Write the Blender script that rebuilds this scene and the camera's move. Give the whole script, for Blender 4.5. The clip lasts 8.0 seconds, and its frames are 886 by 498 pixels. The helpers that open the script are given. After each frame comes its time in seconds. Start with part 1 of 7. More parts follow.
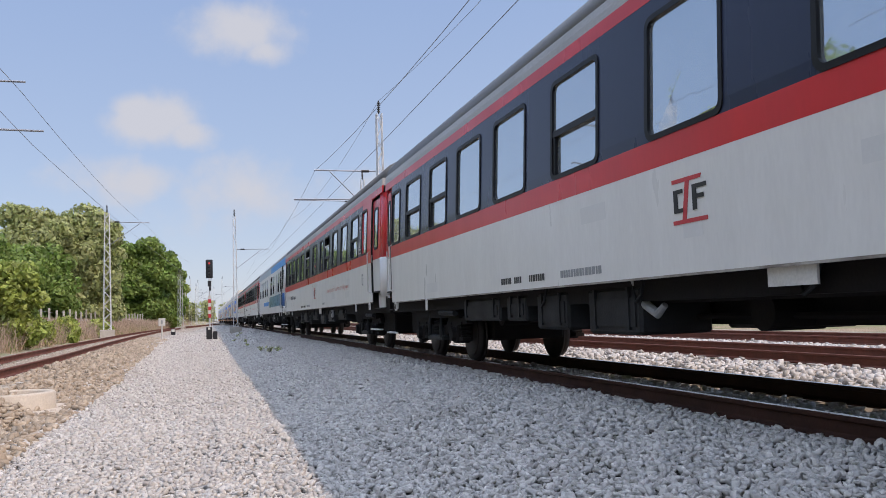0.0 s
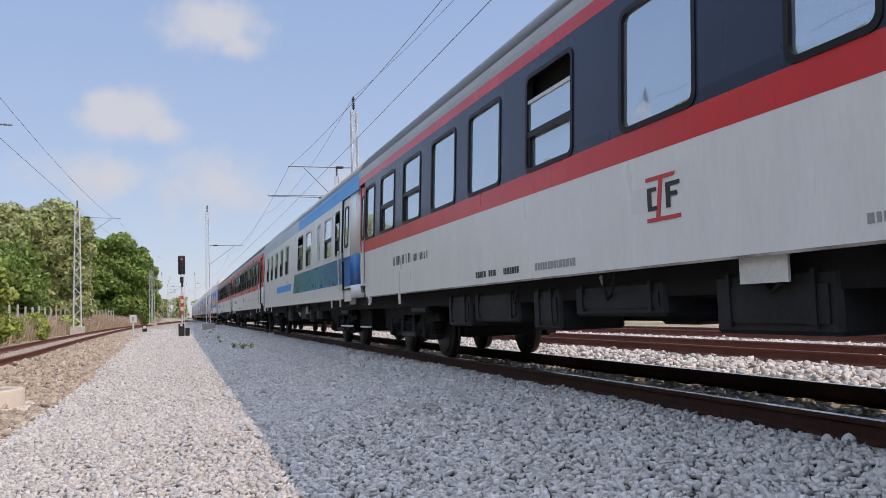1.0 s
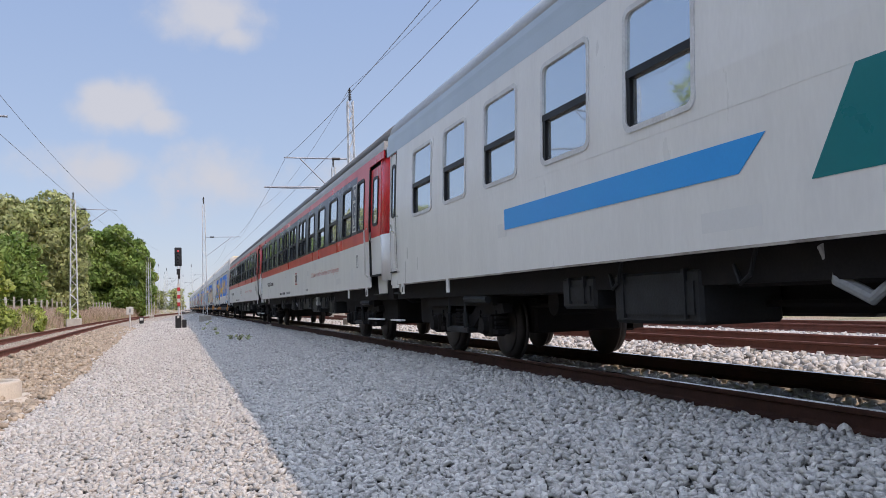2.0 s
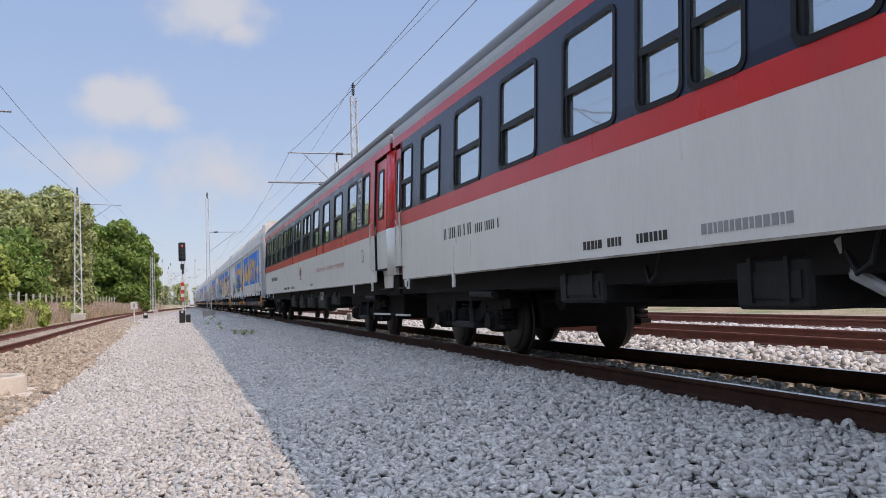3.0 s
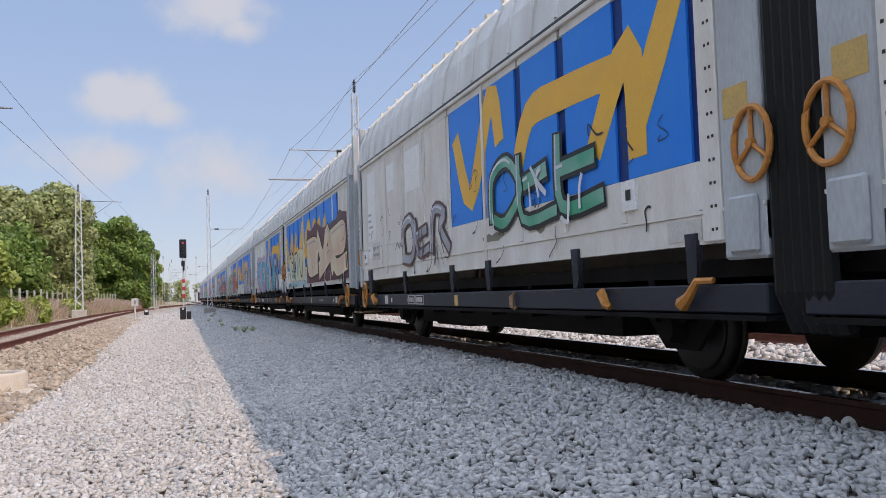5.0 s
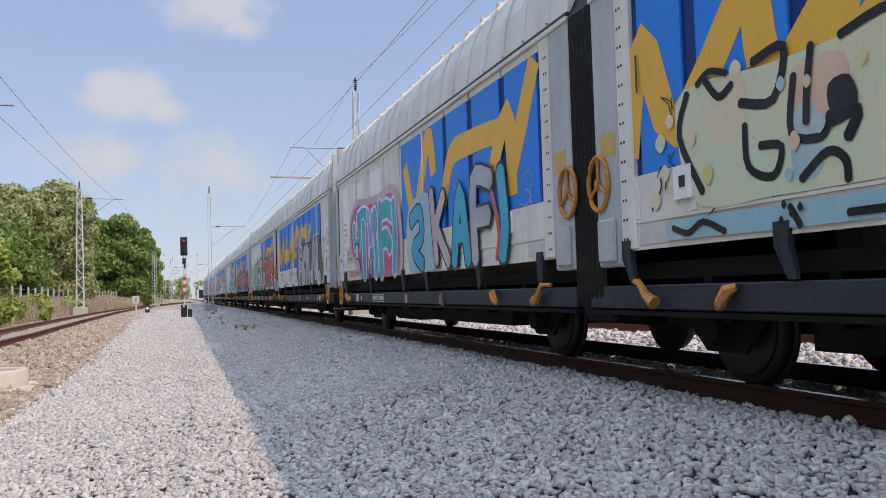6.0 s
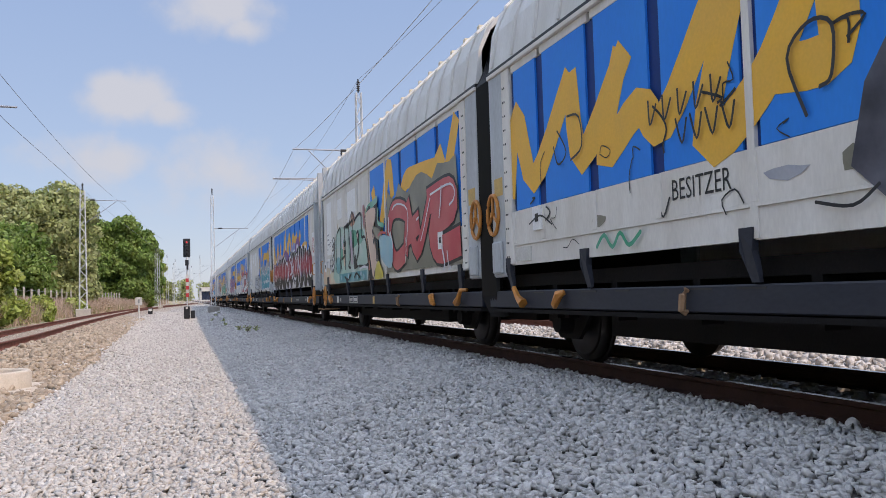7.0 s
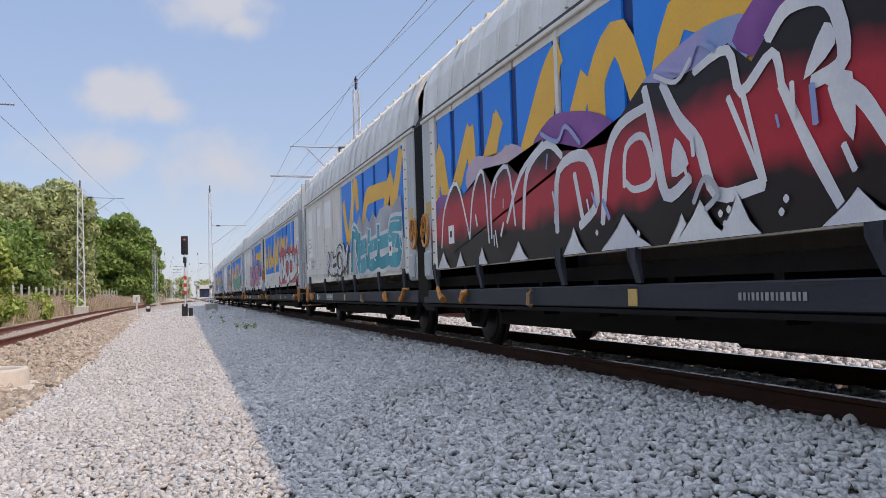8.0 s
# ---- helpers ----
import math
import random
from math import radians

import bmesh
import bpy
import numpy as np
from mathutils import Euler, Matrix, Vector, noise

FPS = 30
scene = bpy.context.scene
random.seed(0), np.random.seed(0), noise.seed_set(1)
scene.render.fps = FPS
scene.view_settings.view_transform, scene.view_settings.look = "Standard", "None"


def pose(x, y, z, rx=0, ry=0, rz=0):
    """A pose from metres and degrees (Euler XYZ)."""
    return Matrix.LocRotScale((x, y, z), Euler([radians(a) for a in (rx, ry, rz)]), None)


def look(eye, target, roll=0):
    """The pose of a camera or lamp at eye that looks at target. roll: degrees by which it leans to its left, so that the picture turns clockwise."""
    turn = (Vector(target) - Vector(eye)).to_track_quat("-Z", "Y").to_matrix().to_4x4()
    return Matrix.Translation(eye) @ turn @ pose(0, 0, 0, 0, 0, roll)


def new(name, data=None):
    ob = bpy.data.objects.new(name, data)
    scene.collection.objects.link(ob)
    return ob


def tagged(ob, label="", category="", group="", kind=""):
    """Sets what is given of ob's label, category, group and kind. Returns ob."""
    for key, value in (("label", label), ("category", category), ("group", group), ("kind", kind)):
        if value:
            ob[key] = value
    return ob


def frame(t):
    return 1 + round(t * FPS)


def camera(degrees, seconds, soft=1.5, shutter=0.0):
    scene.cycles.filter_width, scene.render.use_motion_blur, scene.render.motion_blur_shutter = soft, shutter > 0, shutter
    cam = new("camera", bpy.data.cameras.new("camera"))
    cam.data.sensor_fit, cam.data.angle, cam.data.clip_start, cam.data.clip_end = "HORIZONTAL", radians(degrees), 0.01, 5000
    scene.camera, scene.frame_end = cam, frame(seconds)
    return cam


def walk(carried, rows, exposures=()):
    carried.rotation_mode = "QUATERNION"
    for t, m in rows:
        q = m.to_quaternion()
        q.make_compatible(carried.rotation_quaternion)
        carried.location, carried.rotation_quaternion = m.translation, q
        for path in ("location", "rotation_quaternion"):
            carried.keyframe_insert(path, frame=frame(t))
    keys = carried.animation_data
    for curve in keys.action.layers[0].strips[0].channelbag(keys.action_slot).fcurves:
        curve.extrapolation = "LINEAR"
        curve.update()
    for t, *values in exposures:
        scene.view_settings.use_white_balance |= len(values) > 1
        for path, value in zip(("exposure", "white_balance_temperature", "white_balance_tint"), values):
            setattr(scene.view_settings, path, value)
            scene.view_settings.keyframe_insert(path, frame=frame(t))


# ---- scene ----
# ---- camera ----
CAM_Z = 0.816
PATH = [
    (0.0, 15.625, 4.294, 1.892), (0.5, 16.814, 4.051, 1.818), (1.0, 17.341, 4.026, 1.824),
    (1.5, 17.609, 3.751, 1.95), (3.0, 17.291, 3.099, 1.93), (3.5, 17.286, 3.205, 1.847),
    (4.0, 17.267, 3.091, 1.842), (4.5, 17.257, 3.008, 1.87), (6.0, 17.167, 2.792, 1.71),
    (6.5, 17.183, 2.887, 1.752), (7.0, 16.992, 2.916, 1.675), (7.5, 17.114, 2.749, 1.663),
    (8.0, 17.122, 2.721, 1.734)]


def aim(yaw, pitch, lean):
    """A camera pose at the fixed standing place: yaw to the right of the track, pitch up, clockwise lean of the camera."""
    y, p = radians(yaw), radians(pitch)
    way = Vector((math.sin(y) * math.cos(p), math.cos(y) * math.cos(p), math.sin(p)))
    eye = Vector((0, 0, CAM_Z))
    return look(eye, eye + way, -lean)


cam = camera(55.19, 8.0, soft=0.8)
walk(cam, [(t, aim(a, b, c)) for t, a, b, c in PATH], exposures=[(0.0, 0.74), (8.0, 0.74)])

# ---- sun and sky ----
SUN_EL, SUN_AZ = 46.8, 136.0   # azimuth clockwise from the track's direction
sun_way = Vector((math.sin(radians(SUN_AZ)) * math.cos(radians(SUN_EL)), math.cos(radians(SUN_AZ)) * math.cos(radians(SUN_EL)), math.sin(radians(SUN_EL))))
sun = new("sun", bpy.data.lights.new("sun", "SUN"))
sun.data.energy, sun.data.angle, sun.data.color = 1.62, radians(0.53), (1.0, 0.75, 0.54)
sun.matrix_world = look(sun_way * 60, (0, 0, 0))

world = bpy.data.worlds.new("sky")
scene.world = world
world.use_nodes = True


def sky():
    nt = world.node_tree
    nt.nodes.clear()
    N, L = nt.nodes.new, nt.links.new
    out, bg, tex = N("ShaderNodeOutputWorld"), N("ShaderNodeBackground"), N("ShaderNodeTexSky")
    tex.sky_type, tex.sun_disc = "NISHITA", False
    tex.sun_elevation, tex.sun_rotation = radians(SUN_EL), radians(SUN_AZ)
    tex.air_density, tex.dust_density, tex.ozone_density = 1.0, 0.4, 1.5
    bg.inputs["Strength"].default_value = 0.15
    co, fine = N("ShaderNodeTexCoord"), N("ShaderNodeTexNoise")
    fine.inputs["Scale"].default_value, fine.inputs["Detail"].default_value = 13.0, 7.0
    fine.inputs["Roughness"].default_value = 0.55
    L(co.outputs["Generated"], fine.inputs["Vector"])
    total = None
    # azimuth, elevation and half width of each cloud, degrees
    for az, el, r, weight in ((-3.1, 12.8, 4.3, 1.00), (-4.1, 13.5, 2.6, 1.00), (-1.2, 12.1, 2.6, 0.95), (2.5, 18.7, 4.6, 0.95), (4.0, 17.5, 3.0, 0.80), (-4.0, 9.0, 4.2, 0.80), (3.1, 8.2, 5.0, 0.60), (-1.2, 8.0, 7.0, 0.50), (-7.4, 8.6, 5.0, 0.35), (10.6, 8.7, 6.0, 0.35), (24, 40, 12, 0.6), (-60, 30, 14, 0.8), (-110, 22, 16, 0.7), (150, 35, 15, 0.7), (200, 20, 18, 0.8)):
        c = (math.sin(radians(az)) * math.cos(radians(el)), math.cos(radians(az)) * math.cos(radians(el)), math.sin(radians(el)))
        sub, stretch, ln, rng = N("ShaderNodeVectorMath"), N("ShaderNodeVectorMath"), N("ShaderNodeVectorMath"), N("ShaderNodeMapRange")
        sub.operation, stretch.operation, ln.operation = "SUBTRACT", "MULTIPLY", "LENGTH"
        sub.inputs[1].default_value, stretch.inputs[1].default_value = c, (1, 1, 1.75)
        L(co.outputs["Generated"], sub.inputs[0])
        L(sub.outputs[0], stretch.inputs[0])
        L(stretch.outputs[0], ln.inputs[0])
        rng.inputs["From Min"].default_value, rng.inputs["From Max"].default_value = radians(r) * 1.15, radians(r) * 0.1
        rng.inputs["To Min"].default_value, rng.inputs["To Max"].default_value = 0.0, weight
        L(ln.outputs["Value"], rng.inputs["Value"])
        if total is None:
            total = rng.outputs[0]
        else:
            m = N("ShaderNodeMath")
            m.operation = "MAXIMUM"
            L(total, m.inputs[0])
            L(rng.outputs[0], m.inputs[1])
            total = m.outputs[0]
    # unseen cloud cover higher up, added to fill the shade
    puff, cover, rise, both = N("ShaderNodeTexNoise"), N("ShaderNodeMapRange"), N("ShaderNodeMapRange"), N("ShaderNodeMath")
    puff.inputs["Scale"].default_value, puff.inputs["Detail"].default_value = 2.6, 3
    L(co.outputs["Generated"], puff.inputs["Vector"])
    cover.inputs["From Min"].default_value, cover.inputs["From Max"].default_value = 0.40, 0.62
    L(puff.outputs["Fac"], cover.inputs["Value"])
    up = N("ShaderNodeSeparateXYZ")
    L(co.outputs["Generated"], up.inputs[0])
    rise.inputs["From Min"].default_value, rise.inputs["From Max"].default_value = 0.45, 0.62
    L(up.outputs["Z"], rise.inputs["Value"])
    both.operation = "MULTIPLY"
    L(cover.outputs[0], both.inputs[0])
    L(rise.outputs[0], both.inputs[1])
    top = N("ShaderNodeMath")
    top.operation = "MAXIMUM"
    L(total, top.inputs[0])
    L(both.outputs[0], top.inputs[1])
    total = top.outputs[0]
    add, edge, mix = N("ShaderNodeMath"), N("ShaderNodeMapRange"), N("ShaderNodeMix")
    add.operation = "MULTIPLY_ADD"
    L(fine.outputs["Fac"], add.inputs[0])
    add.inputs[1].default_value = 1.3
    L(total, add.inputs[2])
    edge.interpolation_type = "SMOOTHSTEP"
    edge.inputs["From Min"].default_value, edge.inputs["From Max"].default_value = 0.85, 1.42
    edge.inputs["To Max"].default_value = 0.9
    L(add.outputs[0], edge.inputs["Value"])
    mix.data_type = "RGBA"
    L(edge.outputs[0], mix.inputs[0])
    high, haze, veil, tone = N("ShaderNodeSeparateXYZ"), N("ShaderNodeMapRange"), N("ShaderNodeMix"), N("ShaderNodeValToRGB")
    L(co.outputs["Generated"], high.inputs[0])
    haze.interpolation_type = "SMOOTHSTEP"
    haze.inputs["From Min"].default_value, haze.inputs["From Max"].default_value = 0.75, 0.35
    haze.inputs["To Min"].default_value, haze.inputs["To Max"].default_value = 0.35, 0.88
    L(high.outputs["Z"], haze.inputs["Value"])
    tone.color_ramp.elements[0].position, tone.color_ramp.elements[0].color = 0.0, (2.0, 2.13, 2.62, 1)
    tone.color_ramp.elements[1].position, tone.color_ramp.elements[1].color = 0.42, (1.19, 1.63, 2.68, 1)
    mid = tone.color_ramp.elements.new(0.16)
    mid.color = (1.58, 1.92, 2.70, 1)
    L(high.outputs["Z"], tone.inputs[0])
    veil.data_type = "RGBA"
    L(tone.outputs[0], veil.inputs[7])
    L(haze.outputs[0], veil.inputs[0])
    L(tex.outputs[0], veil.inputs[6])
    L(veil.outputs[2], mix.inputs[6])
    # clouds above the view are made far brighter, as fill for shaded sides
    overhead_fill, whites = N("ShaderNodeMapRange"), N("ShaderNodeMix")
    overhead_fill.inputs["From Min"].default_value, overhead_fill.inputs["From Max"].default_value = 0.38, 0.62
    L(up.outputs["Z"], overhead_fill.inputs["Value"])
    whites.data_type = "RGBA"
    whites.inputs[6].default_value, whites.inputs[7].default_value = (2.52, 2.52, 2.76, 1), (10.5, 11.4, 13.4, 1)
    L(overhead_fill.outputs[0], whites.inputs[0])
    L(whites.outputs[2], mix.inputs[7])
    L(mix.outputs[2], bg.inputs["Color"])
    L(bg.outputs[0], out.inputs["Surface"])


sky()

# ---- materials ----


def mat(name, color, rough=0.6, metal=0.0, second=None, scale=3.0, amount=0.5, stretch=(1, 1, 1), bump=0.0, bump_scale=40.0, fine=0.12, island=0.0, coat=0.0, per_object=0.0, sharp=0.25, spec=0.5):
    """A painted or natural surface: two colours mixed by large stains, fine grain in value, relief in bump."""
    m = bpy.data.materials.new(name)
    m.use_nodes = True
    nt = m.node_tree
    N, L = nt.nodes.new, nt.links.new
    b = nt.nodes["Principled BSDF"]
    b.inputs["Roughness"].default_value, b.inputs["Metallic"].default_value = rough, metal
    b.inputs["Coat Weight"].default_value = coat
    b.inputs["Specular IOR Level"].default_value = spec
    second = second or tuple(c * 0.72 for c in color)
    co, mp = N("ShaderNodeTexCoord"), N("ShaderNodeMapping")
    mp.inputs["Scale"].default_value = stretch
    L(co.outputs["Object"], mp.inputs["Vector"])
    big, small = N("ShaderNodeTexNoise"), N("ShaderNodeTexNoise")
    big.inputs["Scale"].default_value, big.inputs["Detail"].default_value = scale, 6
    small.inputs["Scale"].default_value, small.inputs["Detail"].default_value = bump_scale, 4
    L(mp.outputs[0], big.inputs["Vector"])
    L(mp.outputs[0], small.inputs["Vector"])
    rng = N("ShaderNodeMapRange")
    rng.inputs["From Min"].default_value, rng.inputs["From Max"].default_value = 0.5 - sharp, 0.5 + sharp
    rng.inputs["To Max"].default_value = amount
    L(big.outputs["Fac"], rng.inputs["Value"])
    mix = N("ShaderNodeMix")
    mix.data_type = "RGBA"
    mix.inputs[6].default_value, mix.inputs[7].default_value = (*color, 1), (*second, 1)
    L(rng.outputs[0], mix.inputs[0])
    hsv = N("ShaderNodeHueSaturation")
    val = N("ShaderNodeMapRange")
    val.inputs["To Min"].default_value, val.inputs["To Max"].default_value = 1 - fine * 2, 1 + fine * 2
    L(small.outputs["Fac"], val.inputs["Value"])
    value = val.outputs[0]
    for socket, width in (("island", island), ("object", per_object)):
        if width:
            src = N("ShaderNodeNewGeometry").outputs["Random Per Island"] if socket == "island" else N("ShaderNodeObjectInfo").outputs["Random"]
            r2, mu = N("ShaderNodeMapRange"), N("ShaderNodeMath")
            r2.inputs["To Min"].default_value, r2.inputs["To Max"].default_value = 1 - width, 1 + width
            mu.operation = "MULTIPLY"
            L(src, r2.inputs["Value"])
            L(r2.outputs[0], mu.inputs[0])
            L(value, mu.inputs[1])
            value = mu.outputs[0]
    L(value, hsv.inputs["Value"])
    L(mix.outputs[2], hsv.inputs["Color"])
    L(hsv.outputs[0], b.inputs["Base Color"])
    rr = N("ShaderNodeMapRange")
    rr.inputs["To Min"].default_value, rr.inputs["To Max"].default_value = max(0.02, rough - 0.12), min(1, rough + 0.12)
    L(big.outputs["Fac"], rr.inputs["Value"])
    L(rr.outputs[0], b.inputs["Roughness"])
    if bump:
        bp = N("ShaderNodeBump")
        bp.inputs["Strength"].default_value, bp.inputs["Distance"].default_value = bump, 0.02
        L(small.outputs["Fac"], bp.inputs["Height"])
        L(bp.outputs[0], b.inputs["Normal"])
    return m


def glow(name, color, strength):
    m = mat(name, color, 0.4)
    b = m.node_tree.nodes["Principled BSDF"]
    b.inputs["Emission Color"].default_value, b.inputs["Emission Strength"].default_value = (*color, 1), strength
    return m


STREAK = (0.35, 0.5, 0.12)
M = {
    "white": mat("coach white", (0.74, 0.735, 0.72), 0.32, second=(0.56, 0.55, 0.53), scale=4, amount=0.32, stretch=(1, 0.8, 0.22), fine=0.03, coat=0.05, spec=0.4),
    "red": mat("coach red", (0.66, 0.035, 0.04), 0.3, second=(0.40, 0.05, 0.06), scale=2, amount=0.6, stretch=STREAK, fine=0.03, coat=0.05, spec=0.35),
    "band": mat("coach dark blue", (0.022, 0.029, 0.062), 0.28, second=(0.04, 0.05, 0.085), scale=2, amount=0.6, stretch=STREAK, fine=0.04, coat=0.05, spec=0.3),
    "grey": mat("roof edge grey", (0.45, 0.46, 0.47), 0.45, second=(0.33, 0.34, 0.35), scale=2, amount=0.7, stretch=(1, 0.3, 1)),
    "roof": mat("roof dark grey", (0.13, 0.135, 0.145), 0.6, second=(0.19, 0.19, 0.19), scale=1.2, amount=0.7),
    "rubber": mat("black rubber", (0.012, 0.012, 0.013), 0.45, fine=0.05, spec=0.25),
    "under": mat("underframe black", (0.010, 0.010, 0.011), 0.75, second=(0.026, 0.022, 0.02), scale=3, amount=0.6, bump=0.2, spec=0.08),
    "box": mat("equipment grey", (0.026, 0.028, 0.031), 0.6, second=(0.016, 0.015, 0.014), scale=3, amount=0.7, bump=0.15, spec=0.15),
    "steel": mat("bright steel", (0.45, 0.44, 0.42), 0.3, 0.9, second=(0.3, 0.26, 0.22), scale=6),
    "wheel": mat("wheel steel", (0.02, 0.018, 0.017), 0.55, 0.3, second=(0.045, 0.03, 0.024), scale=5),
    "rail": mat("rusty rail", (0.17, 0.062, 0.042), 0.75, second=(0.09, 0.042, 0.032), scale=5, amount=0.8, bump=0.2, spec=0.2),
    # darker copy of the rusty rail, with the train's shade in its colour
    "rail_shaded": mat("rusty rail in train shade", (0.060, 0.026, 0.019), 0.75, second=(0.035, 0.02, 0.016), scale=5, amount=0.8, bump=0.2, spec=0.15),
    "rail_head": mat("polished rail head", (0.55, 0.53, 0.5), 0.25, 0.95, second=(0.3, 0.25, 0.22), scale=4, amount=0.4),
    "concrete": mat("concrete", (0.46, 0.43, 0.38), 0.85, second=(0.33, 0.3, 0.26), scale=4, amount=0.7, bump=0.3, per_object=0.12),
    "stone": mat("crushed stone", (0.53, 0.508, 0.488), 0.85, second=(0.44, 0.42, 0.40), scale=9, amount=0.8, bump=0.25, bump_scale=60, island=0.17, spec=0.2),
    "stone_warm": mat("warm crushed stone", (0.42, 0.36, 0.29), 0.88, second=(0.30, 0.24, 0.18), scale=8, amount=0.8, bump=0.25, bump_scale=60, island=0.25, spec=0.2),
    # bluish and pale because the haze of distance is put into this colour
    "wire": mat("wire", (0.34, 0.36, 0.41), 0.55, 0.3),
    "galv": mat("galvanised steel", (0.66, 0.67, 0.68), 0.55, 0.1, second=(0.36, 0.36, 0.36), scale=6),
    "wagon_grey": mat("wagon grey paint", (0.80, 0.78, 0.745), 0.6, second=(0.60, 0.555, 0.49), scale=3, amount=0.75, stretch=(1, 1, 0.35), fine=0.06, bump=0.05, spec=0.3),
    "hood": mat("hood grey", (0.78, 0.78, 0.77), 0.5, second=(0.54, 0.52, 0.48), scale=2.2, amount=0.7, stretch=(1, 1, 0.4), fine=0.05, spec=0.3),
    # cream roof colour, brightened to carry sunlight along the hood's edge
    "hood_top_lit": mat("sunlit cream hood top", (0.78, 0.70, 0.55), 0.6, second=(0.62, 0.54, 0.40), scale=1.5, amount=0.8),
    "blue": mat("wagon blue", (0.016, 0.215, 0.80), 0.5, second=(0.045, 0.27, 0.80), scale=2, amount=0.7, stretch=(1, 1, 0.4), fine=0.04, spec=0.3),
    "blue_shaded": mat("wagon blue with fold shade", (0.004, 0.028, 0.17), 0.5, second=(0.008, 0.04, 0.20), scale=2, amount=0.7, spec=0.3),
    "orange": mat("orange paint", (0.86, 0.48, 0.05), 0.5, second=(0.74, 0.44, 0.10), scale=3, amount=0.7, fine=0.05, spec=0.3),
    "orange_steel": mat("orange handle paint", (0.60, 0.25, 0.04), 0.45, second=(0.40, 0.16, 0.04), scale=12, amount=0.8),
    "beam": mat("wagon blue-grey beam", (0.022, 0.026, 0.040), 0.55, second=(0.045, 0.047, 0.058), scale=2.5, amount=0.8, stretch=(1, 0.4, 1), spec=0.25),
    "sticker": mat("white plate", (0.62, 0.61, 0.58), 0.5, second=(0.48, 0.46, 0.42), scale=6, amount=0.7),
    "ink": mat("black paint", (0.02, 0.02, 0.022), 0.5),
    "mark_red": mat("red paint mark", (0.55, 0.05, 0.06), 0.45),
    "dry": mat("dry grass", (0.47, 0.36, 0.29), 0.9, second=(0.36, 0.28, 0.20), scale=0.4, amount=0.9, island=0.3, spec=0.2),
    "green": mat("green grass", (0.16, 0.22, 0.05), 0.9, second=(0.22, 0.23, 0.08), scale=0.4, amount=0.9, island=0.35, spec=0.2),
    "bark": mat("bark", (0.12, 0.09, 0.065), 0.9, bump=0.5, bump_scale=14),
}


def leaf_material(name, a, b2):
    m = mat(name, a, 0.55, second=b2, scale=0.6, amount=0.9, island=0.45, fine=0.1)
    nt = m.node_tree
    b, out = nt.nodes["Principled BSDF"], nt.nodes["Material Output"]
    thin, blend = nt.nodes.new("ShaderNodeBsdfTranslucent"), nt.nodes.new("ShaderNodeMixShader")
    colour = b.inputs["Base Color"].links[0].from_socket
    nt.links.new(colour, thin.inputs["Color"])
    blend.inputs[0].default_value = 0.4
    nt.links.new(b.outputs[0], blend.inputs[1])
    nt.links.new(thin.outputs[0], blend.inputs[2])
    nt.links.new(blend.outputs[0], out.inputs["Surface"])
    return m


M["leaf"] = leaf_material("leaves", (0.16, 0.26, 0.055), (0.26, 0.33, 0.085))
M["leaf_pale"] = leaf_material("pale leaves", (0.42, 0.43, 0.21), (0.30, 0.36, 0.125))
M["leaf_yellow"] = leaf_material("yellow leaves", (0.38, 0.41, 0.10), (0.27, 0.36, 0.08))


def glass_material():
    m = bpy.data.materials.new("coated window glass")
    m.use_nodes = True
    b = m.node_tree.nodes["Principled BSDF"]
    b.inputs["Base Color"].default_value = (0.60, 0.66, 0.70, 1)
    b.inputs["Metallic"].default_value, b.inputs["Roughness"].default_value = 0.8, 0.035
    n, bp, co = m.node_tree.nodes.new("ShaderNodeTexNoise"), m.node_tree.nodes.new("ShaderNodeBump"), m.node_tree.nodes.new("ShaderNodeTexCoord")
    n.inputs["Scale"].default_value = 1.4
    bp.inputs["Strength"].default_value, bp.inputs["Distance"].default_value = 0.15, 0.02
    m.node_tree.links.new(co.outputs["Object"], n.inputs["Vector"])
    m.node_tree.links.new(n.outputs["Fac"], bp.inputs["Height"])
    m.node_tree.links.new(bp.outputs[0], b.inputs["Normal"])
    return m


M["glass"] = glass_material()

# ---- mesh helpers ----


def mesh_object(name, bm, material, smooth=False):
    me = bpy.data.meshes.new(name)
    bm.normal_update()
    bm.to_mesh(me)
    bm.free()
    for mm in material if isinstance(material, (list, tuple)) else (material,):
        me.materials.append(mm)
    if smooth:
        me.polygons.foreach_set("use_smooth", [True] * len(me.polygons))
    return new(name, me)


def part(name, bm, material, parent, label="", smooth=False):
    ob = mesh_object(name, bm, material, smooth)
    ob.parent = parent
    if label:
        ob["label"] = label
    return ob


def thing(name, label, category, group="", kind="", at=(0, 0, 0)):
    ob = new(name)
    ob.location = at
    ob.empty_display_size = 0.2
    return tagged(ob, label, category, group, kind)


def box(bm, x0, x1, y0, y1, z0, z1, bevel=0.0):
    v = [bm.verts.new((x, y, z)) for x in (x0, x1) for y in (y0, y1) for z in (z0, z1)]
    fs = [bm.faces.new([v[i] for i in q]) for q in ((0, 1, 3, 2), (4, 6, 7, 5), (0, 4, 5, 1), (2, 3, 7, 6), (0, 2, 6, 4), (1, 5, 7, 3))]
    if bevel:
        edges = list({e for f in fs for e in f.edges})
        bmesh.ops.bevel(bm, geom=edges, offset=bevel, segments=1, affect="EDGES", profile=0.5)
    return bm


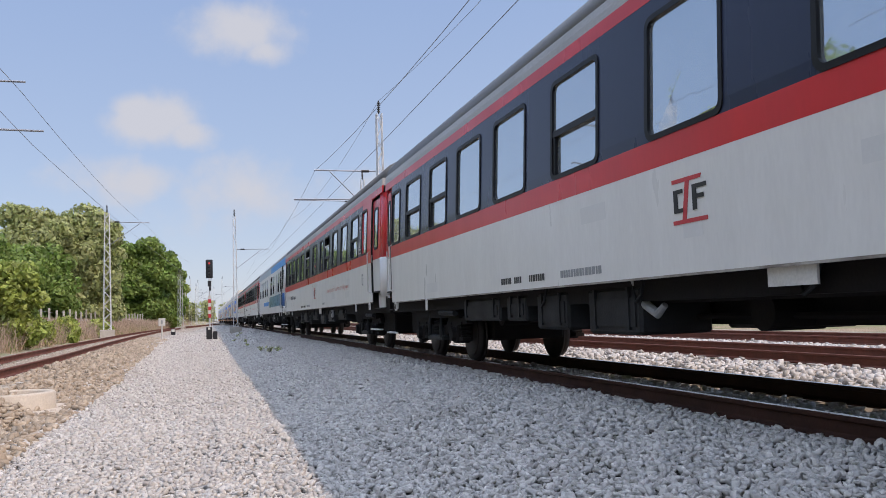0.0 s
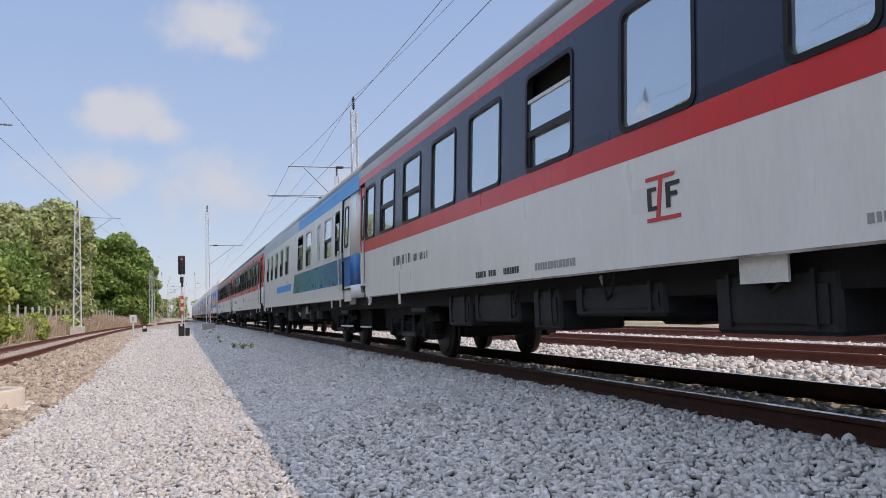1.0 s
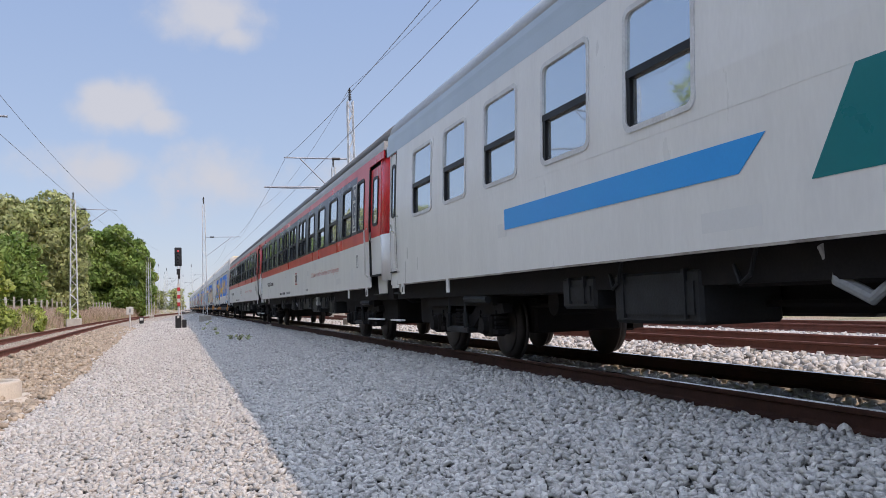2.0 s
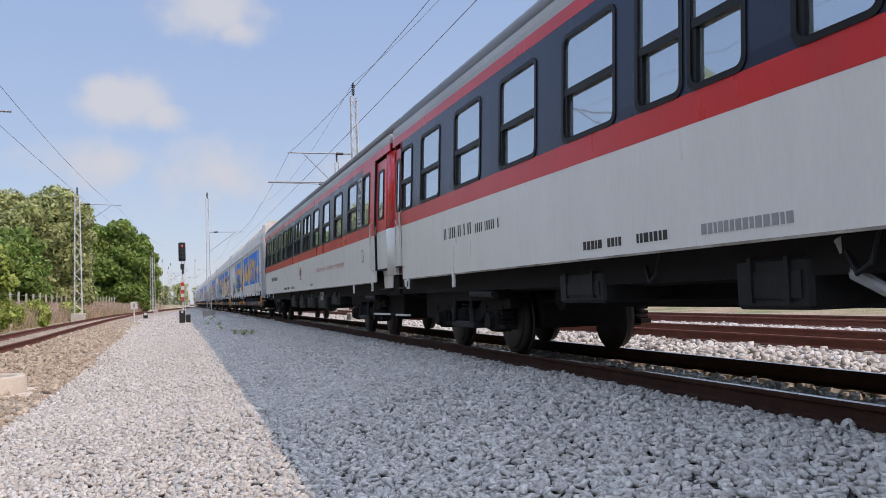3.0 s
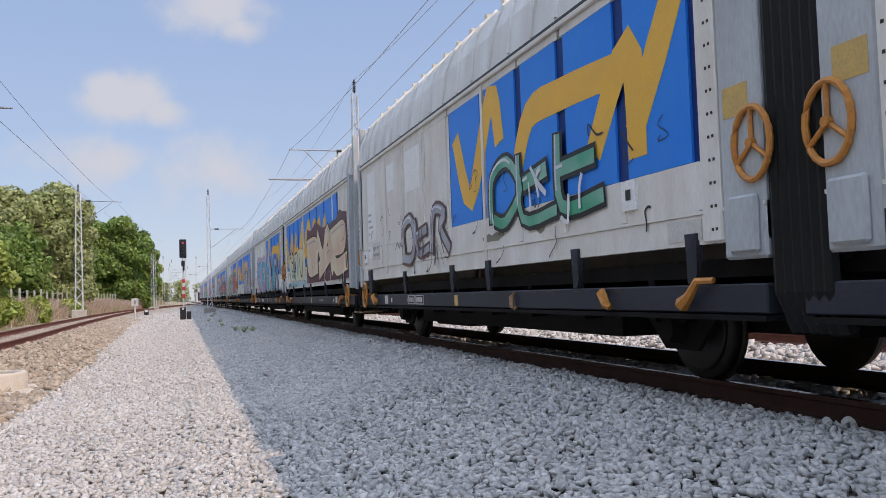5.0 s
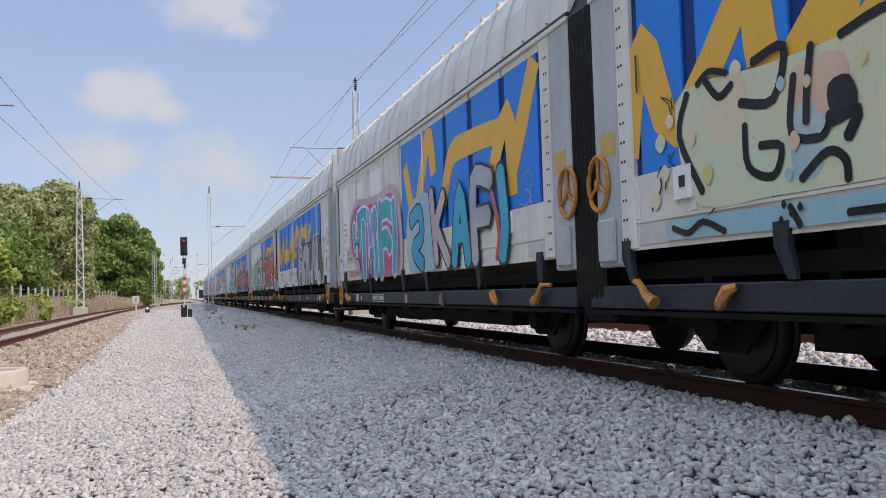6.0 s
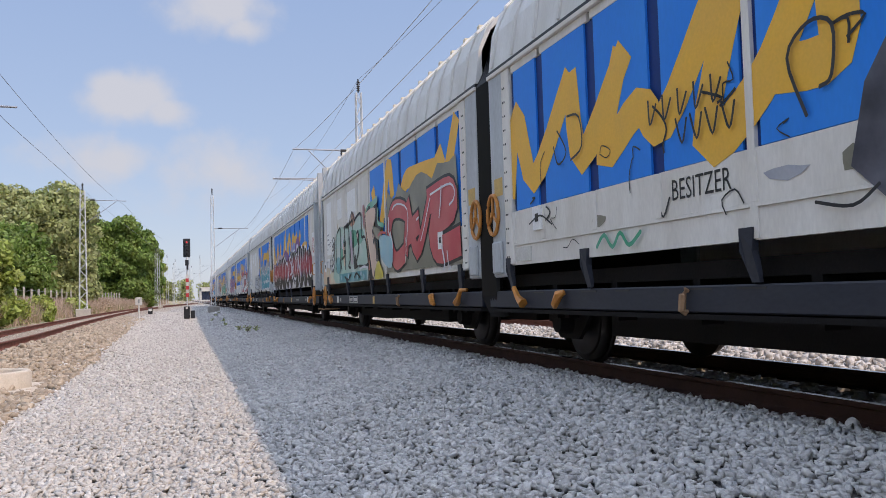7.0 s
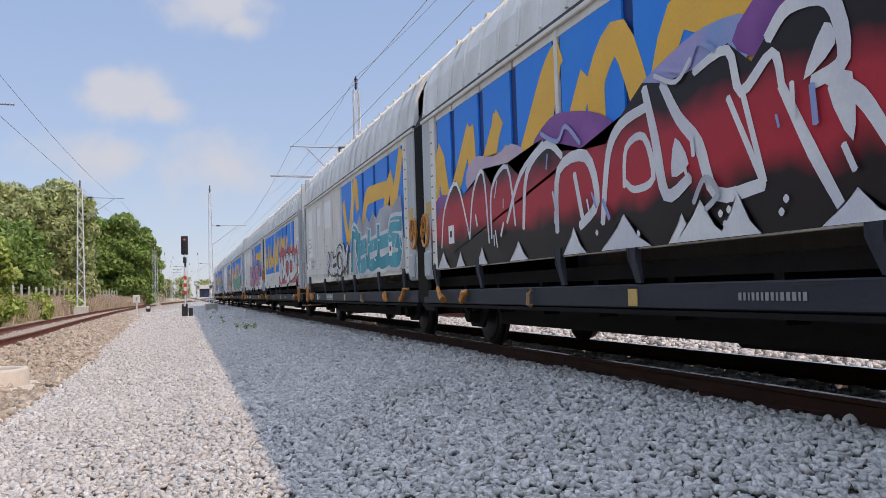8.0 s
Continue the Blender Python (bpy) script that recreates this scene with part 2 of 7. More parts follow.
def tube(bm, pts, r, n=8, closed=False):
    """A round bar along a run of points."""
    pts = [Vector(p) for p in pts]
    rings = []
    for i, p in enumerate(pts):
        a = pts[i - 1] if i or closed else p
        b = pts[(i + 1) % len(pts)] if i < len(pts) - 1 or closed else p
        d = (b - a).normalized()
        up = Vector((0, 0, 1)) if abs(d.z) < 0.9 else Vector((1, 0, 0))
        u = d.cross(up).normalized()
        w = u.cross(d)
        rr = r[i] if isinstance(r, (list, tuple)) else r
        rings.append([bm.verts.new(p + (u * math.cos(k * 2 * math.pi / n) + w * math.sin(k * 2 * math.pi / n)) * rr) for k in range(n)])
    for i in range(len(rings) - (0 if closed else 1)):
        a, b = rings[i], rings[(i + 1) % len(rings)]
        for k in range(n):
            bm.faces.new((a[k], a[(k + 1) % n], b[(k + 1) % n], b[k]))
    if not closed:
        bm.faces.new(rings[0][::-1])
        bm.faces.new(rings[-1])
    return bm


def disc(bm, x0, x1, y, z, r, n=24, r1=None):
    """A wheel-like disc across x, with radius r at x0 and r1 at x1."""
    r1 = r if r1 is None else r1
    a = [bm.verts.new((x0, y + r * math.cos(k * 2 * math.pi / n), z + r * math.sin(k * 2 * math.pi / n))) for k in range(n)]
    b = [bm.verts.new((x1, y + r1 * math.cos(k * 2 * math.pi / n), z + r1 * math.sin(k * 2 * math.pi / n))) for k in range(n)]
    for k in range(n):
        bm.faces.new((a[k], a[(k + 1) % n], b[(k + 1) % n], b[k]))
    bm.faces.new(a[::-1])
    bm.faces.new(b)
    return bm


def B():
    return bmesh.new()


def sweep(bm, profile, y0, y1, closed=True, caps=True):
    """A profile of (x, z) points drawn along y."""
    a = [bm.verts.new((x, y0, z)) for x, z in profile]
    b = [bm.verts.new((x, y1, z)) for x, z in profile]
    n = len(profile)
    for i in range(n if closed else n - 1):
        j = (i + 1) % n
        bm.faces.new((a[i], a[j], b[j], b[i]))
    if closed and caps:
        bm.faces.new(a[::-1])
        bm.faces.new(b)
    return bm

# ---- ground ----
D = 5.10            # centre of the train's track
HW = 1.365          # half width of the vehicles
SPEED = 24.96
TRACK_RIGHT, TRACK_FAR = 9.85, 14.4


def left_centre(y):
    """Centre of the track that swings over from the side of the path."""
    return np.interp(y, [-300, 25, 42, 63, 80, 97, 120, 143, 170, 200, 2500], [-4.62, -4.62, -5.0, -5.22, -5.1, -4.7, -3.6, -2.2, 0.0, 2.6, 4.4])


def hills(x, y):
    return 0.02 * np.sin(x * 1.7 + 0.6 * np.sin(y * 0.9)) + 0.02 * np.sin(y * 1.3 + x * 0.7)


def ground_z(x, y):
    x, y = np.asarray(x, float), np.asarray(y, float)
    z = np.full(np.broadcast(x, y).shape, -0.62) + 0.5 * hills(x, y)
    far = np.clip((y - 60) / 80, 0, 1)
    z = z + 0.38 * far
    u = np.abs(x - D)
    main = np.where(x < D, np.interp(u, [1.25, 2.4, 3.9, 5.5], [-0.185, -0.30, -0.58, -0.8]), -0.24)
    main = np.where(u < 0.72, -0.24, main)
    z = np.maximum(z, main + 0.3 * hills(x, y))
    w = np.abs(x - left_centre(y)) * (1 + 0.55 * np.clip((24 - y) / 7, 0, 1))   # a steeper shoulder by the shaft ring
    z = np.maximum(z, np.interp(w, [1.3, 2.2, 3.2, 4.5], [-0.2, -0.34, -0.62, -0.9]))
    right = np.where(x > D + 0.7, -0.24 + 0.4 * hills(x, y), -9)
    z = np.maximum(z, right)
    side = left_centre(y) - 2.6 - x      # beyond the left track: grass bank
    z = np.where(side > 0, np.interp(side, [0, 1.2, 4, 9, 40, 200], [-0.4, -0.25, 0.1, 0.3, 0.6, 1.5]) + 2.0 * hills(x, y), z)
    return z


def ground_material():
    m = bpy.data.materials.new("gravel and grass ground")
    m.use_nodes = True
    nt = m.node_tree
    N, L = nt.nodes.new, nt.links.new
    b = nt.nodes["Principled BSDF"]
    b.inputs["Roughness"].default_value = 0.9
    co = N("ShaderNodeTexCoord")
    cell, grain, patch = N("ShaderNodeTexVoronoi"), N("ShaderNodeTexNoise"), N("ShaderNodeTexNoise")
    cell.inputs["Scale"].default_value = 22
    grain.inputs["Scale"].default_value, grain.inputs["Detail"].default_value = 30, 6
    patch.inputs["Scale"].default_value, patch.inputs["Detail"].default_value = 0.35, 5
    for n in (cell, grain, patch):
        L(co.outputs["Object"], n.inputs["Vector"])
    gravel = N("ShaderNodeMix")
    gravel.data_type = "RGBA"
    gravel.inputs[6].default_value, gravel.inputs[7].default_value = (0.42, 0.395, 0.37, 1), (0.54, 0.515, 0.485, 1)
    L(cell.outputs["Color"], gravel.inputs[0])
    gaps = N("ShaderNodeMapRange")
    gaps.inputs["From Min"].default_value, gaps.inputs["From Max"].default_value = 0.35, 0.75
    gaps.inputs["To Min"].default_value, gaps.inputs["To Max"].default_value = 1.0, 0.42
    L(cell.outputs["Distance"], gaps.inputs["Value"])
    shade = N("ShaderNodeMix")
    shade.data_type, shade.blend_type = "RGBA", "MULTIPLY"
    shade.inputs[0].default_value = 1
    L(gravel.outputs[2], shade.inputs[6])
    L(gaps.outputs[0], shade.inputs[7])
    warm = N("ShaderNodeMix")
    warm.data_type, warm.blend_type = "RGBA", "MULTIPLY"
    warm.inputs[7].default_value = (0.95, 0.80, 0.64, 1)
    L(shade.outputs[2], warm.inputs[6])
    at = N("ShaderNodeAttribute")
    at.attribute_name = "cover"
    sep = N("ShaderNodeSeparateColor")
    L(at.outputs["Color"], sep.inputs[0])
    L(sep.outputs[1], warm.inputs[0])
    # darkens the ground colour where loose stones lie, as painted shade in their gaps
    gap_shade = N("ShaderNodeMix")
    gap_shade.data_type, gap_shade.blend_type = "RGBA", "MULTIPLY"
    gap_shade.inputs[7].default_value = (0.20, 0.19, 0.185, 1)
    L(warm.outputs[2], gap_shade.inputs[6])
    L(sep.outputs[2], gap_shade.inputs[0])
    grass = N("ShaderNodeMix")
    grass.data_type = "RGBA"
    grass.inputs[6].default_value, grass.inputs[7].default_value = (0.36, 0.27, 0.18, 1), (0.17, 0.20, 0.07, 1)
    pr = N("ShaderNodeMapRange")
    pr.inputs["From Min"].default_value, pr.inputs["From Max"].default_value = 0.42, 0.62
    L(patch.outputs["Fac"], pr.inputs["Value"])
    L(pr.outputs[0], grass.inputs[0])
    both = N("ShaderNodeMix")
    both.data_type = "RGBA"
    L(sep.outputs[0], both.inputs[0])
    L(gap_shade.outputs[2], both.inputs[6])
    L(grass.outputs[2], both.inputs[7])
    L(both.outputs[2], b.inputs["Base Color"])
    bp, mu = N("ShaderNodeBump"), N("ShaderNodeMath")
    mu.operation = "SUBTRACT"
    L(grain.outputs["Fac"], mu.inputs[0])
    L(cell.outputs["Distance"], mu.inputs[1])
    bp.inputs["Strength"].default_value, bp.inputs["Distance"].default_value = 0.9, 0.04
    L(mu.outputs[0], bp.inputs["Height"])
    L(bp.outputs[0], b.inputs["Normal"])
    return m


def build_ground():
    xs = np.concatenate([[-2500, -900, -400, -200, -120, -80, -60, -45, -35, -28, -23, -19, -16], np.arange(-14, 20, 0.3), [21, 23, 26, 30, 40, 60, 100, 200, 500, 1200, 2500]])
    ys = np.concatenate([[-600, -200, -80, -40, -20, -10, -5], np.arange(-2, 40, 0.5), np.arange(40, 120, 2), np.arange(120, 260, 6), [270, 300, 350, 400, 500, 700, 1000, 1600, 3000]])
    X, Y = np.meshgrid(xs, ys)
    Z = ground_z(X, Y)
    nx, ny = len(xs), len(ys)
    verts = np.stack([X, Y, Z], -1).reshape(-1, 3)
    idx = np.arange(nx * ny).reshape(ny, nx)
    faces = np.stack([idx[:-1, :-1], idx[:-1, 1:], idx[1:, 1:], idx[1:, :-1]], -1).reshape(-1, 4)
    me = bpy.data.meshes.new("ground")
    me.from_pydata(verts.tolist(), [], faces.tolist())
    side = left_centre(Y) - 2.7 - X
    grass = np.clip(side / 0.8, 0, 1)
    grass = np.maximum(grass, np.clip((X - 19) / 2, 0, 1))
    grass = np.maximum(grass, np.clip((Y - 330) / 60, 0, 1) * (X < 2))
    warm = np.clip(1 - np.abs(X - left_centre(Y)) / 2.8, 0, 1) ** 0.5 * 0.9
    warm = np.maximum(warm, 0.35 * np.clip((X - D - 0.8) / 1.0, 0, 1))
    bed = np.clip((88 - Y) / 10, 0, 1) * (X - left_centre(Y) > 2.5) * (X < D - 0.5) * (Y > 3.2)   # shade between loose stones, painted into the ground
    col = np.stack([grass, warm, bed, 0 * warm + 1], -1).reshape(-1, 4).astype(np.float32)
    at = me.color_attributes.new("cover", "FLOAT_COLOR", "POINT")
    at.data.foreach_set("color", col.ravel())
    me.materials.append(ground_material())
    me.polygons.foreach_set("use_smooth", [True] * len(me.polygons))
    tagged(new("ground", me), "pale crushed gravel path with ballast shoulders and grass banks", "ground", kind="structure")


build_ground()


def scatter_stones(name, label, x0, x1, y0, y1, count, size, material, seed, keep=None, wide=1.0):
    rng = np.random.default_rng(seed)
    x, y = rng.uniform(x0, x1, count), y0 + (y1 - y0) * rng.uniform(0, 1, count) ** wide
    if keep is not None:
        k = keep(x, y)
        x, y = x[k], y[k]
    n = len(x)
    s = size * rng.uniform(0.55, 1.35, n)
    z = ground_z(x, y) + s * rng.uniform(0.2, 0.62, n)
    cube = np.array([(a, b, c) for a in (-1, 1) for b in (-1, 1) for c in (-1, 1)], float) * 0.5
    v = cube[None] * rng.uniform(0.5, 1.2, (n, 8, 3)) * np.array([1.35, 0.95, 0.55])
    a, t = rng.uniform(0, 2 * np.pi, n), rng.normal(0, 0.6, n)
    ca, sa, ct, st = np.cos(a), np.sin(a), np.cos(t), np.sin(t)
    vx = v[..., 0] * ct[:, None] - v[..., 2] * st[:, None]
    vz = v[..., 0] * st[:, None] + v[..., 2] * ct[:, None]
    vy = v[..., 1]
    wx, wy = vx * ca[:, None] - vy * sa[:, None], vx * sa[:, None] + vy * ca[:, None]
    P = np.stack([wx * s[:, None] + x[:, None], wy * s[:, None] + y[:, None], vz * s[:, None] + z[:, None]], -1).reshape(-1, 3)
    q = np.array([(0, 1, 3, 2), (4, 6, 7, 5), (0, 4, 5, 1), (2, 3, 7, 6), (0, 2, 6, 4), (1, 5, 7, 3)])
    F = (q[None] + 8 * np.arange(n)[:, None, None]).reshape(-1, 4)
    me = bpy.data.meshes.new(name)
    me.vertices.add(len(P))
    me.vertices.foreach_set("co", P.ravel())
    me.loops.add(F.size)
    me.loops.foreach_set("vertex_index", F.ravel().astype(np.int32))
    me.polygons.add(len(F))
    me.polygons.foreach_set("loop_start", np.arange(0, F.size, 4, dtype=np.int32))
    me.update(calc_edges=True)
    me.materials.append(material)
    tagged(new(name, me), label, "gravel", kind="stuff")


def off_rails(x, y):
    return (np.abs(np.abs(x - D) - 0.7525) > 0.12) & (np.abs(np.abs(x - TRACK_RIGHT) - 0.7525) > 0.12) & (np.abs(np.abs(x - TRACK_FAR) - 0.7525) > 0.12)


def on_path(x, y):
    return (x - left_centre(y) > 2.3 + 0.5 * np.sin(x * 37 + y * 91)) & off_rails(x, y)


scatter_stones("path_gravel", "grey crushed stone lying loose beside the track", -2.4, 4.26, 2.6, 11, 42000, 0.042, M["stone"], 1, on_path)
scatter_stones("path_gravel", "grey crushed stone lying loose on the path", -2.6, 4.26, 11, 42, 80000, 0.051, M["stone"], 2, on_path, 1.5)
scatter_stones("path_gravel", "grey crushed stone on the far stretch of path", -3.0, 4.2, 40, 90, 18000, 0.09, M["stone"], 7, on_path, 1.2)
scatter_stones("ballast_gravel", "brownish ballast stones along the curved track", -3.9, -1.9, 8, 60, 16000, 0.085, M["stone_warm"], 3, lambda x, y: (x - left_centre(y) > 0.95) & (x - left_centre(y) < 2.6), 1.4)
scatter_stones("ballast_gravel", "sunlit pale ballast between the tracks", 5.95, 13.6, 4, 60, 27000, 0.085, M["stone"], 4, off_rails, 1.4)
scatter_stones("ballast_gravel", "ballast stones between the rails of the main track", 4.5, 5.7, 3, 40, 6000, 0.07, M["stone"], 5, off_rails, 1.3)

# ---- tracks ----
RAIL = [(-0.075, -0.172), (0.075, -0.172), (0.075, -0.158), (0.022, -0.142), (0.012, -0.13), (0.012, -0.045), (0.034, -0.036), (0.036, -0.010), (0.030, -0.0), (-0.030, -0.0), (-0.036, -0.010), (-0.034, -0.036), (-0.012, -0.045), (-0.012, -0.13), (-0.022, -0.142), (-0.075, -0.158)]


def rail_line(name, centre, ys, label, polished=True, body="rail"):
    """One rail along a line x = centre(y), its running face polished."""
    bm = B()
    rows = []
    for y in ys:
        c = float(centre(y))
        rows.append([bm.verts.new((c + x, y, z)) for x, z in RAIL])
    n = len(RAIL)
    for a, b in zip(rows, rows[1:]):
        for i in range(n):
            f = bm.faces.new((a[i], a[(i + 1) % n], b[(i + 1) % n], b[i]))
            f.material_index = 1 if polished and i == 8 else 0
    bm.faces.new(rows[0][::-1])
    bm.faces.new(rows[-1])
    ob = mesh_object(name, bm, [M[body], M["rail_head"]])
    return tagged(ob, label, "rail", "rails", "structure")


STRAIGHT = [-120, -20, 0, 20, 60, 120, 240, 420, 700]
for c, side_label in ((D, "rusty steel rail of the main track with a polished head"),):
    for s in (-1, 1):
        rail_line("rail", lambda y, c=c, s=s: c + s * 0.7525, STRAIGHT, side_label, True, "rail_shaded")
for c in (TRACK_RIGHT, TRACK_FAR):
    for s in (-1, 1):
        rail_line("rail", lambda y, c=c, s=s: c + s * 0.7525, STRAIGHT, "rusty steel rail of the sunlit siding", False)
CURVE = [-120, -20] + list(range(0, 206, 5))
for s in (-1, 1):
    rail_line("rail", lambda y, s=s: left_centre(y) + s * 0.7525, CURVE, "red-rusted rail of the curved side track", False)


def sleeper_mesh():
    bm = B()
    sweep(bm, [(-1.3, -0.38), (-1.3, -0.215), (-1.25, -0.205), (-0.45, -0.20), (-0.3, -0.235), (0.3, -0.235), (0.45, -0.20), (1.25, -0.205), (1.3, -0.215), (1.3, -0.38)], -0.13, 0.13)
    for sx in (-1, 1):
        for o in (-0.13, 0.13):
            box(bm, sx * 0.7525 + o - 0.04, sx * 0.7525 + o + 0.04, -0.06, 0.06, -0.205, -0.155)
    me = bpy.data.meshes.new("sleeper")
    bm.to_mesh(me)
    bm.free()
    me.materials.append(M["concrete"])
    return me


SLEEPER = sleeper_mesh()


def lay_sleepers(name, label, centre, y0, y1, step):
    bed = tagged(new(name), label, "sleepers", kind="structure")
    y = y0
    while y < y1:
        s = new("sleeper", SLEEPER)
        s.parent = bed
        s.location = (float(centre(y)), y, random.uniform(-0.01, 0.005))
        s.rotation_euler = (0, 0, random.uniform(-0.01, 0.01))
        y += step


lay_sleepers("sleepers_main", "concrete sleepers half buried in ballast under the main track", lambda y: D, 2, 110, 0.6)
lay_sleepers("sleepers_siding", "concrete sleepers of the sunlit siding", lambda y: TRACK_RIGHT, 4, 70, 0.6)
lay_sleepers("sleepers_side_track", "concrete sleepers of the curved side track", left_centre, 6, 100, 0.6)

# ---- the train ----


def lean_in(z, waist=2.4, slope=0.05):
    return HW - max(0.0, z - waist) * slope


def slab(bm, side, s0, s1, z0, z1, d0=-0.03, d1=0.0, waist=2.4, slope=0.05):
    """A flat piece of a vehicle's side wall from s0 to s1 along it, between two heights."""
    zs = [z0] + ([waist] if z0 < waist < z1 else []) + [z1]
    rows = []
    for z in zs:
        w = lean_in(z, waist, slope)
        rows.append([bm.verts.new((side * (w + d), s, z)) for s, d in ((s0, d1), (s1, d1), (s1, d0), (s0, d0))])
    for a, b in zip(rows, rows[1:]):
        for i in range(4):
            j = (i + 1) % 4
            bm.faces.new((a[i], a[j], b[j], b[i]))
    bm.faces.new(rows[0][::-1])
    bm.faces.new(rows[-1])
    return bm


def corner_sheet(bm, side, s_in, s_out, z0, z1, depth=0.19, steps=6):
    """The rounded end corner of a coach, bending in from s_in to s_out."""
    rows = []
    flat = max(0.0, 1 - 0.26 / abs(s_out - s_in))
    for t in [0.0] * (flat > 0) + [flat + (1 - flat) * math.sin(k / steps * math.pi / 2) for k in range(steps + 1)]:
        u = max(0.0, (t - flat) / (1 - flat))
        d = -0.02 - depth * (1 - math.sqrt(max(0.0, 1 - u * u)))
        y = s_in + (s_out - s_in) * t
        rows.append([bm.verts.new((side * (lean_in(z) + d - o), y, z)) for z, o in ((z0, 0), (z1, 0), (z1, 0.05), (z0, 0.05))])
    for a, b in zip(rows, rows[1:]):
        for i in range(4):
            bm.faces.new((a[i], a[(i + 1) % 4], b[(i + 1) % 4], b[i]))
    bm.faces.new(rows[0])
    bm.faces.new(rows[-1][::-1])
    return bm


def round_rect(s0, s1, z0, z1, r, n=4):
    pts = []
    for cs, cz, a0 in ((s1 - r, z1 - r, 0), (s0 + r, z1 - r, 90), (s0 + r, z0 + r, 180), (s1 - r, z0 + r, 270)):
        for k in range(n + 1):
            a = radians(a0 + 90 * k / n)
            pts.append((cs + r * math.cos(a), cz + r * math.sin(a)))
    return pts


def on_side(bm, side, s, z, d):
    return bm.verts.new((side * (lean_in(z) + d), s, z))


def ring(bm, side, outer, inner, d0, d1):
    a = [on_side(bm, side, s, z, d1) for s, z in outer]
    b = [on_side(bm, side, s, z, d1) for s, z in inner]
    c = [on_side(bm, side, s, z, d0) for s, z in inner]
    e = [on_side(bm, side, s, z, d0) for s, z in outer]
    n = len(a)
    for i in range(n):
        j = (i + 1) % n
        bm.faces.new((a[i], a[j], b[j], b[i]))
        bm.faces.new((b[i], b[j], c[j], c[i]))
        bm.faces.new((e[i], e[j], a[j], a[i]))
    return bm


def plate(bm, side, pts, d, thick=0.006):
    a = [on_side(bm, side, s, z, d) for s, z in pts]
    b = [on_side(bm, side, s, z, d - thick) for s, z in pts]
    bm.faces.new(a)
    bm.faces.new(b[::-1])
    for i in range(len(a)):
        j = (i + 1) % len(a)
        bm.faces.new((a[i], b[i], b[j], a[j]))
    return bm


def window(parent, side, s0, s1, z0, z1, kind, frame_mat, r=0.11):
    """kind: fixed; split, with a bar and a recessed lower sash; open, with the upper light dropped."""
    w = part("window", ring(B(), side, round_rect(s0, s1, z0, z1, r), round_rect(s0 + 0.05, s1 - 0.05, z0 + 0.05, z1 - 0.05, r * 0.7), -0.06, 0.012), frame_mat, parent)
    a0, a1, b0, b1 = s0 + 0.035, s1 - 0.035, z0 + 0.035, z1 - 0.035
    if kind == "fixed":
        part("pane", plate(B(), side, round_rect(a0, a1, b0, b1, r * 0.75), -0.018), M["glass"], w)
        return
    mid = b0 + (b1 - b0) * (0.46 if kind == "split" else 0.38)
    top = b1 if kind == "split" else b1 - 0.26
    bar = B()
    plate(bar, side, [(a0, mid - 0.035), (a1, mid - 0.035), (a1, mid + 0.035), (a0, mid + 0.035)], 0.006, 0.04)
    plate(bar, side, [(a1 - 0.07, b0), (a1, b0), (a1, mid), (a1 - 0.07, mid)], 0.0, 0.05)
    part("sash_bar", bar, M["rubber"], w)
    part("pane", plate(B(), side, [(a0, mid), (a1, mid), (a1, top), (a0, top)], -0.014), M["glass"], w)
    part("pane", plate(B(), side, [(a0, b0), (a1 - 0.06, b0), (a1 - 0.06, mid), (a0, mid)], -0.036), M["glass"], w)
    if kind == "open":
        part("sash_bar", plate(B(), side, [(a0, top - 0.04), (a1, top - 0.04), (a1, top), (a0, top)], 0.002, 0.03), M["galv"], w)


def lettering(text, size, parent, side, s_start, z, material, label, name="lettering", slant=0.0, width=0.0):
    """Words on the side of a coach; they run towards its front."""
    cu = bpy.data.curves.new(name, "FONT")
    cu.body, cu.size, cu.resolution_u, cu.shear = text, size, 2, slant
    tmp = bpy.data.objects.new(name, cu)
    me = bpy.data.meshes.new_from_object(tmp)
    bpy.data.objects.remove(tmp)
    bm = B()
    bm.from_mesh(me)
    bpy.data.meshes.remove(me)
    k = width / max(v.co.x for v in bm.verts) if width else 1.0
    for v in bm.verts:
        v.co = Vector((side * (lean_in(z + v.co.y) + 0.004), s_start - v.co.x * k, z + v.co.y))
    return part(name, bm, material, parent, label)


def bars(parent, side, s_start, z, n, w, h, gap, material, name="lettering", seed=0, d=0.004):
    """A row of plain bars in place of small writing, running towards the front."""
    rng = random.Random(seed)
    bm, s = B(), s_start
    for i in range(n):
        ww = w * rng.uniform(0.6, 1.3)
        if rng.random() > 0.16:
            plate(bm, side, [(s - ww, z), (s, z), (s, z + h), (s - ww, z + h)], d, 0.003)
        s -= ww + gap
    part(name, bm, material, parent)["kind"] = "stuff"


def wheel_mesh(bm, x, y, r=0.45, side=-1):
    """A rolled wheel with tread, flange and dished web."""
    disc(bm, x, x + side * -0.035, y, r, r + 0.03, 28)
    disc(bm, x, x + side * 0.10, y, r, r, 28, r - 0.008)
    disc(bm, x + side * 0.10, x + side * 0.125, y, r, r * 0.86, 28, r * 0.8)
    disc(bm, x + side * 0.10, x + side * 0.16, y, r, 0.15, 16, 0.11)
    return bm


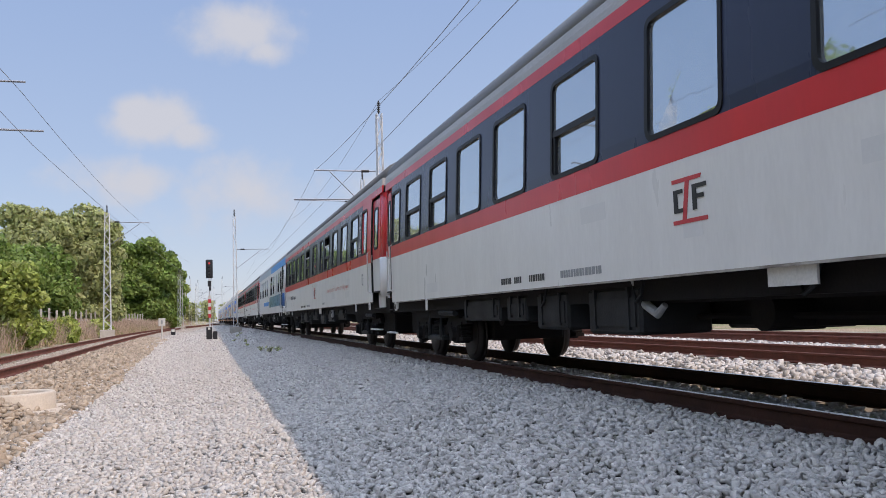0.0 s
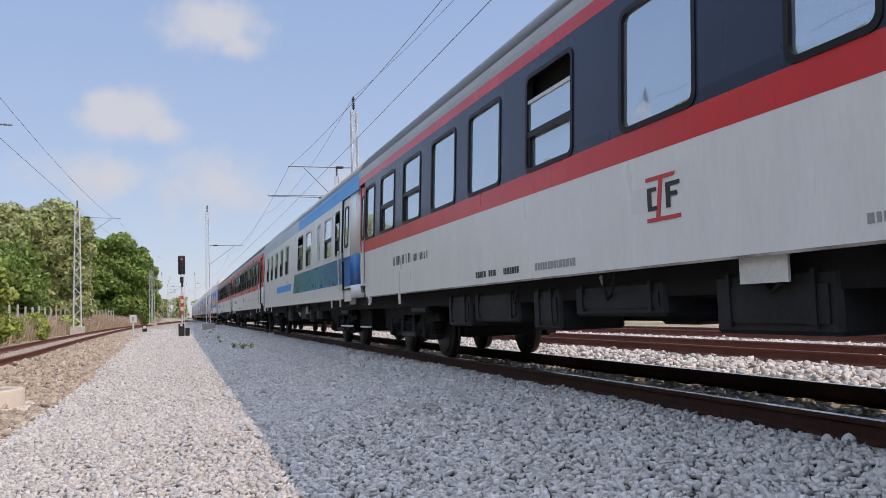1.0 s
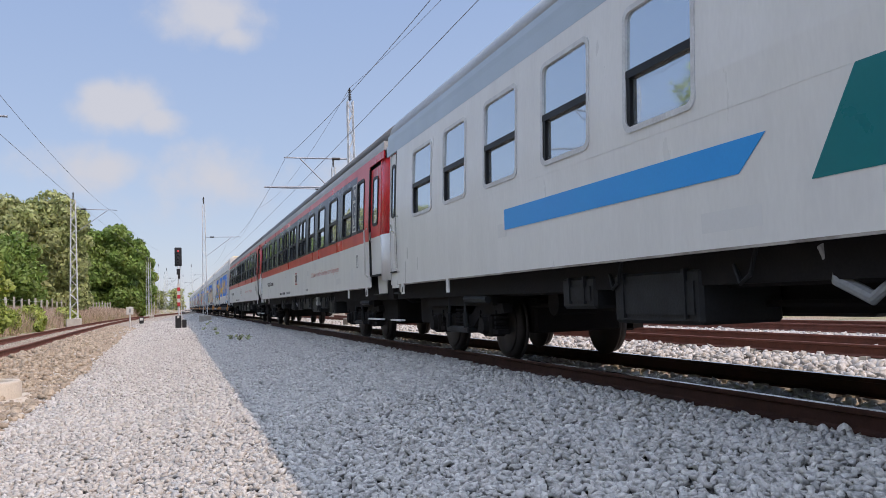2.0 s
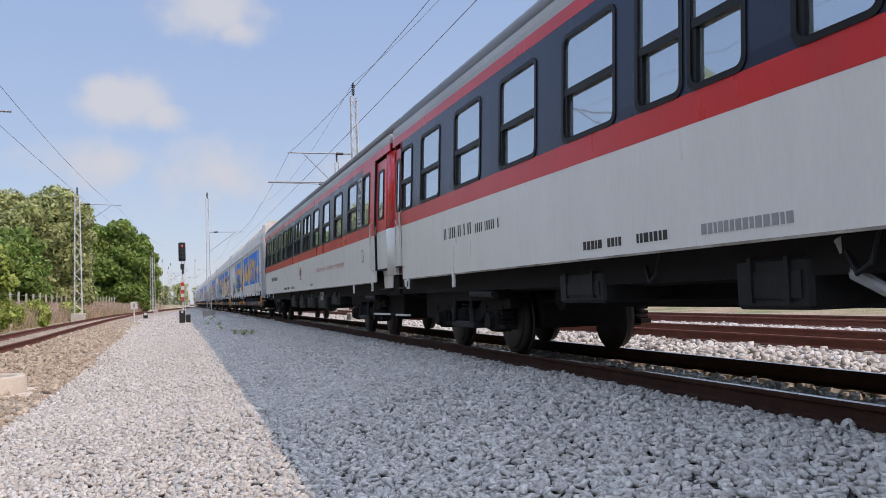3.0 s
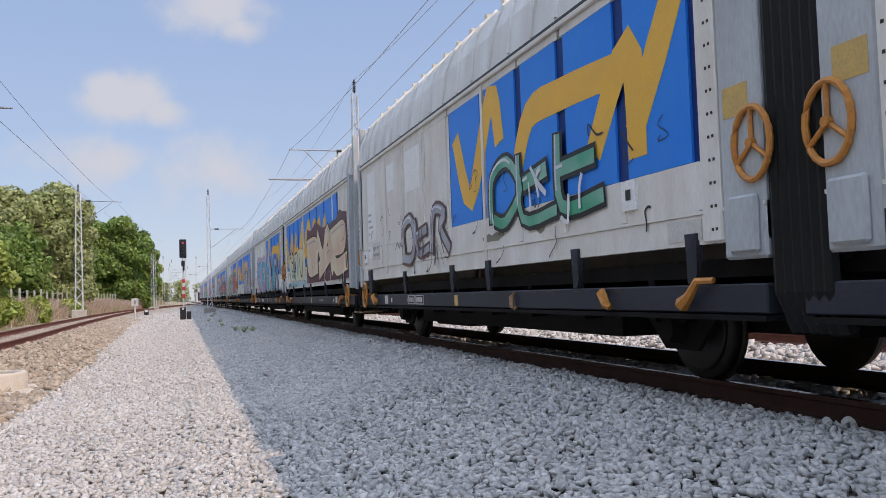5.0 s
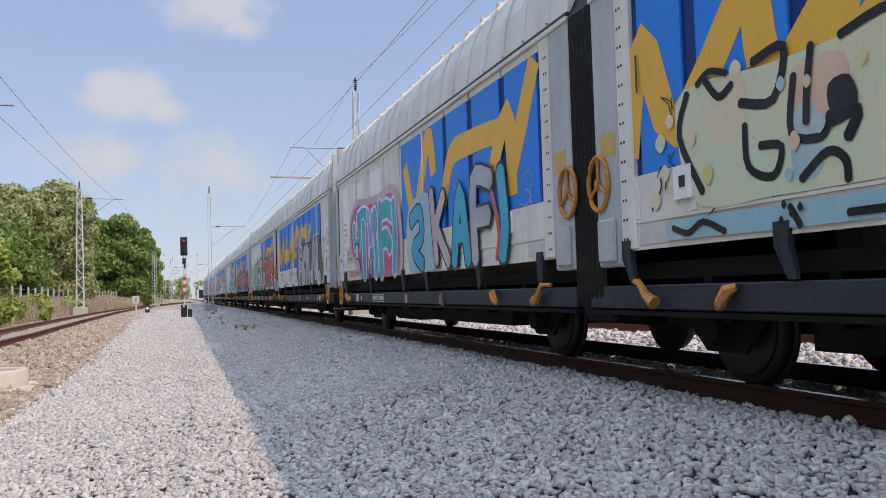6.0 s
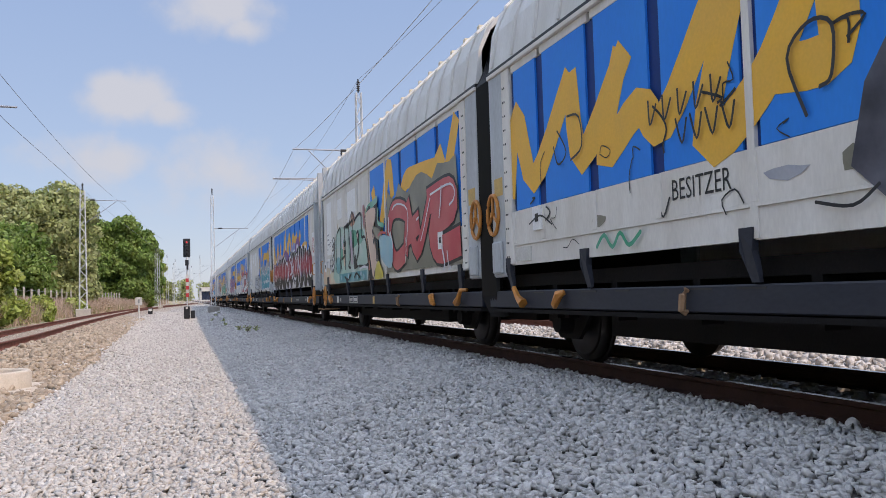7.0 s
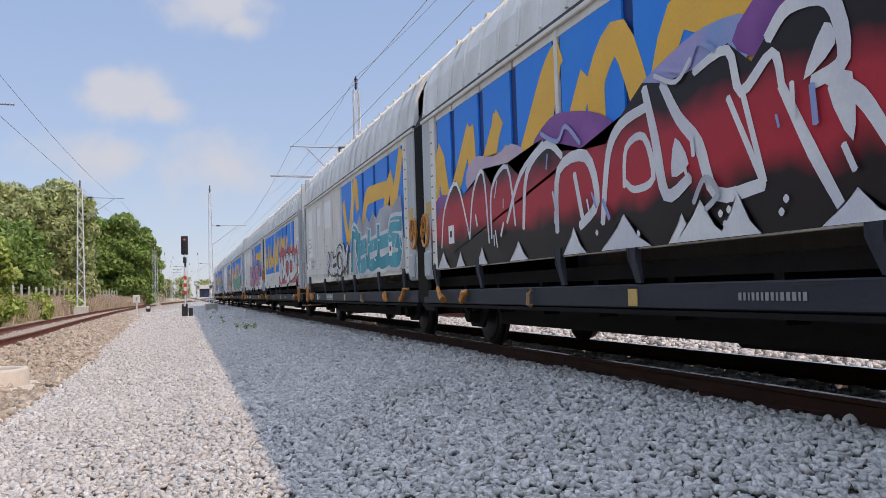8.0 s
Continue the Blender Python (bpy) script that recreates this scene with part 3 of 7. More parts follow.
def bogie(parent, s):
    """A two-axle bogie with its frames, springs and axle boxes."""
    bg = part("bogie", box(box(B(), -0.62, 0.62, s - 1.75, s + 1.75, 0.34, 0.8, 0.03), -1.12, 1.12, s - 1.5, s + 1.5, 0.72, 1.0), M["under"], parent, "grimy black two-axle bogie")
    for side in (-1, 1):
        bm = B()
        sweep_pts = [(s - 1.75, 0.62), (s - 1.7, 0.74), (s - 0.75, 0.76), (s - 0.5, 0.6), (s + 0.5, 0.6), (s + 0.75, 0.76), (s + 1.7, 0.74), (s + 1.75, 0.62), (s + 0.8, 0.56), (s + 0.55, 0.42), (s - 0.55, 0.42), (s - 0.8, 0.56)]
        a = [bm.verts.new((side * 1.06, y, z)) for y, z in sweep_pts]
        b = [bm.verts.new((side * 0.94, y, z)) for y, z in sweep_pts]
        for i in range(len(a)):
            j = (i + 1) % len(a)
            bm.faces.new((a[i], a[j], b[j], b[i]))
        bm.faces.new(a)
        bm.faces.new(b[::-1])
        part("side_frame", bm, M["under"], bg)
        for ax in (s - 1.16, s + 1.16):
            bx = B()
            box(bx, side * 0.98 - 0.12, side * 0.98 + 0.12, ax - 0.16, ax + 0.16, 0.30, 0.60, 0.03)
            disc(bx, side * 1.08, side * 1.17, ax, 0.45, 0.13, 14, 0.11)
            for o in (-0.3, 0.3):
                for k in range(4):
                    disc(bx, side * 0.9, side * 1.08, ax + o, 0.42 + k * 0.07, 0.028, 8)
                box(bx, side * 0.92, side * 1.08, ax + o - 0.1, ax + o + 0.1, 0.34, 0.40)
            part("axle_box", bx, M["under"], bg)
            part("wheel", wheel_mesh(B(), side * 0.70, ax, 0.45, side), M["wheel"], bg, "dark steel wheel", True)
        sp = B()
        for k in range(5):
            tube(sp, [(side * 1.02 + 0.11 * math.cos(q), s + 0.11 * math.sin(q), 0.46 + k * 0.05) for q in np.linspace(0, 2 * math.pi, 9)[:-1]], 0.018, 5, True)
        part("spring", sp, M["under"], bg)
        for o in (-0.42, 0.42):
            part("damper", tube(tube(B(), [(side * 1.12, s + o, 0.40), (side * 1.12, s + o * 0.9, 0.62)], 0.045, 8), [(side * 1.12, s + o * 0.9, 0.62), (side * 1.10, s + o * 0.85, 0.90)], 0.028, 8), M["box"], bg, "grimy vertical damper")
        part("spring_plank", box(B(), side * 1.14, side * 0.9, s - 0.5, s + 0.5, 0.33, 0.42, 0.02), M["box"], bg)
        part("yaw_damper", tube(B(), [(side * 1.18, s - 1.5, 0.80), (side * 1.18, s - 0.6, 0.82)], 0.05, 8), M["box"], bg)
    for ax in (s - 1.16, s + 1.16):
        part("axle", disc(B(), -0.9, 0.9, ax, 0.45, 0.085, 12), M["under"], bg)
    return bg


WIN_PAIRS = [(1.78, 2.52, "fixed"), (3.1, 4.2, "split"), (4.92, 6.05, "split"), (6.72, 7.85, "split"), (8.52, 9.62, "split"), (10.18, 10.93, "split"), (11.0, 11.75, "split"), (12.36, 13.1, "split"), (13.17, 13.92, "split"), (14.37, 15.08, "split"), (15.14, 15.86, "split"), (16.2, 17.32, "split"), (17.97, 19.12, "split"), (19.78, 20.92, "split"), (21.6, 22.68, "split"), (23.2, 23.98, "split")]
WIN_FIRST = [(1.86, 2.62, "fixed"), (3.3, 4.45, "fixed"), (5.4, 6.55, "fixed"), (7.55, 8.7, "fixed"), (9.7, 10.86, "fixed"), (11.84, 13.01, "fixed"), (13.94, 15.15, "split"), (15.94, 17.17, "fixed"), (17.71, 18.94, "fixed"), (19.49, 20.63, "split"), (21.24, 22.45, "split"), (22.96, 23.76, "fixed")]
WIN_SECOND = [(1.86, 2.62, "fixed"), (3.12, 4.3, "split"), (4.95, 6.12, "fixed"), (6.77, 7.9, "fixed"), (8.52, 9.65, "open"), (10.05, 10.86, "fixed"), (11.84, 13.01, "fixed"), (13.94, 15.15, "open"), (15.94, 17.17, "fixed"), (17.71, 18.94, "fixed"), (19.55, 20.7, "split"), (21.3, 22.45, "split"), (22.96, 23.86, "fixed")]
WIN_BLUE = [(2.32, 2.95, "open"), (3.42, 4.64, "split"), (5.26, 5.88, "fixed"), (7.05, 8.22, "split"), (8.86, 10.0, "open"), (12.45, 13.53, "split"), (14.17, 15.29, "split"), (15.95, 17.08, "split"), (17.75, 18.8, "split"), (19.36, 20.5, "split")]


def band_with_holes(bm, side, s0, s1, z0, z1, wins, zw0, zw1):
    cuts = [(max(a, s0), min(b, s1)) for a, b, _ in wins if b > s0 and a < s1]
    s = s0
    for a, b in sorted(cuts):
        if a + 0.03 > s:
            slab(bm, side, s, a + 0.03, z0, z1)
        s = max(s, b - 0.03)
    if s < s1:
        slab(bm, side, s, s1, z0, z1)
    for a, b in cuts:
        if zw0 + 0.025 > z0:
            slab(bm, side, a + 0.03, b - 0.03, z0, zw0 + 0.03)
        if zw1 - 0.02 < z1:
            slab(bm, side, a + 0.03, b - 0.03, zw1 - 0.03, z1)


def underbody(parent, L, seed):
    rng = random.Random(seed)
    part("solebar", box(B(), -1.2, 1.2, 0.1, L - 0.1, 0.86, 1.2), M["under"], parent)
    s = 6.2
    while s < L - 6.8:
        w = rng.uniform(0.7, 1.7)
        depth = rng.uniform(0.54, 0.70)
        for side in (-1, 1):
            if rng.random() < 0.85:
                bm = box(B(), side * 1.22, side * 0.45, s, s + w, depth, 1.0, 0.03)
                box(bm, side * 1.235, side * 1.2, s + 0.08, s + w - 0.08, depth + 0.08, 0.9)
                for o in (0.2, w - 0.2):
                    box(bm, side * 1.25, side * 1.2, s + o - 0.02, s + o + 0.02, depth + 0.05, 1.0)
                part("equipment_box", bm, M["box"], parent, "dark grey underfloor equipment box")
        s += w + rng.uniform(0.15, 0.9)
    # added solid block that closes off the bright view beneath the floor
    part("centre_sill", box(B(), -0.4, 0.4, 0.6, L - 0.6, 0.62, 0.9), M["under"], parent)
    for a, e in ((0.75, 2.1), (L - 2.1, L - 0.75)):
        part("drawgear_block", box(B(), -0.95, 0.95, a, e, 0.42, 0.9, 0.03), M["under"], parent)
    for side in (-1, 1):
        chute = tube(B(), [(side * 1.16, L - 10.9, 1.08), (side * 1.16, L - 11.0, 0.86), (side * 1.14, L - 11.25, 0.74), (side * 1.12, L - 11.35, 0.82)], [0.055, 0.05, 0.045, 0.03], 10)
        part("drain_chute", chute, M["mark_grey"], parent, "pale grey drain chute")
        for q in range(5):
            y = 6.4 + q * (L - 13) / 5
            part("hose", tube(B(), [(side * 1.25, y, 1.1), (side * 1.27, y + 0.05, 0.92), (side * 1.24, y + 0.2, 0.86), (side * 1.2, y + 0.32, 1.0)], 0.018, 6), M["box"], parent)
        part("junction_box", box(B(), side * 1.27, side * 1.1, 8.7, 9.0, 0.78, 1.02, 0.02), M["mark_grey"], parent, "grey junction box")
    for x, z in ((-0.95, 0.86), (-0.6, 0.7), (0.6, 0.7), (0.95, 0.86)):
        part("pipe", tube(B(), [(x, 0.8, z), (x, L - 0.8, z)], 0.03, 6), M["under"], parent)
    for k in range(3):
        part("air_tank", disc(B(), -0.8, -0.25, 6.0 + k * (L - 12) / 2, 0.74, 0.16, 14), M["under"], parent)


def coach(style, L, wins, seed, label):
    c = thing("passenger_coach", label, "railway coach", "coaches of the passing train")
    blue = style == "blue"
    z_sill, z_low, z_hi, z_top = 1.12, 2.05, 2.29, 3.55
    zw0, zw1 = (2.19, 3.3) if blue else (2.29, 3.41)
    ends = 1.42
    first = 2.12 if blue else 1.42
    rear = 0.82
    for side in (-1, 1):
        low = B()
        slab(low, side, first, L - rear, z_sill, 1.48 if blue else z_low)
        part("lower_side", low, M["white"], c, "white lower side panel with faint streaks")
        if blue:
            part("stripe", slab(B(), side, first, L - rear, 1.48, 2.1, -0.03, -0.002), M["white"], c)
            part("stripe", plate(B(), side, [(first, 1.48), (11.3, 1.48), (10.9, 2.1), (first, 2.1)], 0.003), M["livery_blue"], c, "blue to grey-green stripe with a slanted end")
            part("stripe", plate(B(), side, [(12.0, 1.62), (16.4, 1.62), (16.4, 1.86), (11.7, 1.86)], 0.005), M["livery_sky"], c, "pale blue flash")
            wb = B()
            band_with_holes(wb, side, first, L - rear, 2.1, 3.5, wins, zw0, zw1)
            part("window_band", wb, M["white"], c)
            part("upper_stripe", slab(B(), side, 0.02, 9.9, 3.5, 3.70, -0.03, 0.002), M["livery_sky"], c, "bright sky-blue cornice stripe")
            part("upper_stripe", slab(B(), side, 9.9, L - 0.02, 3.5, 3.70, -0.03, 0.002), M["livery_pale"], c, "pale grey-blue cornice stripe")
        else:
            part("stripe", slab(B(), side, ends, L - rear, z_low, z_hi, -0.03, 0.002), M["red"], c, "red waist stripe")
            wb = B()
            last = wins[-1][1] + 0.04
            band_with_holes(wb, side, 2.55, last, z_hi, z_top, wins[1:], zw0, zw1)
            part("window_band", wb, M["band"], c, "dark blue window band")
            wr = B()
            band_with_holes(wr, side, ends, 2.55, z_hi, z_top, wins[:1], zw0, zw1)
            slab(wr, side, last, L - rear, z_hi, z_top)
            part("window_band", wr, M["red"], c, "red wall by the door")
            part("upper_stripe", slab(B(), side, 0.1, L - 0.1, z_top, 3.70, -0.03, 0.002), M["red"], c, "thin red cornice stripe")
        for a, b, kind in wins:
            window(c, side, a, b, zw0, zw1, kind, M["galv"] if blue and kind != "open" else M["rubber"])
        # doors and vestibule corners
        for f in (lambda s: s, lambda s: L - s):
            near = f(0) == 0
            d0, d1, d2, d3 = (0.22, 0.72, 0.765, 0.82) if not near else (1.14, 2.02, 2.06, 2.12) if blue else (0.42, 1.30, 1.345, 1.42)
            lo, hi = sorted((f(d0), f(d1)))
            wide = hi - lo
            top_mat = M["white"] if blue else M["red"]
            door = part("door", slab(B(), side, lo, hi, 2.1, 3.48, -0.07, -0.035), top_mat, c, "white folding door" if blue else "red and white folding door")
            part("lower_leaf", slab(B(), side, lo, hi, 1.42 if blue else 1.36, 2.1, -0.07, -0.035), M["livery_deep"] if blue and near else M["white"], door)
            if blue:
                part("kick_panel", slab(B(), side, lo, hi, 1.06, 1.415, -0.07, -0.035), M["white"], door)
            part("door_window", ring(B(), side, round_rect(lo + 0.26 * wide, hi - 0.22 * wide, 2.32, 3.3, 0.1), round_rect(lo + 0.26 * wide + 0.05, hi - 0.22 * wide - 0.05, 2.37, 3.25, 0.07), -0.05, -0.02), M["rubber"], door)
            part("pane", plate(B(), side, round_rect(lo + 0.26 * wide + 0.03, hi - 0.22 * wide - 0.03, 2.35, 3.27, 0.07), -0.03), M["glass"], door)
            part("door_handle", tube(B(), [(side * (HW - 0.01), f(d1 - 0.1), 2.02), (side * (HW + 0.03), f(d1 - 0.16), 2.08), (side * (HW + 0.03), f(d1 - 0.24), 2.2)], 0.016, 6), M["steel"], door)
            lo2, hi2 = sorted((f(d1), f(d2)))
            part("door_seal", slab(B(), side, lo2, hi2, 1.33, 3.5, -0.07, 0.004), M["rubber"], c)
            lo3, hi3 = sorted((f(d2), f(d3)))
            part("door_post", slab(B(), side, lo3, hi3, 1.12, 2.05, -0.03, 0.0), M["white"], c)
            part("door_post", slab(B(), side, lo3, hi3, 2.05, 3.55, -0.03, 0.0), top_mat, c)
            tip = f(0.28 if blue and near else 0.0)
            part("corner_panel", corner_sheet(B(), side, f(d0), tip, 2.1, 3.55), top_mat, c, smooth=True)
            part("corner_panel", corner_sheet(B(), side, f(d0), tip, 1.42 if blue else 1.22, 2.1), M["livery_deep"] if blue and near else M["white"], c, smooth=True)
            if blue:
                part("corner_panel", corner_sheet(B(), side, f(d0), tip, 1.12, 1.415), M["white"], c, "white skirt at the corner", True)
            rail_s = f(d3 + 0.08)
            part("handrail", tube(B(), [(side * HW, rail_s, 2.32), (side * (HW + 0.06), rail_s, 2.28), (side * (HW + 0.06), rail_s, 1.38), (side * HW, rail_s, 1.33)], 0.018, 8), M["sticker"], c, "white grab rail")
            st = B()
            lo5, hi5 = sorted((f(d0 + 0.03), f(d1 - 0.02)))
            well = [(lo5, 1.35), (lo5 + 0.08, 0.98), (hi5 - 0.08, 0.98), (hi5, 1.35)]
            va, vb = ([st.verts.new((side * x, y, z)) for y, z in well] for x in (1.22, 0.95))
            for i in range(4):
                st.faces.new((va[i], va[(i + 1) % 4], vb[(i + 1) % 4], vb[i]))
            st.faces.new(va)
            st.faces.new(vb[::-1])
            part("step_well", st, M["white"], c, "white step well below the door")
            sb = B()
            box(sb, side * 1.33, side * 1.0, lo5 + 0.06, hi5 - 0.06, 0.955, 0.978)
            box(sb, side * 1.36, side * 1.2, lo5 - 0.02, hi5 + 0.02, 1.33, 1.358)
            part("step", sb, M["box"], c, "dark steel step")
            part("foot_bar", box(B(), side * 1.38, side * 1.3, min(f(d0), f(d1 + 0.25)), max(f(d0), f(d1 + 0.25)), 0.47, 0.50), M["galv"], c)
            part("jack_plate", plate(B(), side, [(f(d3 + 0.2), 0.94), (f(d3 + 0.36), 0.94), (f(d3 + 0.36), 1.13), (f(d3 + 0.2), 1.13)], 0.006, 0.02), M["white"], c)
            part("jack_hole", plate(B(), side, round_rect(min(f(d3 + 0.25), f(d3 + 0.31)), max(f(d3 + 0.25), f(d3 + 0.31)), 0.97, 1.07, 0.028), 0.009, 0.004), M["ink"], c)
            part("tail_tab", plate(B(), side, [(f(3.58), 0.92), (f(3.69), 0.92), (f(3.69), 1.15), (f(3.58), 1.15)], 0.004, 0.02), M["white"], c)
        part("filler_hatch", ring(B(), side, round_rect(2.47, 2.63, 1.56, 1.84, 0.02, 2), round_rect(2.50, 2.60, 1.59, 1.81, 0.02, 2), -0.01, 0.006), M["mark_grey"], c)
        if wins in (WIN_FIRST, WIN_SECOND):
            part("tank_plate", plate(B(), side, [(11.0, 0.92), (11.5, 0.92), (11.5, 1.12), (11.0, 1.12)], -0.04, 0.02), M["sticker"], c, "white plate hanging below the sill")
        pr = random.Random(seed * 7)
        for q in range(6):
            a, z, pw, ph = pr.uniform(2.5, L - 4), pr.uniform(1.2, 1.75), pr.uniform(0.25, 0.8), pr.uniform(0.12, 0.25)
            part("paint_patch", plate(B(), side, [(a, z), (a + pw, z), (a + pw, z + ph), (a, z + ph)], 0.0015, 0.001), M["white_patch"], c)
        part("sill_edge", slab(B(), side, first, L - rear, z_sill - 0.02, z_sill - 0.001, -0.03, 0.003), M["sill_dirt"], c)
        # writing
        dark, pale = M["ink"], M["mark_grey"]
        if not blue:
            if side == -1:
                lettering("Ležadlový vozeň \u2022 Couchette car \u2022 Liegewagen", 0.2, c, side, 9.1, 1.58, M["faded_red"], "faded red lettering in three languages", width=4.36)
            if seed > 1:
                bars(c, side, 21.45, 1.62, 15, 0.034, 0.16, 0.05, dark, "name_bars", 3)
                bars(c, side, 20.2, 1.62, 14, 0.03, 0.12, 0.045, dark, "name_bars", 4)
            bars(c, side, 16.95, 1.2, 20, 0.055, 0.08, 0.022, dark, "number_bars", 5)
            bars(c, side, 15.0, 1.2, 14, 0.055, 0.08, 0.02, pale, "number_bars", 6)
            bars(c, side, 10.4, 1.22, 10, 0.05, 0.06, 0.02, pale, "number_bars", 7)
            lg = B()
            for q in ([(12.620, 1.844), (12.180, 1.844), (12.200, 1.810), (12.620, 1.810)], [(12.620, 1.504), (12.120, 1.504), (12.120, 1.470), (12.620, 1.470)], [(12.420, 1.810), (12.360, 1.810), (12.420, 1.504), (12.480, 1.504)]):
                plate(lg, side, q, 0.005, 0.003)
            emblem = part("emblem", lg, M["mark_red"], c, "red and black painted emblem")
            lk = B()
            for q in ([(12.600, 1.565), (12.540, 1.565), (12.540, 1.756), (12.600, 1.756)], [(12.540, 1.565), (12.460, 1.565), (12.460, 1.599), (12.540, 1.599)], [(12.320, 1.565), (12.260, 1.565), (12.260, 1.769), (12.320, 1.769)], [(12.260, 1.735), (12.120, 1.735), (12.120, 1.769), (12.260, 1.769)], [(12.260, 1.654), (12.160, 1.654), (12.160, 1.688), (12.260, 1.688)], [(12.540, 1.722), (12.460, 1.722), (12.460, 1.756), (12.540, 1.756)]):
                plate(lk, side, q, 0.007, 0.003)
            part("mark", lk, dark, emblem)
            pic = B()
            ring(pic, side, [(2.62, 2.36), (3.02, 2.36), (3.02, 3.4), (2.62, 3.4)], [(2.65, 2.39), (2.99, 2.39), (2.99, 3.37), (2.65, 3.37)], 0.0, 0.006)
            for q in ([(2.7, 3.0), (2.95, 3.0), (2.95, 3.06), (2.7, 3.06)], [(2.7, 2.45), (2.93, 2.45), (2.93, 2.49), (2.7, 2.49)], [(2.78, 2.52), (2.9, 2.52), (2.86, 2.68), (2.8, 2.68)], [(2.7, 3.12), (2.76, 3.12), (2.9, 3.3), (2.72, 3.3)]):
                plate(pic, side, q, 0.006, 0.003)
            part("class_panel", pic, M["sticker"], c, "white pictogram panel")
            if side == -1:
                lettering("2", 0.3, c, side, 2.83, 2.74, M["sticker"], "white class figure")
    # roof, ends and inside
    rf = B()
    top = [(-1.285, 3.87), (-1.22, 4.04), (-1.1, 4.17), (-0.85, 4.30), (-0.45, 4.39), (0, 4.42), (0.45, 4.39), (0.85, 4.30), (1.1, 4.17), (1.22, 4.04), (1.285, 3.87)]
    sweep(rf, top + [(1.0, 3.8), (-1.0, 3.8)], 0.15, L - 0.15)
    for k in range(7):
        y = 2.5 + k * (L - 5) / 6
        box(rf, -0.22, 0.22, y - 0.3, y + 0.3, 4.36, 4.46, 0.03)
    part("roof", rf, M["roof"] if not blue else M["grey"], c, "dark grey rounded roof", True)
    for side in (-1, 1):
        pts = [(side * a, b) for a, b in [(lean_in(3.70), 3.70), (1.30, 3.78), (1.29, 3.868), (1.1, 3.868), (1.1, 3.7)]]
        for y0, y1, m in ([(0.1, L - 0.1, M["grey"])] if not blue else [(0.1, 9.9, M["livery_sky"]), (9.9, L - 0.1, M["livery_pale"])]):
            part("roof_edge", sweep(B(), pts, y0, y1), m, c, "grey roof cornice" if not blue else "painted roof cornice")
    for f in (0, 1):
        y = 0.05 if f == 0 else L - 0.05
        e = B()
        box(e, -1.10, 1.10, y - 0.04, y + 0.04, 1.05, 3.8)
        part("end_wall", e, M["livery_deep"] if blue else M["red"], c)
        g = B()
        for k in range(4):
            yy = (-0.28 + 0.09 * k) if f == 0 else (L + 0.28 - 0.09 * k)
            tube(g, [(-0.72, yy, 1.25), (-0.72, yy, 3.4), (-0.6, yy, 3.52), (0.6, yy, 3.52), (0.72, yy, 3.4), (0.72, yy, 1.25)], 0.1, 8)
        part("gangway", g, M["rubber"], c, "black rubber gangway tube")
        for x in (-0.875, 0.875):
            bf = B()
            sgn = -1 if f == 0 else 1
            tube(bf, [(x, y, 1.03), (x, y + sgn * 0.32, 1.03)], 0.1, 12)
            tube(bf, [(x, y + sgn * 0.32, 1.03), (x, y + sgn * 0.36, 1.03)], [0.26, 0.24], 16)
            part("buffer", bf, M["under"], c)
    # solid black block stands in for the darkness inside the coach
    part("interior_dark_fill", box(B(), -1.2, 1.2, 0.3, L - 0.3, 1.2, 3.6), M["under"], c)
    for child in c.children:
        child.location.z -= 0.05 if seed == 1 and child.name.split(".")[0] not in ("emblem", "tank_plate") else 0.0
    underbody(c, L, seed)
    bogie(c, 3.65)
    bogie(c, L - 3.3)
    return c


def livery(name, stops):
    """Paint that runs through several colours along the vehicle."""
    m = mat(name, stops[0][1], 0.3, second=stops[0][1], fine=0.03, coat=0.05, spec=0.35)
    nt = m.node_tree
    ramp, sep, rng, co = nt.nodes.new("ShaderNodeValToRGB"), nt.nodes.new("ShaderNodeSeparateXYZ"), nt.nodes.new("ShaderNodeMapRange"), nt.nodes.new("ShaderNodeTexCoord")
    rng.inputs["From Max"].default_value = 12
    nt.links.new(co.outputs["Object"], sep.inputs[0])
    nt.links.new(sep.outputs["Y"], rng.inputs["Value"])
    nt.links.new(rng.outputs[0], ramp.inputs[0])
    while len(ramp.color_ramp.elements) < len(stops):
        ramp.color_ramp.elements.new(0.5)
    for e, (p, col) in zip(ramp.color_ramp.elements, stops):
        e.position, e.color = p, (*col, 1)
    mix = next(n for n in nt.nodes if n.type == "MIX")
    nt.links.new(ramp.outputs[0], mix.inputs[6])
    nt.links.new(ramp.outputs[0], mix.inputs[7])
    return m


M["livery_blue"] = livery("blue green livery", [(0.0, (0.008, 0.075, 0.28)), (0.2, (0.012, 0.13, 0.30)), (0.5, (0.03, 0.20, 0.33)), (0.9, (0.012, 0.17, 0.19))])
M["sill_dirt"] = mat("grimy sill edge", (0.16, 0.13, 0.11), 0.8, second=(0.42, 0.39, 0.35), scale=2.5, amount=0.9, sharp=0.15)
M["white_patch"] = mat("touched-up white", (0.69, 0.69, 0.685), 0.45, second=(0.62, 0.62, 0.60), scale=3, spec=0.35, fine=0.02)
M["livery_pale"] = mat("pale grey-blue paint", (0.42, 0.50, 0.58), 0.35, second=(0.36, 0.44, 0.52), scale=1.5, coat=0.05, spec=0.35, fine=0.03)
M["livery_deep"] = mat("deep blue paint", (0.008, 0.11, 0.36), 0.35, second=(0.012, 0.13, 0.38), scale=1.5, coat=0.05, spec=0.35, fine=0.03)
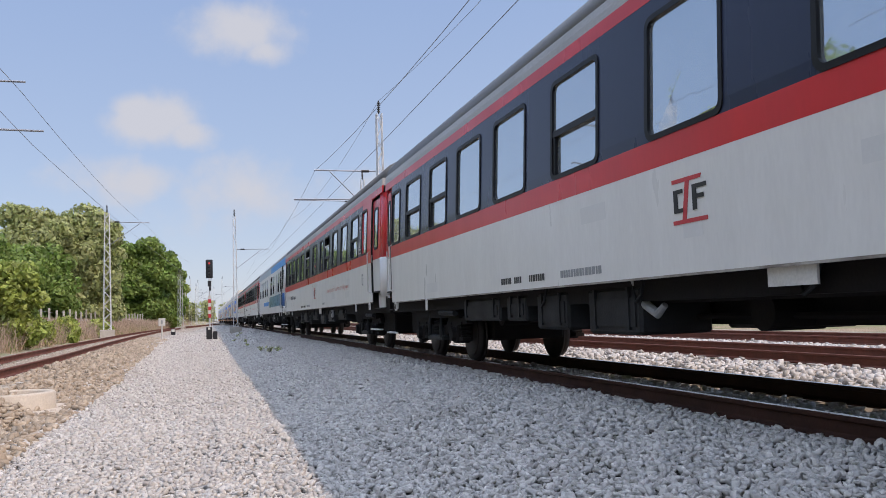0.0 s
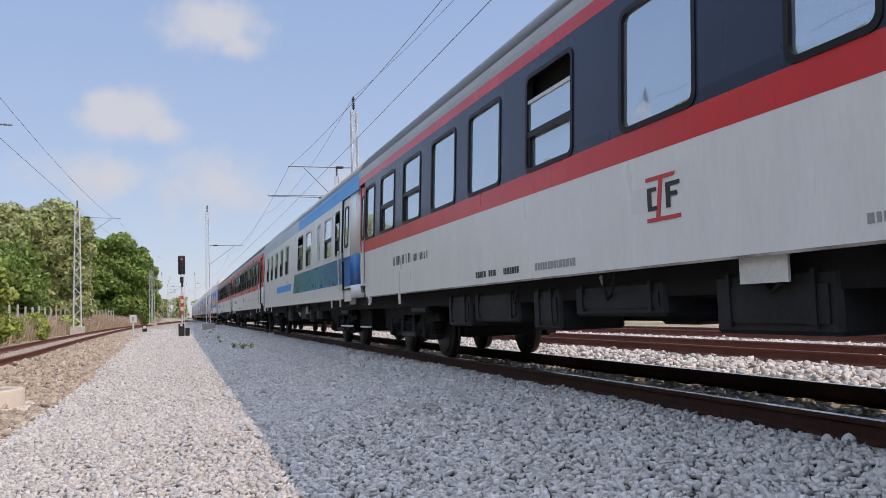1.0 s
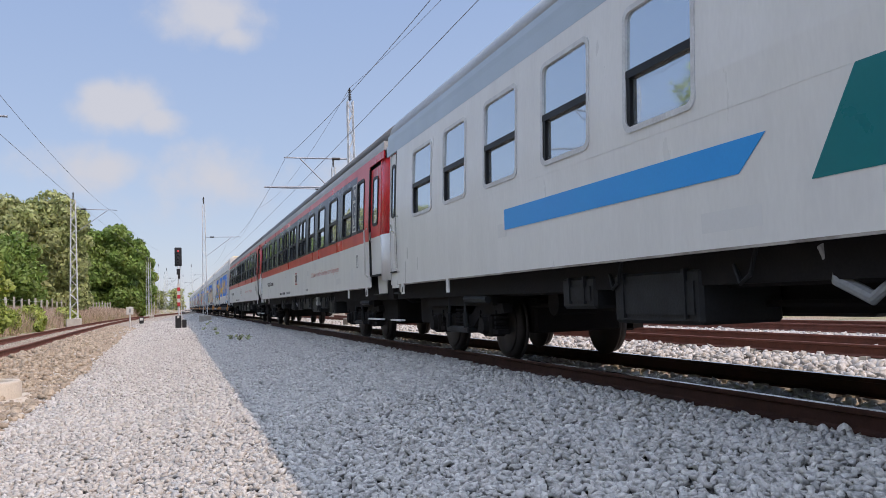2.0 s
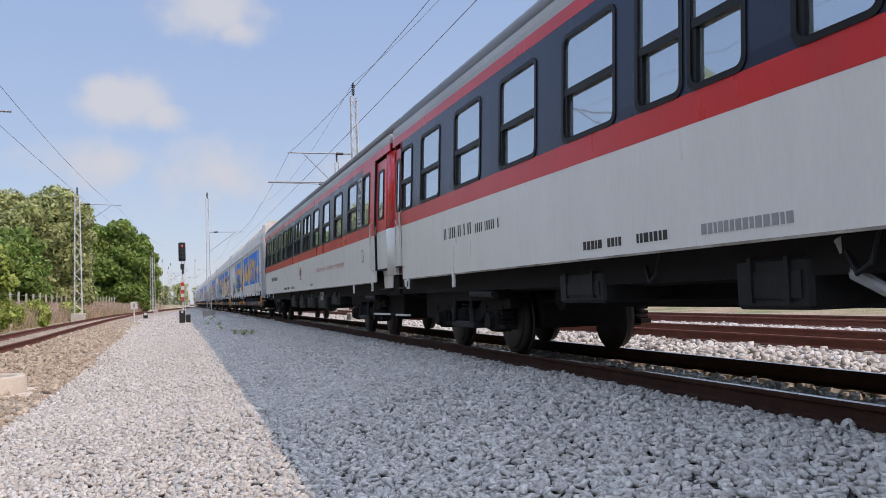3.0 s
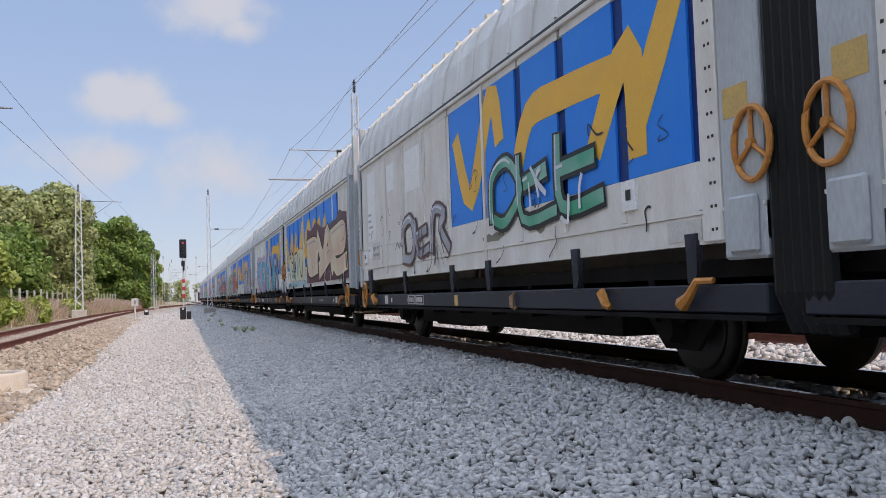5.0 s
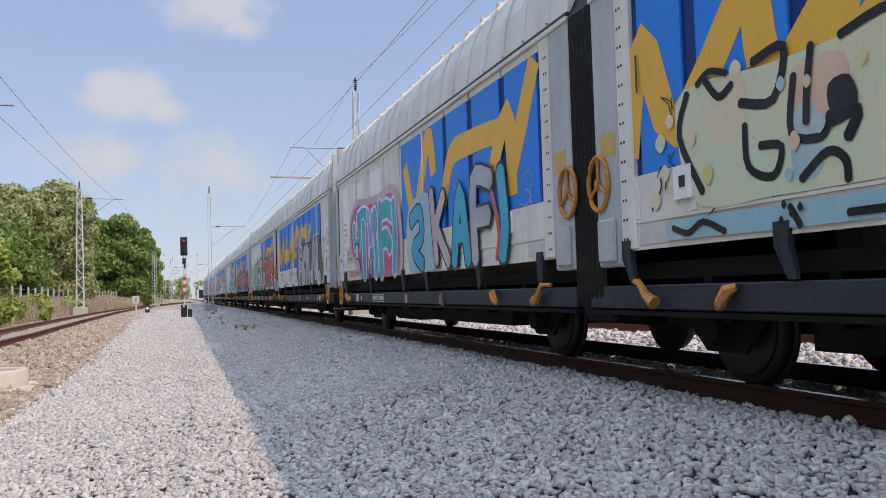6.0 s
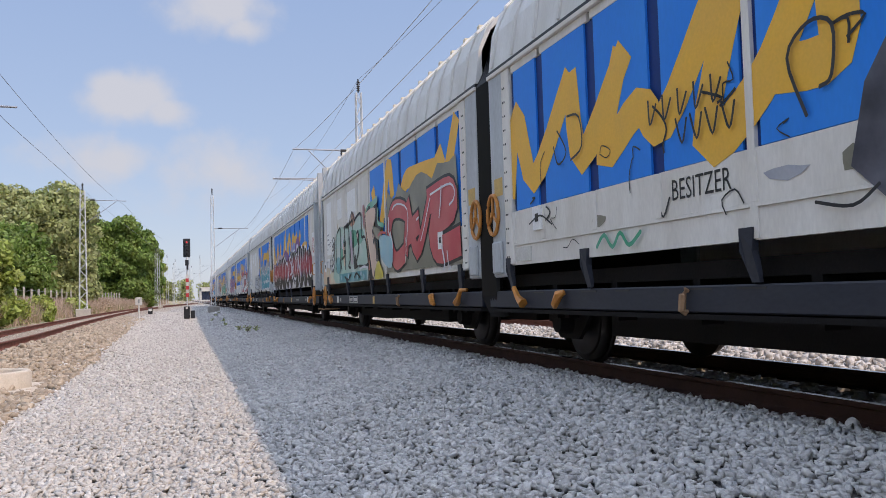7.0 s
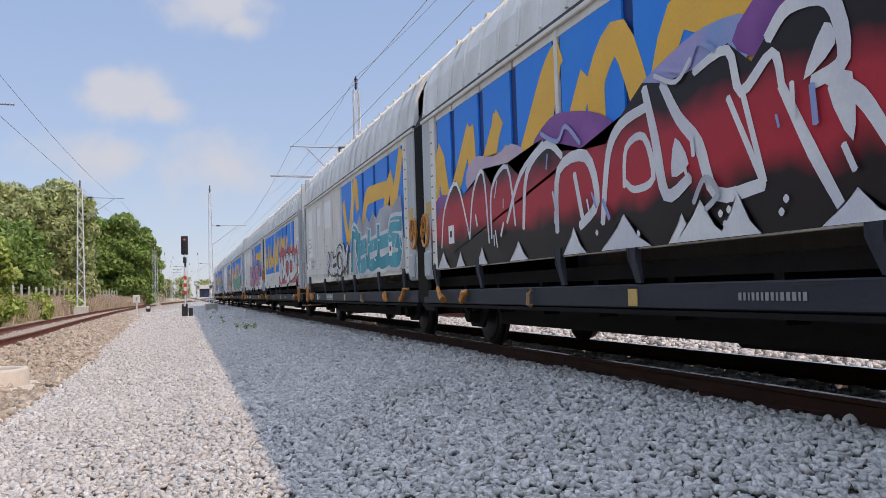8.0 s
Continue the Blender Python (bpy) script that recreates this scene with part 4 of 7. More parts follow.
M["livery_sky"] = mat("sky blue paint", (0.03, 0.30, 0.75), 0.4, second=(0.05, 0.36, 0.78), scale=1.5, coat=0.05, spec=0.35, fine=0.03)
M["faded_red"] = mat("faded red lettering", (0.60, 0.20, 0.19), 0.5, second=(0.66, 0.38, 0.36), scale=5, amount=0.8)
M["mark_grey"] = mat("faded lettering", (0.30, 0.31, 0.32), 0.5)

# ---- closed car-carrier wagons ----
LU = 13.75
WAIST_W, SLOPE_W = 9.0, 0.0


def paint(name, a, b2=None, scale=1.2, amount=1.0):
    return mat(name, a, 0.45, second=b2 or tuple(min(1, c * 1.35 + 0.02) for c in a), scale=scale, amount=amount, fine=0.05, sharp=0.12, spec=0.3)


P = {
    "black": paint("graffiti black", (0.012, 0.012, 0.015), (0.03, 0.03, 0.035)),
    "white": paint("graffiti white", (0.76, 0.76, 0.77), (0.62, 0.62, 0.68)),
    "silver": paint("graffiti silver", (0.46, 0.47, 0.52), (0.30, 0.31, 0.37)),
    "black_red": paint("graffiti black and red", (0.02, 0.012, 0.014), (0.42, 0.03, 0.05), 1.1),
    "cyan": paint("graffiti cyan", (0.05, 0.36, 0.58), (0.30, 0.36, 0.42), 0.8),
    "teal": paint("graffiti teal", (0.02, 0.28, 0.38), (0.10, 0.42, 0.52)),
    "pink": paint("graffiti pink", (0.62, 0.25, 0.30), (0.5, 0.3, 0.42)),
    "magenta": paint("graffiti magenta", (0.52, 0.05, 0.15), (0.48, 0.22, 0.42)),
    "purple": paint("graffiti purple", (0.13, 0.04, 0.20), (0.28, 0.10, 0.35)),
    "red": paint("graffiti red", (0.50, 0.06, 0.08), (0.55, 0.14, 0.14)),
    "olive": paint("graffiti olive grey", (0.20, 0.19, 0.15), (0.30, 0.28, 0.22)),
    "green": paint("graffiti green", (0.06, 0.34, 0.20), (0.26, 0.48, 0.40)),
    "mint": paint("graffiti pale green", (0.40, 0.58, 0.50), (0.56, 0.64, 0.60)),
    "cream": paint("graffiti cream", (0.72, 0.63, 0.46), (0.70, 0.48, 0.36)),
    "maroon": paint("graffiti maroon", (0.09, 0.025, 0.05), (0.13, 0.04, 0.07)),
    "pastel": paint("graffiti pastel mix", (0.60, 0.68, 0.50), (0.74, 0.66, 0.46), 1.6),
    "yellow": paint("graffiti yellow", (0.62, 0.50, 0.08), (0.55, 0.48, 0.16)),
    "brown": paint("graffiti brown", (0.09, 0.045, 0.04), (0.15, 0.07, 0.09)),
}


def layered(m, stops):
    """Turns a paint into bands that change with height, as sprayed."""
    nt = m.node_tree
    co, sep, rng, ramp, wob, add = (nt.nodes.new(k) for k in ("ShaderNodeTexCoord", "ShaderNodeSeparateXYZ", "ShaderNodeMapRange", "ShaderNodeValToRGB", "ShaderNodeTexNoise", "ShaderNodeMath"))
    wob.inputs["Scale"].default_value = 1.6
    add.operation = "MULTIPLY_ADD"
    add.inputs[1].default_value = 0.5
    rng.inputs["From Min"].default_value, rng.inputs["From Max"].default_value = 1.4, 2.8
    nt.links.new(co.outputs["Object"], sep.inputs[0])
    nt.links.new(co.outputs["Object"], wob.inputs["Vector"])
    nt.links.new(wob.outputs["Fac"], add.inputs[0])
    nt.links.new(sep.outputs["Z"], add.inputs[2])
    nt.links.new(add.outputs[0], rng.inputs["Value"])
    nt.links.new(rng.outputs[0], ramp.inputs[0])
    while len(ramp.color_ramp.elements) < len(stops):
        ramp.color_ramp.elements.new(0.5)
    for e, (p, col) in zip(ramp.color_ramp.elements, stops):
        e.position, e.color = p, (*col, 1)
    mix = next(n for n in nt.nodes if n.type == "MIX")
    nt.links.new(ramp.outputs[0], mix.inputs[6])
    nt.links.new(ramp.outputs[0], mix.inputs[7])


layered(P["black_red"], [(0.0, (0.015, 0.012, 0.014)), (0.22, (0.02, 0.012, 0.014)), (0.38, (0.46, 0.03, 0.05)), (0.6, (0.42, 0.03, 0.05)), (0.78, (0.02, 0.012, 0.016)), (1.0, (0.015, 0.012, 0.014))])
layered(P["cyan"], [(0.0, (0.05, 0.34, 0.60)), (0.35, (0.04, 0.38, 0.66)), (0.6, (0.36, 0.40, 0.44)), (1.0, (0.42, 0.43, 0.44))])


def ribbon(bm, pts, w, d, side, to_s, taper=0.0):
    """A brush stroke along (e, z) points on the wagon's side."""
    pts = [Vector(p) for p in pts]
    n = len(pts)
    left, right = [], []
    for i, p in enumerate(pts):
        a, b = pts[max(i - 1, 0)], pts[min(i + 1, n - 1)]
        t = (b - a).normalized()
        q = Vector((-t.y, t.x)) * w * 0.5 * (1 - taper * abs(2 * i / max(1, n - 1) - 1))
        if i == 0:
            p = p - t * w * 0.25
        if i == n - 1:
            p = p + t * w * 0.25
        dd = d + 0.00006 * i
        left.append(bm.verts.new((side * (HW + dd), to_s(p.x + q.x), p.y + q.y)))
        right.append(bm.verts.new((side * (HW + dd), to_s(p.x - q.x), p.y - q.y)))
    for i in range(n - 1):
        bm.faces.new((left[i], left[i + 1], right[i + 1], right[i]))


def soften(pts, k=3):
    """Rounds the turns of a stroke."""
    out = []
    n = len(pts)
    for i in range(n - 1):
        p0, p1, p2, p3 = (Vector(pts[max(0, min(n - 1, i + o))]) for o in (-1, 0, 1, 2))
        for j in range(k):
            t = j / k
            out.append(0.5 * ((2 * p1) + (p2 - p0) * t + (2 * p0 - 5 * p1 + 4 * p2 - p3) * t * t + (3 * p1 - p0 - 3 * p2 + p3) * t ** 3))
    out.append(Vector(pts[-1]))
    return out


def letter_strokes(rng, s0, s1, z0, z1):
    """Abstract angular strokes that fill a cell like one piece of wild-style paint."""
    w, h = s1 - s0, z1 - z0
    kinds = (
        [[(0.05, 0), (0.25, 1), (0.55, 0.35), (0.9, 0.95)], [(0.2, 0.45), (0.8, 0.1)]],
        [[(0.1, 0.95), (0.15, 0.05), (0.85, 0.1)], [(0.15, 0.55), (0.75, 0.6)]],
        [[(0.9, 0.85), (0.3, 0.95), (0.2, 0.6), (0.8, 0.45), (0.7, 0.05), (0.1, 0.1)]],
        [[(0.1, 0.0), (0.3, 1.0), (0.8, 0.9), (0.6, 0.55), (0.95, 0.0)]],
        [[(0.1, 0.9), (0.5, 0.05), (0.9, 1.0)], [(0.45, 0.6), (0.95, 0.4)]],
        [[(0.15, 0.1), (0.1, 0.8), (0.6, 1.0), (0.9, 0.5), (0.6, 0.0), (0.15, 0.1)]],
    )
    for st in rng.choice(kinds):
        yield [(s0 + w * (x + rng.uniform(-0.07, 0.07)), z0 + h * (y + rng.uniform(-0.05, 0.05))) for x, y in st]


def graffiti(parent, side, to_s, s0, s1, z0, z1, n, fill, outline, back, seed, weight=0.26, label="spray-painted angular piece in several colours"):
    rng = random.Random(seed)
    cell = (s1 - s0) / n
    ob = None
    if back:
        bb = B()
        top = [(s0 + (s1 - s0) * k / 14, z1 + rng.uniform(-0.08, 0.22)) for k in range(15)]
        pts = [(s0 - 0.2, z0 + 0.02)] + top + [(s1 + 0.2, z0 + 0.02)]
        bb.faces.new([bb.verts.new((side * (HW + 0.0165), to_s(e), max(1.13, z))) for e, z in pts])
        ob = part("graffiti", bb, P[back], parent, label)
    for i in range(n):
        c0, c1 = s0 + cell * i - cell * 0.08, s0 + cell * (i + 1) + cell * 0.08
        zz0, zz1 = z0 + rng.uniform(0, 0.12) * (z1 - z0), z1 - rng.uniform(0, 0.14) * (z1 - z0)
        bo, bf, bh = B(), B(), B()
        for k, st in enumerate(letter_strokes(rng, c0, c1, zz0 + weight * 0.5, zz1 - weight * 0.5)):
            st = soften(st, 4)
            wt = weight * rng.uniform(0.85, 1.3)
            st = [(p[0], max(p[1], 1.2 + wt * 0.4)) for p in st]
            ribbon(bo, st, wt + (0.15 if outline == "white" else 0.10), 0.018 + 0.0025 * k, side, to_s)
            ribbon(bf, st, wt, 0.0235 + 0.0025 * k, side, to_s)
            ribbon(bh, [(p[0] - wt * 0.22, p[1] + wt * 0.22) for p in st[: max(2, len(st) // 2)]], 0.035, 0.0295 + 0.0025 * k, side, to_s)
        if ob is None:
            ob = part("graffiti", bf, P[fill], parent, label)
        else:
            part("letter", bf, P[fill], ob)
        part("outline", bo, P[outline], ob)
        part("highlight", bh, P["white" if fill not in ("white", "cream") else "silver"], ob)
    for q in range(n * 2):
        drip = B()
        e, z = rng.uniform(s0, s1), rng.uniform(z0 + 0.1, z1 - 0.1)
        ribbon(drip, soften([(e, z), (e + rng.uniform(-0.15, 0.15), z - rng.uniform(0.05, 0.3)), (e + rng.uniform(-0.2, 0.2), max(1.16, z - rng.uniform(0.2, 0.5)))], 2), rng.uniform(0.02, 0.07), 0.0365 + 0.0003 * q, side, to_s)
        part("drip", drip, P[outline if seed % 2 else "white"], ob)


def sprayer(w, base=0.0150):
    """A can of paint for the wall of wagon w that faces the path: each call lays one coat over the last.
    Places are (metres behind the wagon's front, height)."""
    state = {"d": base, "top": None}

    def coat(bm, paint_name, label):
        if state["top"] is None:
            state["top"] = part("graffiti", bm, P[paint_name], w, label or "spray-painted lettering in several colours")
        else:
            part("paint_stroke", bm, P[paint_name], state["top"], label)
        state["d"] += 0.0004

    def fill(paint_name, *pts, label="", round_off=True):
        n, run = len(pts), []
        for i in range(n):
            p0, p1, p2, p3 = (Vector(pts[(i + o) % n]) for o in (-1, 0, 1, 2))
            for t in ((0.0, 0.34, 0.67) if round_off else (0.0,)):
                q = 0.5 * ((2 * p1) + (p2 - p0) * t + (2 * p0 - 5 * p1 + 4 * p2 - p3) * t * t + (3 * p1 - p0 - 3 * p2 + p3) * t ** 3)
                run.append((q.x, max(1.115, q.y)))
        bm = B()
        bm.faces.new([bm.verts.new((-HW - state["d"], a, z)) for a, z in run])
        bmesh.ops.triangulate(bm, faces=bm.faces[:])
        coat(bm, paint_name, label)

    def line(paint_name, width, *pts, label="", taper=0.0):
        bm = B()
        run = soften(pts, 4) if len(pts) > 2 else [Vector(p) for p in pts]
        ribbon(bm, [(p[0], max(1.12 + width * 0.3, p[1])) for p in run], width, state["d"], -1, lambda e: e, taper)
        for p in (run[0], run[-1]):   # round ends
            q = (p[0], max(1.12 + width * 0.3, p[1]))
            bm.faces.new([bm.verts.new((-HW - state["d"] - 0.0002, q[0] + width * 0.5 * (1 - taper) * math.cos(a), q[1] + width * 0.5 * (1 - taper) * math.sin(a))) for a in np.linspace(0, 2 * math.pi, 13)[:-1]])
        coat(bm, paint_name, label)

    def letter(paint_name, rim, width, *strokes, edge=0.13):
        for st in strokes:
            line(rim, width + edge, *st)
        for st in strokes:
            line(paint_name, width, *st)

    def drips(paint_name, s0, s1, z0, z1, count, seed):
        rng = random.Random(seed)
        for q in range(count):
            a, z = rng.uniform(s0, s1), rng.uniform(z0, z1)
            line(paint_name, rng.uniform(0.02, 0.05), (a, z), (a + rng.uniform(-0.02, 0.02), max(1.14, z - rng.uniform(0.1, 0.4))))

    return fill, line, letter, drips


def art_scribbled(w):
    """Blue wall with the orange script half washed out by grey and brown scribbles."""
    fill, line, letter, drips = sprayer(w)
    line("silver", 0.05, (4.6, 1.5), (4.2, 2.3), (3.9, 2.45), (3.75, 2.1), (4.0, 1.8), (4.2, 2.2))
    line("brown_wash", 0.16, (4.5, 1.3), (4.35, 1.8), (4.2, 2.25))
    line("brown_wash", 0.14, (4.2, 1.35), (3.9, 2.0), (3.75, 2.35), (3.6, 2.1))
    line("white", 0.10, (4.3, 1.25), (4.1, 1.6), (3.95, 1.85))
    line("white", 0.09, (3.3, 1.95), (3.15, 2.1), (2.95, 1.9), (2.8, 2.15))
    line("white", 0.14, (2.75, 2.45), (2.55, 2.3), (2.5, 2.05))
    line("white", 0.05, (3.0, 2.2), (2.6, 2.5), (2.3, 2.55))
    line("white", 0.03, (3.2, 1.75), (2.9, 2.1), (2.85, 1.8), (2.6, 2.0))
    fill("white", (2.95, 2.6), (2.88, 2.66), (2.82, 2.6), (2.88, 2.53))
    fill("white", (2.5, 2.57), (2.44, 2.63), (2.38, 2.57), (2.44, 2.5))
    line("white", 0.06, (6.7, 2.2), (6.3, 2.45), (5.9, 2.3), (6.2, 2.1))
    line("mint", 0.10, (8.9, 1.8), (8.4, 2.3), (8.1, 1.8), (7.7, 2.2))
    line("silver", 0.07, (9.6, 2.9), (9.3, 3.1), (9.0, 2.9), (8.7, 3.1))
    line("yellow", 0.10, (8.6, 1.75), (8.1, 2.0), (7.6, 1.8))
    line("ink", 0.03, (3.9, 1.2), (3.5, 1.32), (3.1, 1.2), (2.7, 1.32), (2.3, 1.18))
    line("cyan_wash", 0.20, (2.5, 1.22), (2.2, 1.28), (1.95, 1.24))
    line("olive", 0.12, (1.75, 2.15), (1.6, 2.05))
    line("ink", 0.035, (1.45, 2.2), (1.42, 1.95))
    line("ink", 0.035, (1.3, 1.95), (1.12, 2.0))
    line("silver", 0.10, (1.95, 2.2), (1.8, 2.0), (1.65, 2.15))
    line("silver", 0.07, (1.0, 1.95), (0.9, 1.8), (0.8, 1.9))


def art_pastel(w):
    """Pale cream and green bubbles with black contour lines over the script, cyan along the sill."""
    fill, line, letter, drips = sprayer(w)
    fill("pastel", (11.95, 2.3), (12.05, 1.9), (11.8, 1.4), (11.0, 1.37), (9.6, 1.37), (8.2, 1.4), (7.9, 2.0), (8.4, 2.3), (9.3, 2.35), (10.2, 2.25), (11.0, 2.25), label="pale cream and green bubble piece with black contours")
    line("cyan_wash", 0.16, (12.2, 1.24), (11.0, 1.23), (9.5, 1.23), (7.9, 1.24))
    fill("cream", (11.5, 2.25), (11.2, 2.2), (11.25, 1.85), (11.55, 1.8), (11.7, 2.05))
    fill("cream", (10.75, 2.15), (10.3, 2.15), (10.3, 1.85), (10.7, 1.8))
    fill("cyan_wash", (10.75, 1.85), (10.55, 1.9), (10.5, 1.5), (10.75, 1.45))
    fill("mint", (9.9, 2.2), (9.5, 2.2), (9.4, 1.6), (9.9, 1.55))
    for a, z, r in ((12.3, 1.95, 0.08), (12.15, 2.1, 0.06), (12.25, 1.7, 0.07), (12.4, 1.5, 0.08), (12.1, 1.55, 0.05), (11.3, 2.3, 0.07)):
        fill("pastel", (a - r, z), (a, z + r), (a + r, z), (a, z - r))
    line("black", 0.07, (11.9, 2.25), (12.02, 1.95), (11.75, 1.5))
    line("black", 0.07, (11.25, 2.05), (10.92, 2.0), (10.8, 2.32), (11.1, 2.3))
    line("black", 0.06, (11.22, 1.88), (11.2, 1.6), (10.95, 1.5), (10.86, 1.68), (11.06, 1.72))
    line("black", 0.06, (10.72, 2.1), (10.76, 1.75), (10.5, 1.68), (10.42, 1.8))
    line("black", 0.06, (10.68, 1.45), (10.46, 1.58), (10.32, 1.52), (10.3, 1.4))
    line("black", 0.08, (10.4, 1.76), (10.2, 1.78), (10.28, 1.65))
    line("black", 0.06, (10.3, 2.25), (9.9, 2.3), (9.6, 2.1), (9.7, 1.6))
    line("black", 0.06, (9.3, 2.3), (9.0, 1.6), (8.6, 1.5), (8.5, 2.1))
    line("black", 0.06, (11.65, 2.3), (11.5, 2.15), (11.35, 2.2))
    line("black", 0.05, (12.15, 1.25), (11.95, 1.2), (11.75, 1.27), (11.5, 1.18))
    line("black", 0.05, (10.8, 1.28), (10.72, 1.16))
    line("black", 0.05, (10.3, 1.2), (10.05, 1.2))
    line("ink", 0.03, (12.62, 2.75), (12.62, 2.45))
    fill("black", (10.42, 1.98), (10.25, 2.0), (10.2, 1.82), (10.4, 1.8))
    line("black", 0.05, (11.75, 2.3), (11.6, 2.36), (11.4, 2.3))
    line("black", 0.06, (10.55, 2.25), (10.6, 2.0), (10.62, 1.8))
    for k in range(16):
        q = random.Random(900 + k)
        a, z, r = q.uniform(8.2, 11.9), q.uniform(1.45, 2.15), q.uniform(0.03, 0.08)
        fill(("yellow_pale", "cyan_wash", "cream")[k % 3], (a - r, z), (a, z + r * 1.2), (a + r, z), (a, z - r * 1.1))
    for a, z in ((10.85, 1.3), (10.78, 1.24), (10.88, 1.2), (10.7, 1.27)):
        fill("black", (a - 0.025, z), (a, z + 0.035), (a + 0.025, z), (a, z - 0.03))
    graffiti(w, -1, lambda e: e, 0.9, 7.4, 1.2, 2.75, 3, "cream", "black", "maroon", 44, 0.46)


def art_cyan(w):
    """Cyan and violet letters rimmed in white on a red cloud; pale letters near the other end."""
    fill, line, letter, drips = sprayer(w)
    fill("haze_pink", (11.55, 2.5), (10.9, 2.85), (9.8, 2.8), (8.6, 2.75), (7.4, 2.8), (6.9, 2.3), (6.9, 1.14), (8.6, 1.125), (10.5, 1.125), (10.75, 1.35), (11.2, 1.5), (11.65, 1.8), label="cyan letters with white rims on a red cloud")
    fill("magenta", (11.4, 2.5), (10.75, 2.72), (9.8, 2.66), (8.8, 2.6), (7.6, 2.65), (7.1, 2.2), (7.1, 1.14), (8.6, 1.125), (10.35, 1.125), (10.5, 1.5), (11.1, 1.6), (11.45, 1.88))
    fill("violet", (9.65, 2.5), (9.15, 2.45), (8.85, 1.9), (9.0, 1.4), (9.4, 1.3), (9.5, 1.8))
    letter("cyan_flat", "white", 0.26, ((11.12, 2.25), (11.1, 1.95), (10.85, 1.86), (10.55, 1.95), (10.48, 2.4)))
    letter("cyan_flat", "white", 0.30, ((10.65, 2.42), (10.15, 2.48), (9.75, 2.42)), ((10.12, 2.4), (10.08, 1.8), (10.06, 1.2)))
    letter("violet", "white", 0.20, ((9.62, 2.45), (9.52, 2.1), (9.4, 1.85), (9.28, 2.1), (9.2, 2.4)), edge=0.10)
    letter("cyan_flat", "white", 0.26, ((8.98, 2.4), (9.06, 2.1), (8.95, 1.75), (8.88, 1.5), (8.98, 1.2)))
    letter("teal", "white", 0.34, ((8.5, 2.45), (8.55, 2.0), (8.5, 1.6), (8.45, 1.2)), ((8.5, 2.35), (8.0, 2.4), (7.6, 2.3)), ((8.45, 1.8), (8.0, 1.85), (7.75, 1.7)))
    letter("cyan_flat", "white", 0.26, ((7.4, 2.4), (7.3, 1.9), (7.4, 1.25)), edge=0.12)
    line("cyan_flat", 0.18, (9.42, 1.6), (9.38, 1.2))
    line("white", 0.05, (9.7, 1.3), (9.55, 1.55), (9.4, 1.35))
    line("white", 0.05, (10.95, 2.05), (10.8, 2.15), (10.85, 1.98))
    line("white", 0.04, (10.3, 2.35), (10.1, 2.4), (9.9, 2.3))
    drips("haze_pink", 8.9, 9.6, 1.5, 2.3, 7, 3)
    line("red", 0.05, (11.75, 1.2), (11.6, 1.3), (11.45, 1.18), (11.3, 1.3), (11.15, 1.18), (11.0, 1.3), (10.85, 1.2))
    fill("ink", (10.97, 1.92), (10.64, 1.9), (10.62, 1.54), (10.95, 1.56), round_off=False)
    fill("white", (10.93, 1.87), (10.68, 1.86), (10.66, 1.58), (10.91, 1.6), round_off=False)
    fill("white", (9.62, 1.76), (9.45, 1.76), (9.45, 1.54), (9.62, 1.54), round_off=False)
    fill("white", (10.92, 2.27), (10.78, 2.45), (10.64, 2.27), (10.78, 2.07))
    line("red", 0.025, (10.93, 2.27), (10.78, 2.46), (10.63, 2.27), (10.78, 2.06), (10.93, 2.27))
    line("red", 0.02, (10.87, 2.38), (10.69, 2.16))
    # pale letters towards the blue end
    fill("cyan_wash", (6.3, 2.2), (4.9, 2.3), (4.8, 1.15), (6.3, 1.15))
    letter("cyan_flat", "black", 0.24, ((6.1, 2.0), (5.6, 2.1), (5.5, 1.7), (6.0, 1.5), (5.5, 1.25)), edge=0.08)
    letter("haze_pink", "black", 0.22, ((4.9, 2.3), (4.7, 1.3)), ((4.7, 1.8), (4.3, 2.2)), ((4.6, 1.7), (4.1, 1.25)), edge=0.08)
    letter("cyan_flat", "black", 0.26, ((3.8, 1.25), (3.5, 2.2), (3.2, 1.25)), ((3.65, 1.6), (3.3, 1.6)), edge=0.08)
    letter("silver", "black", 0.26, ((2.9, 1.25), (2.9, 2.25), (2.3, 2.2)), ((2.85, 1.75), (2.4, 1.75)), edge=0.08)
    letter("cyan_flat", "black", 0.26, ((1.9, 2.2), (1.8, 1.6), (1.9, 1.25)), edge=0.08)
    line("red", 0.10, (2.2, 2.0), (2.0, 1.5), (2.1, 1.2))


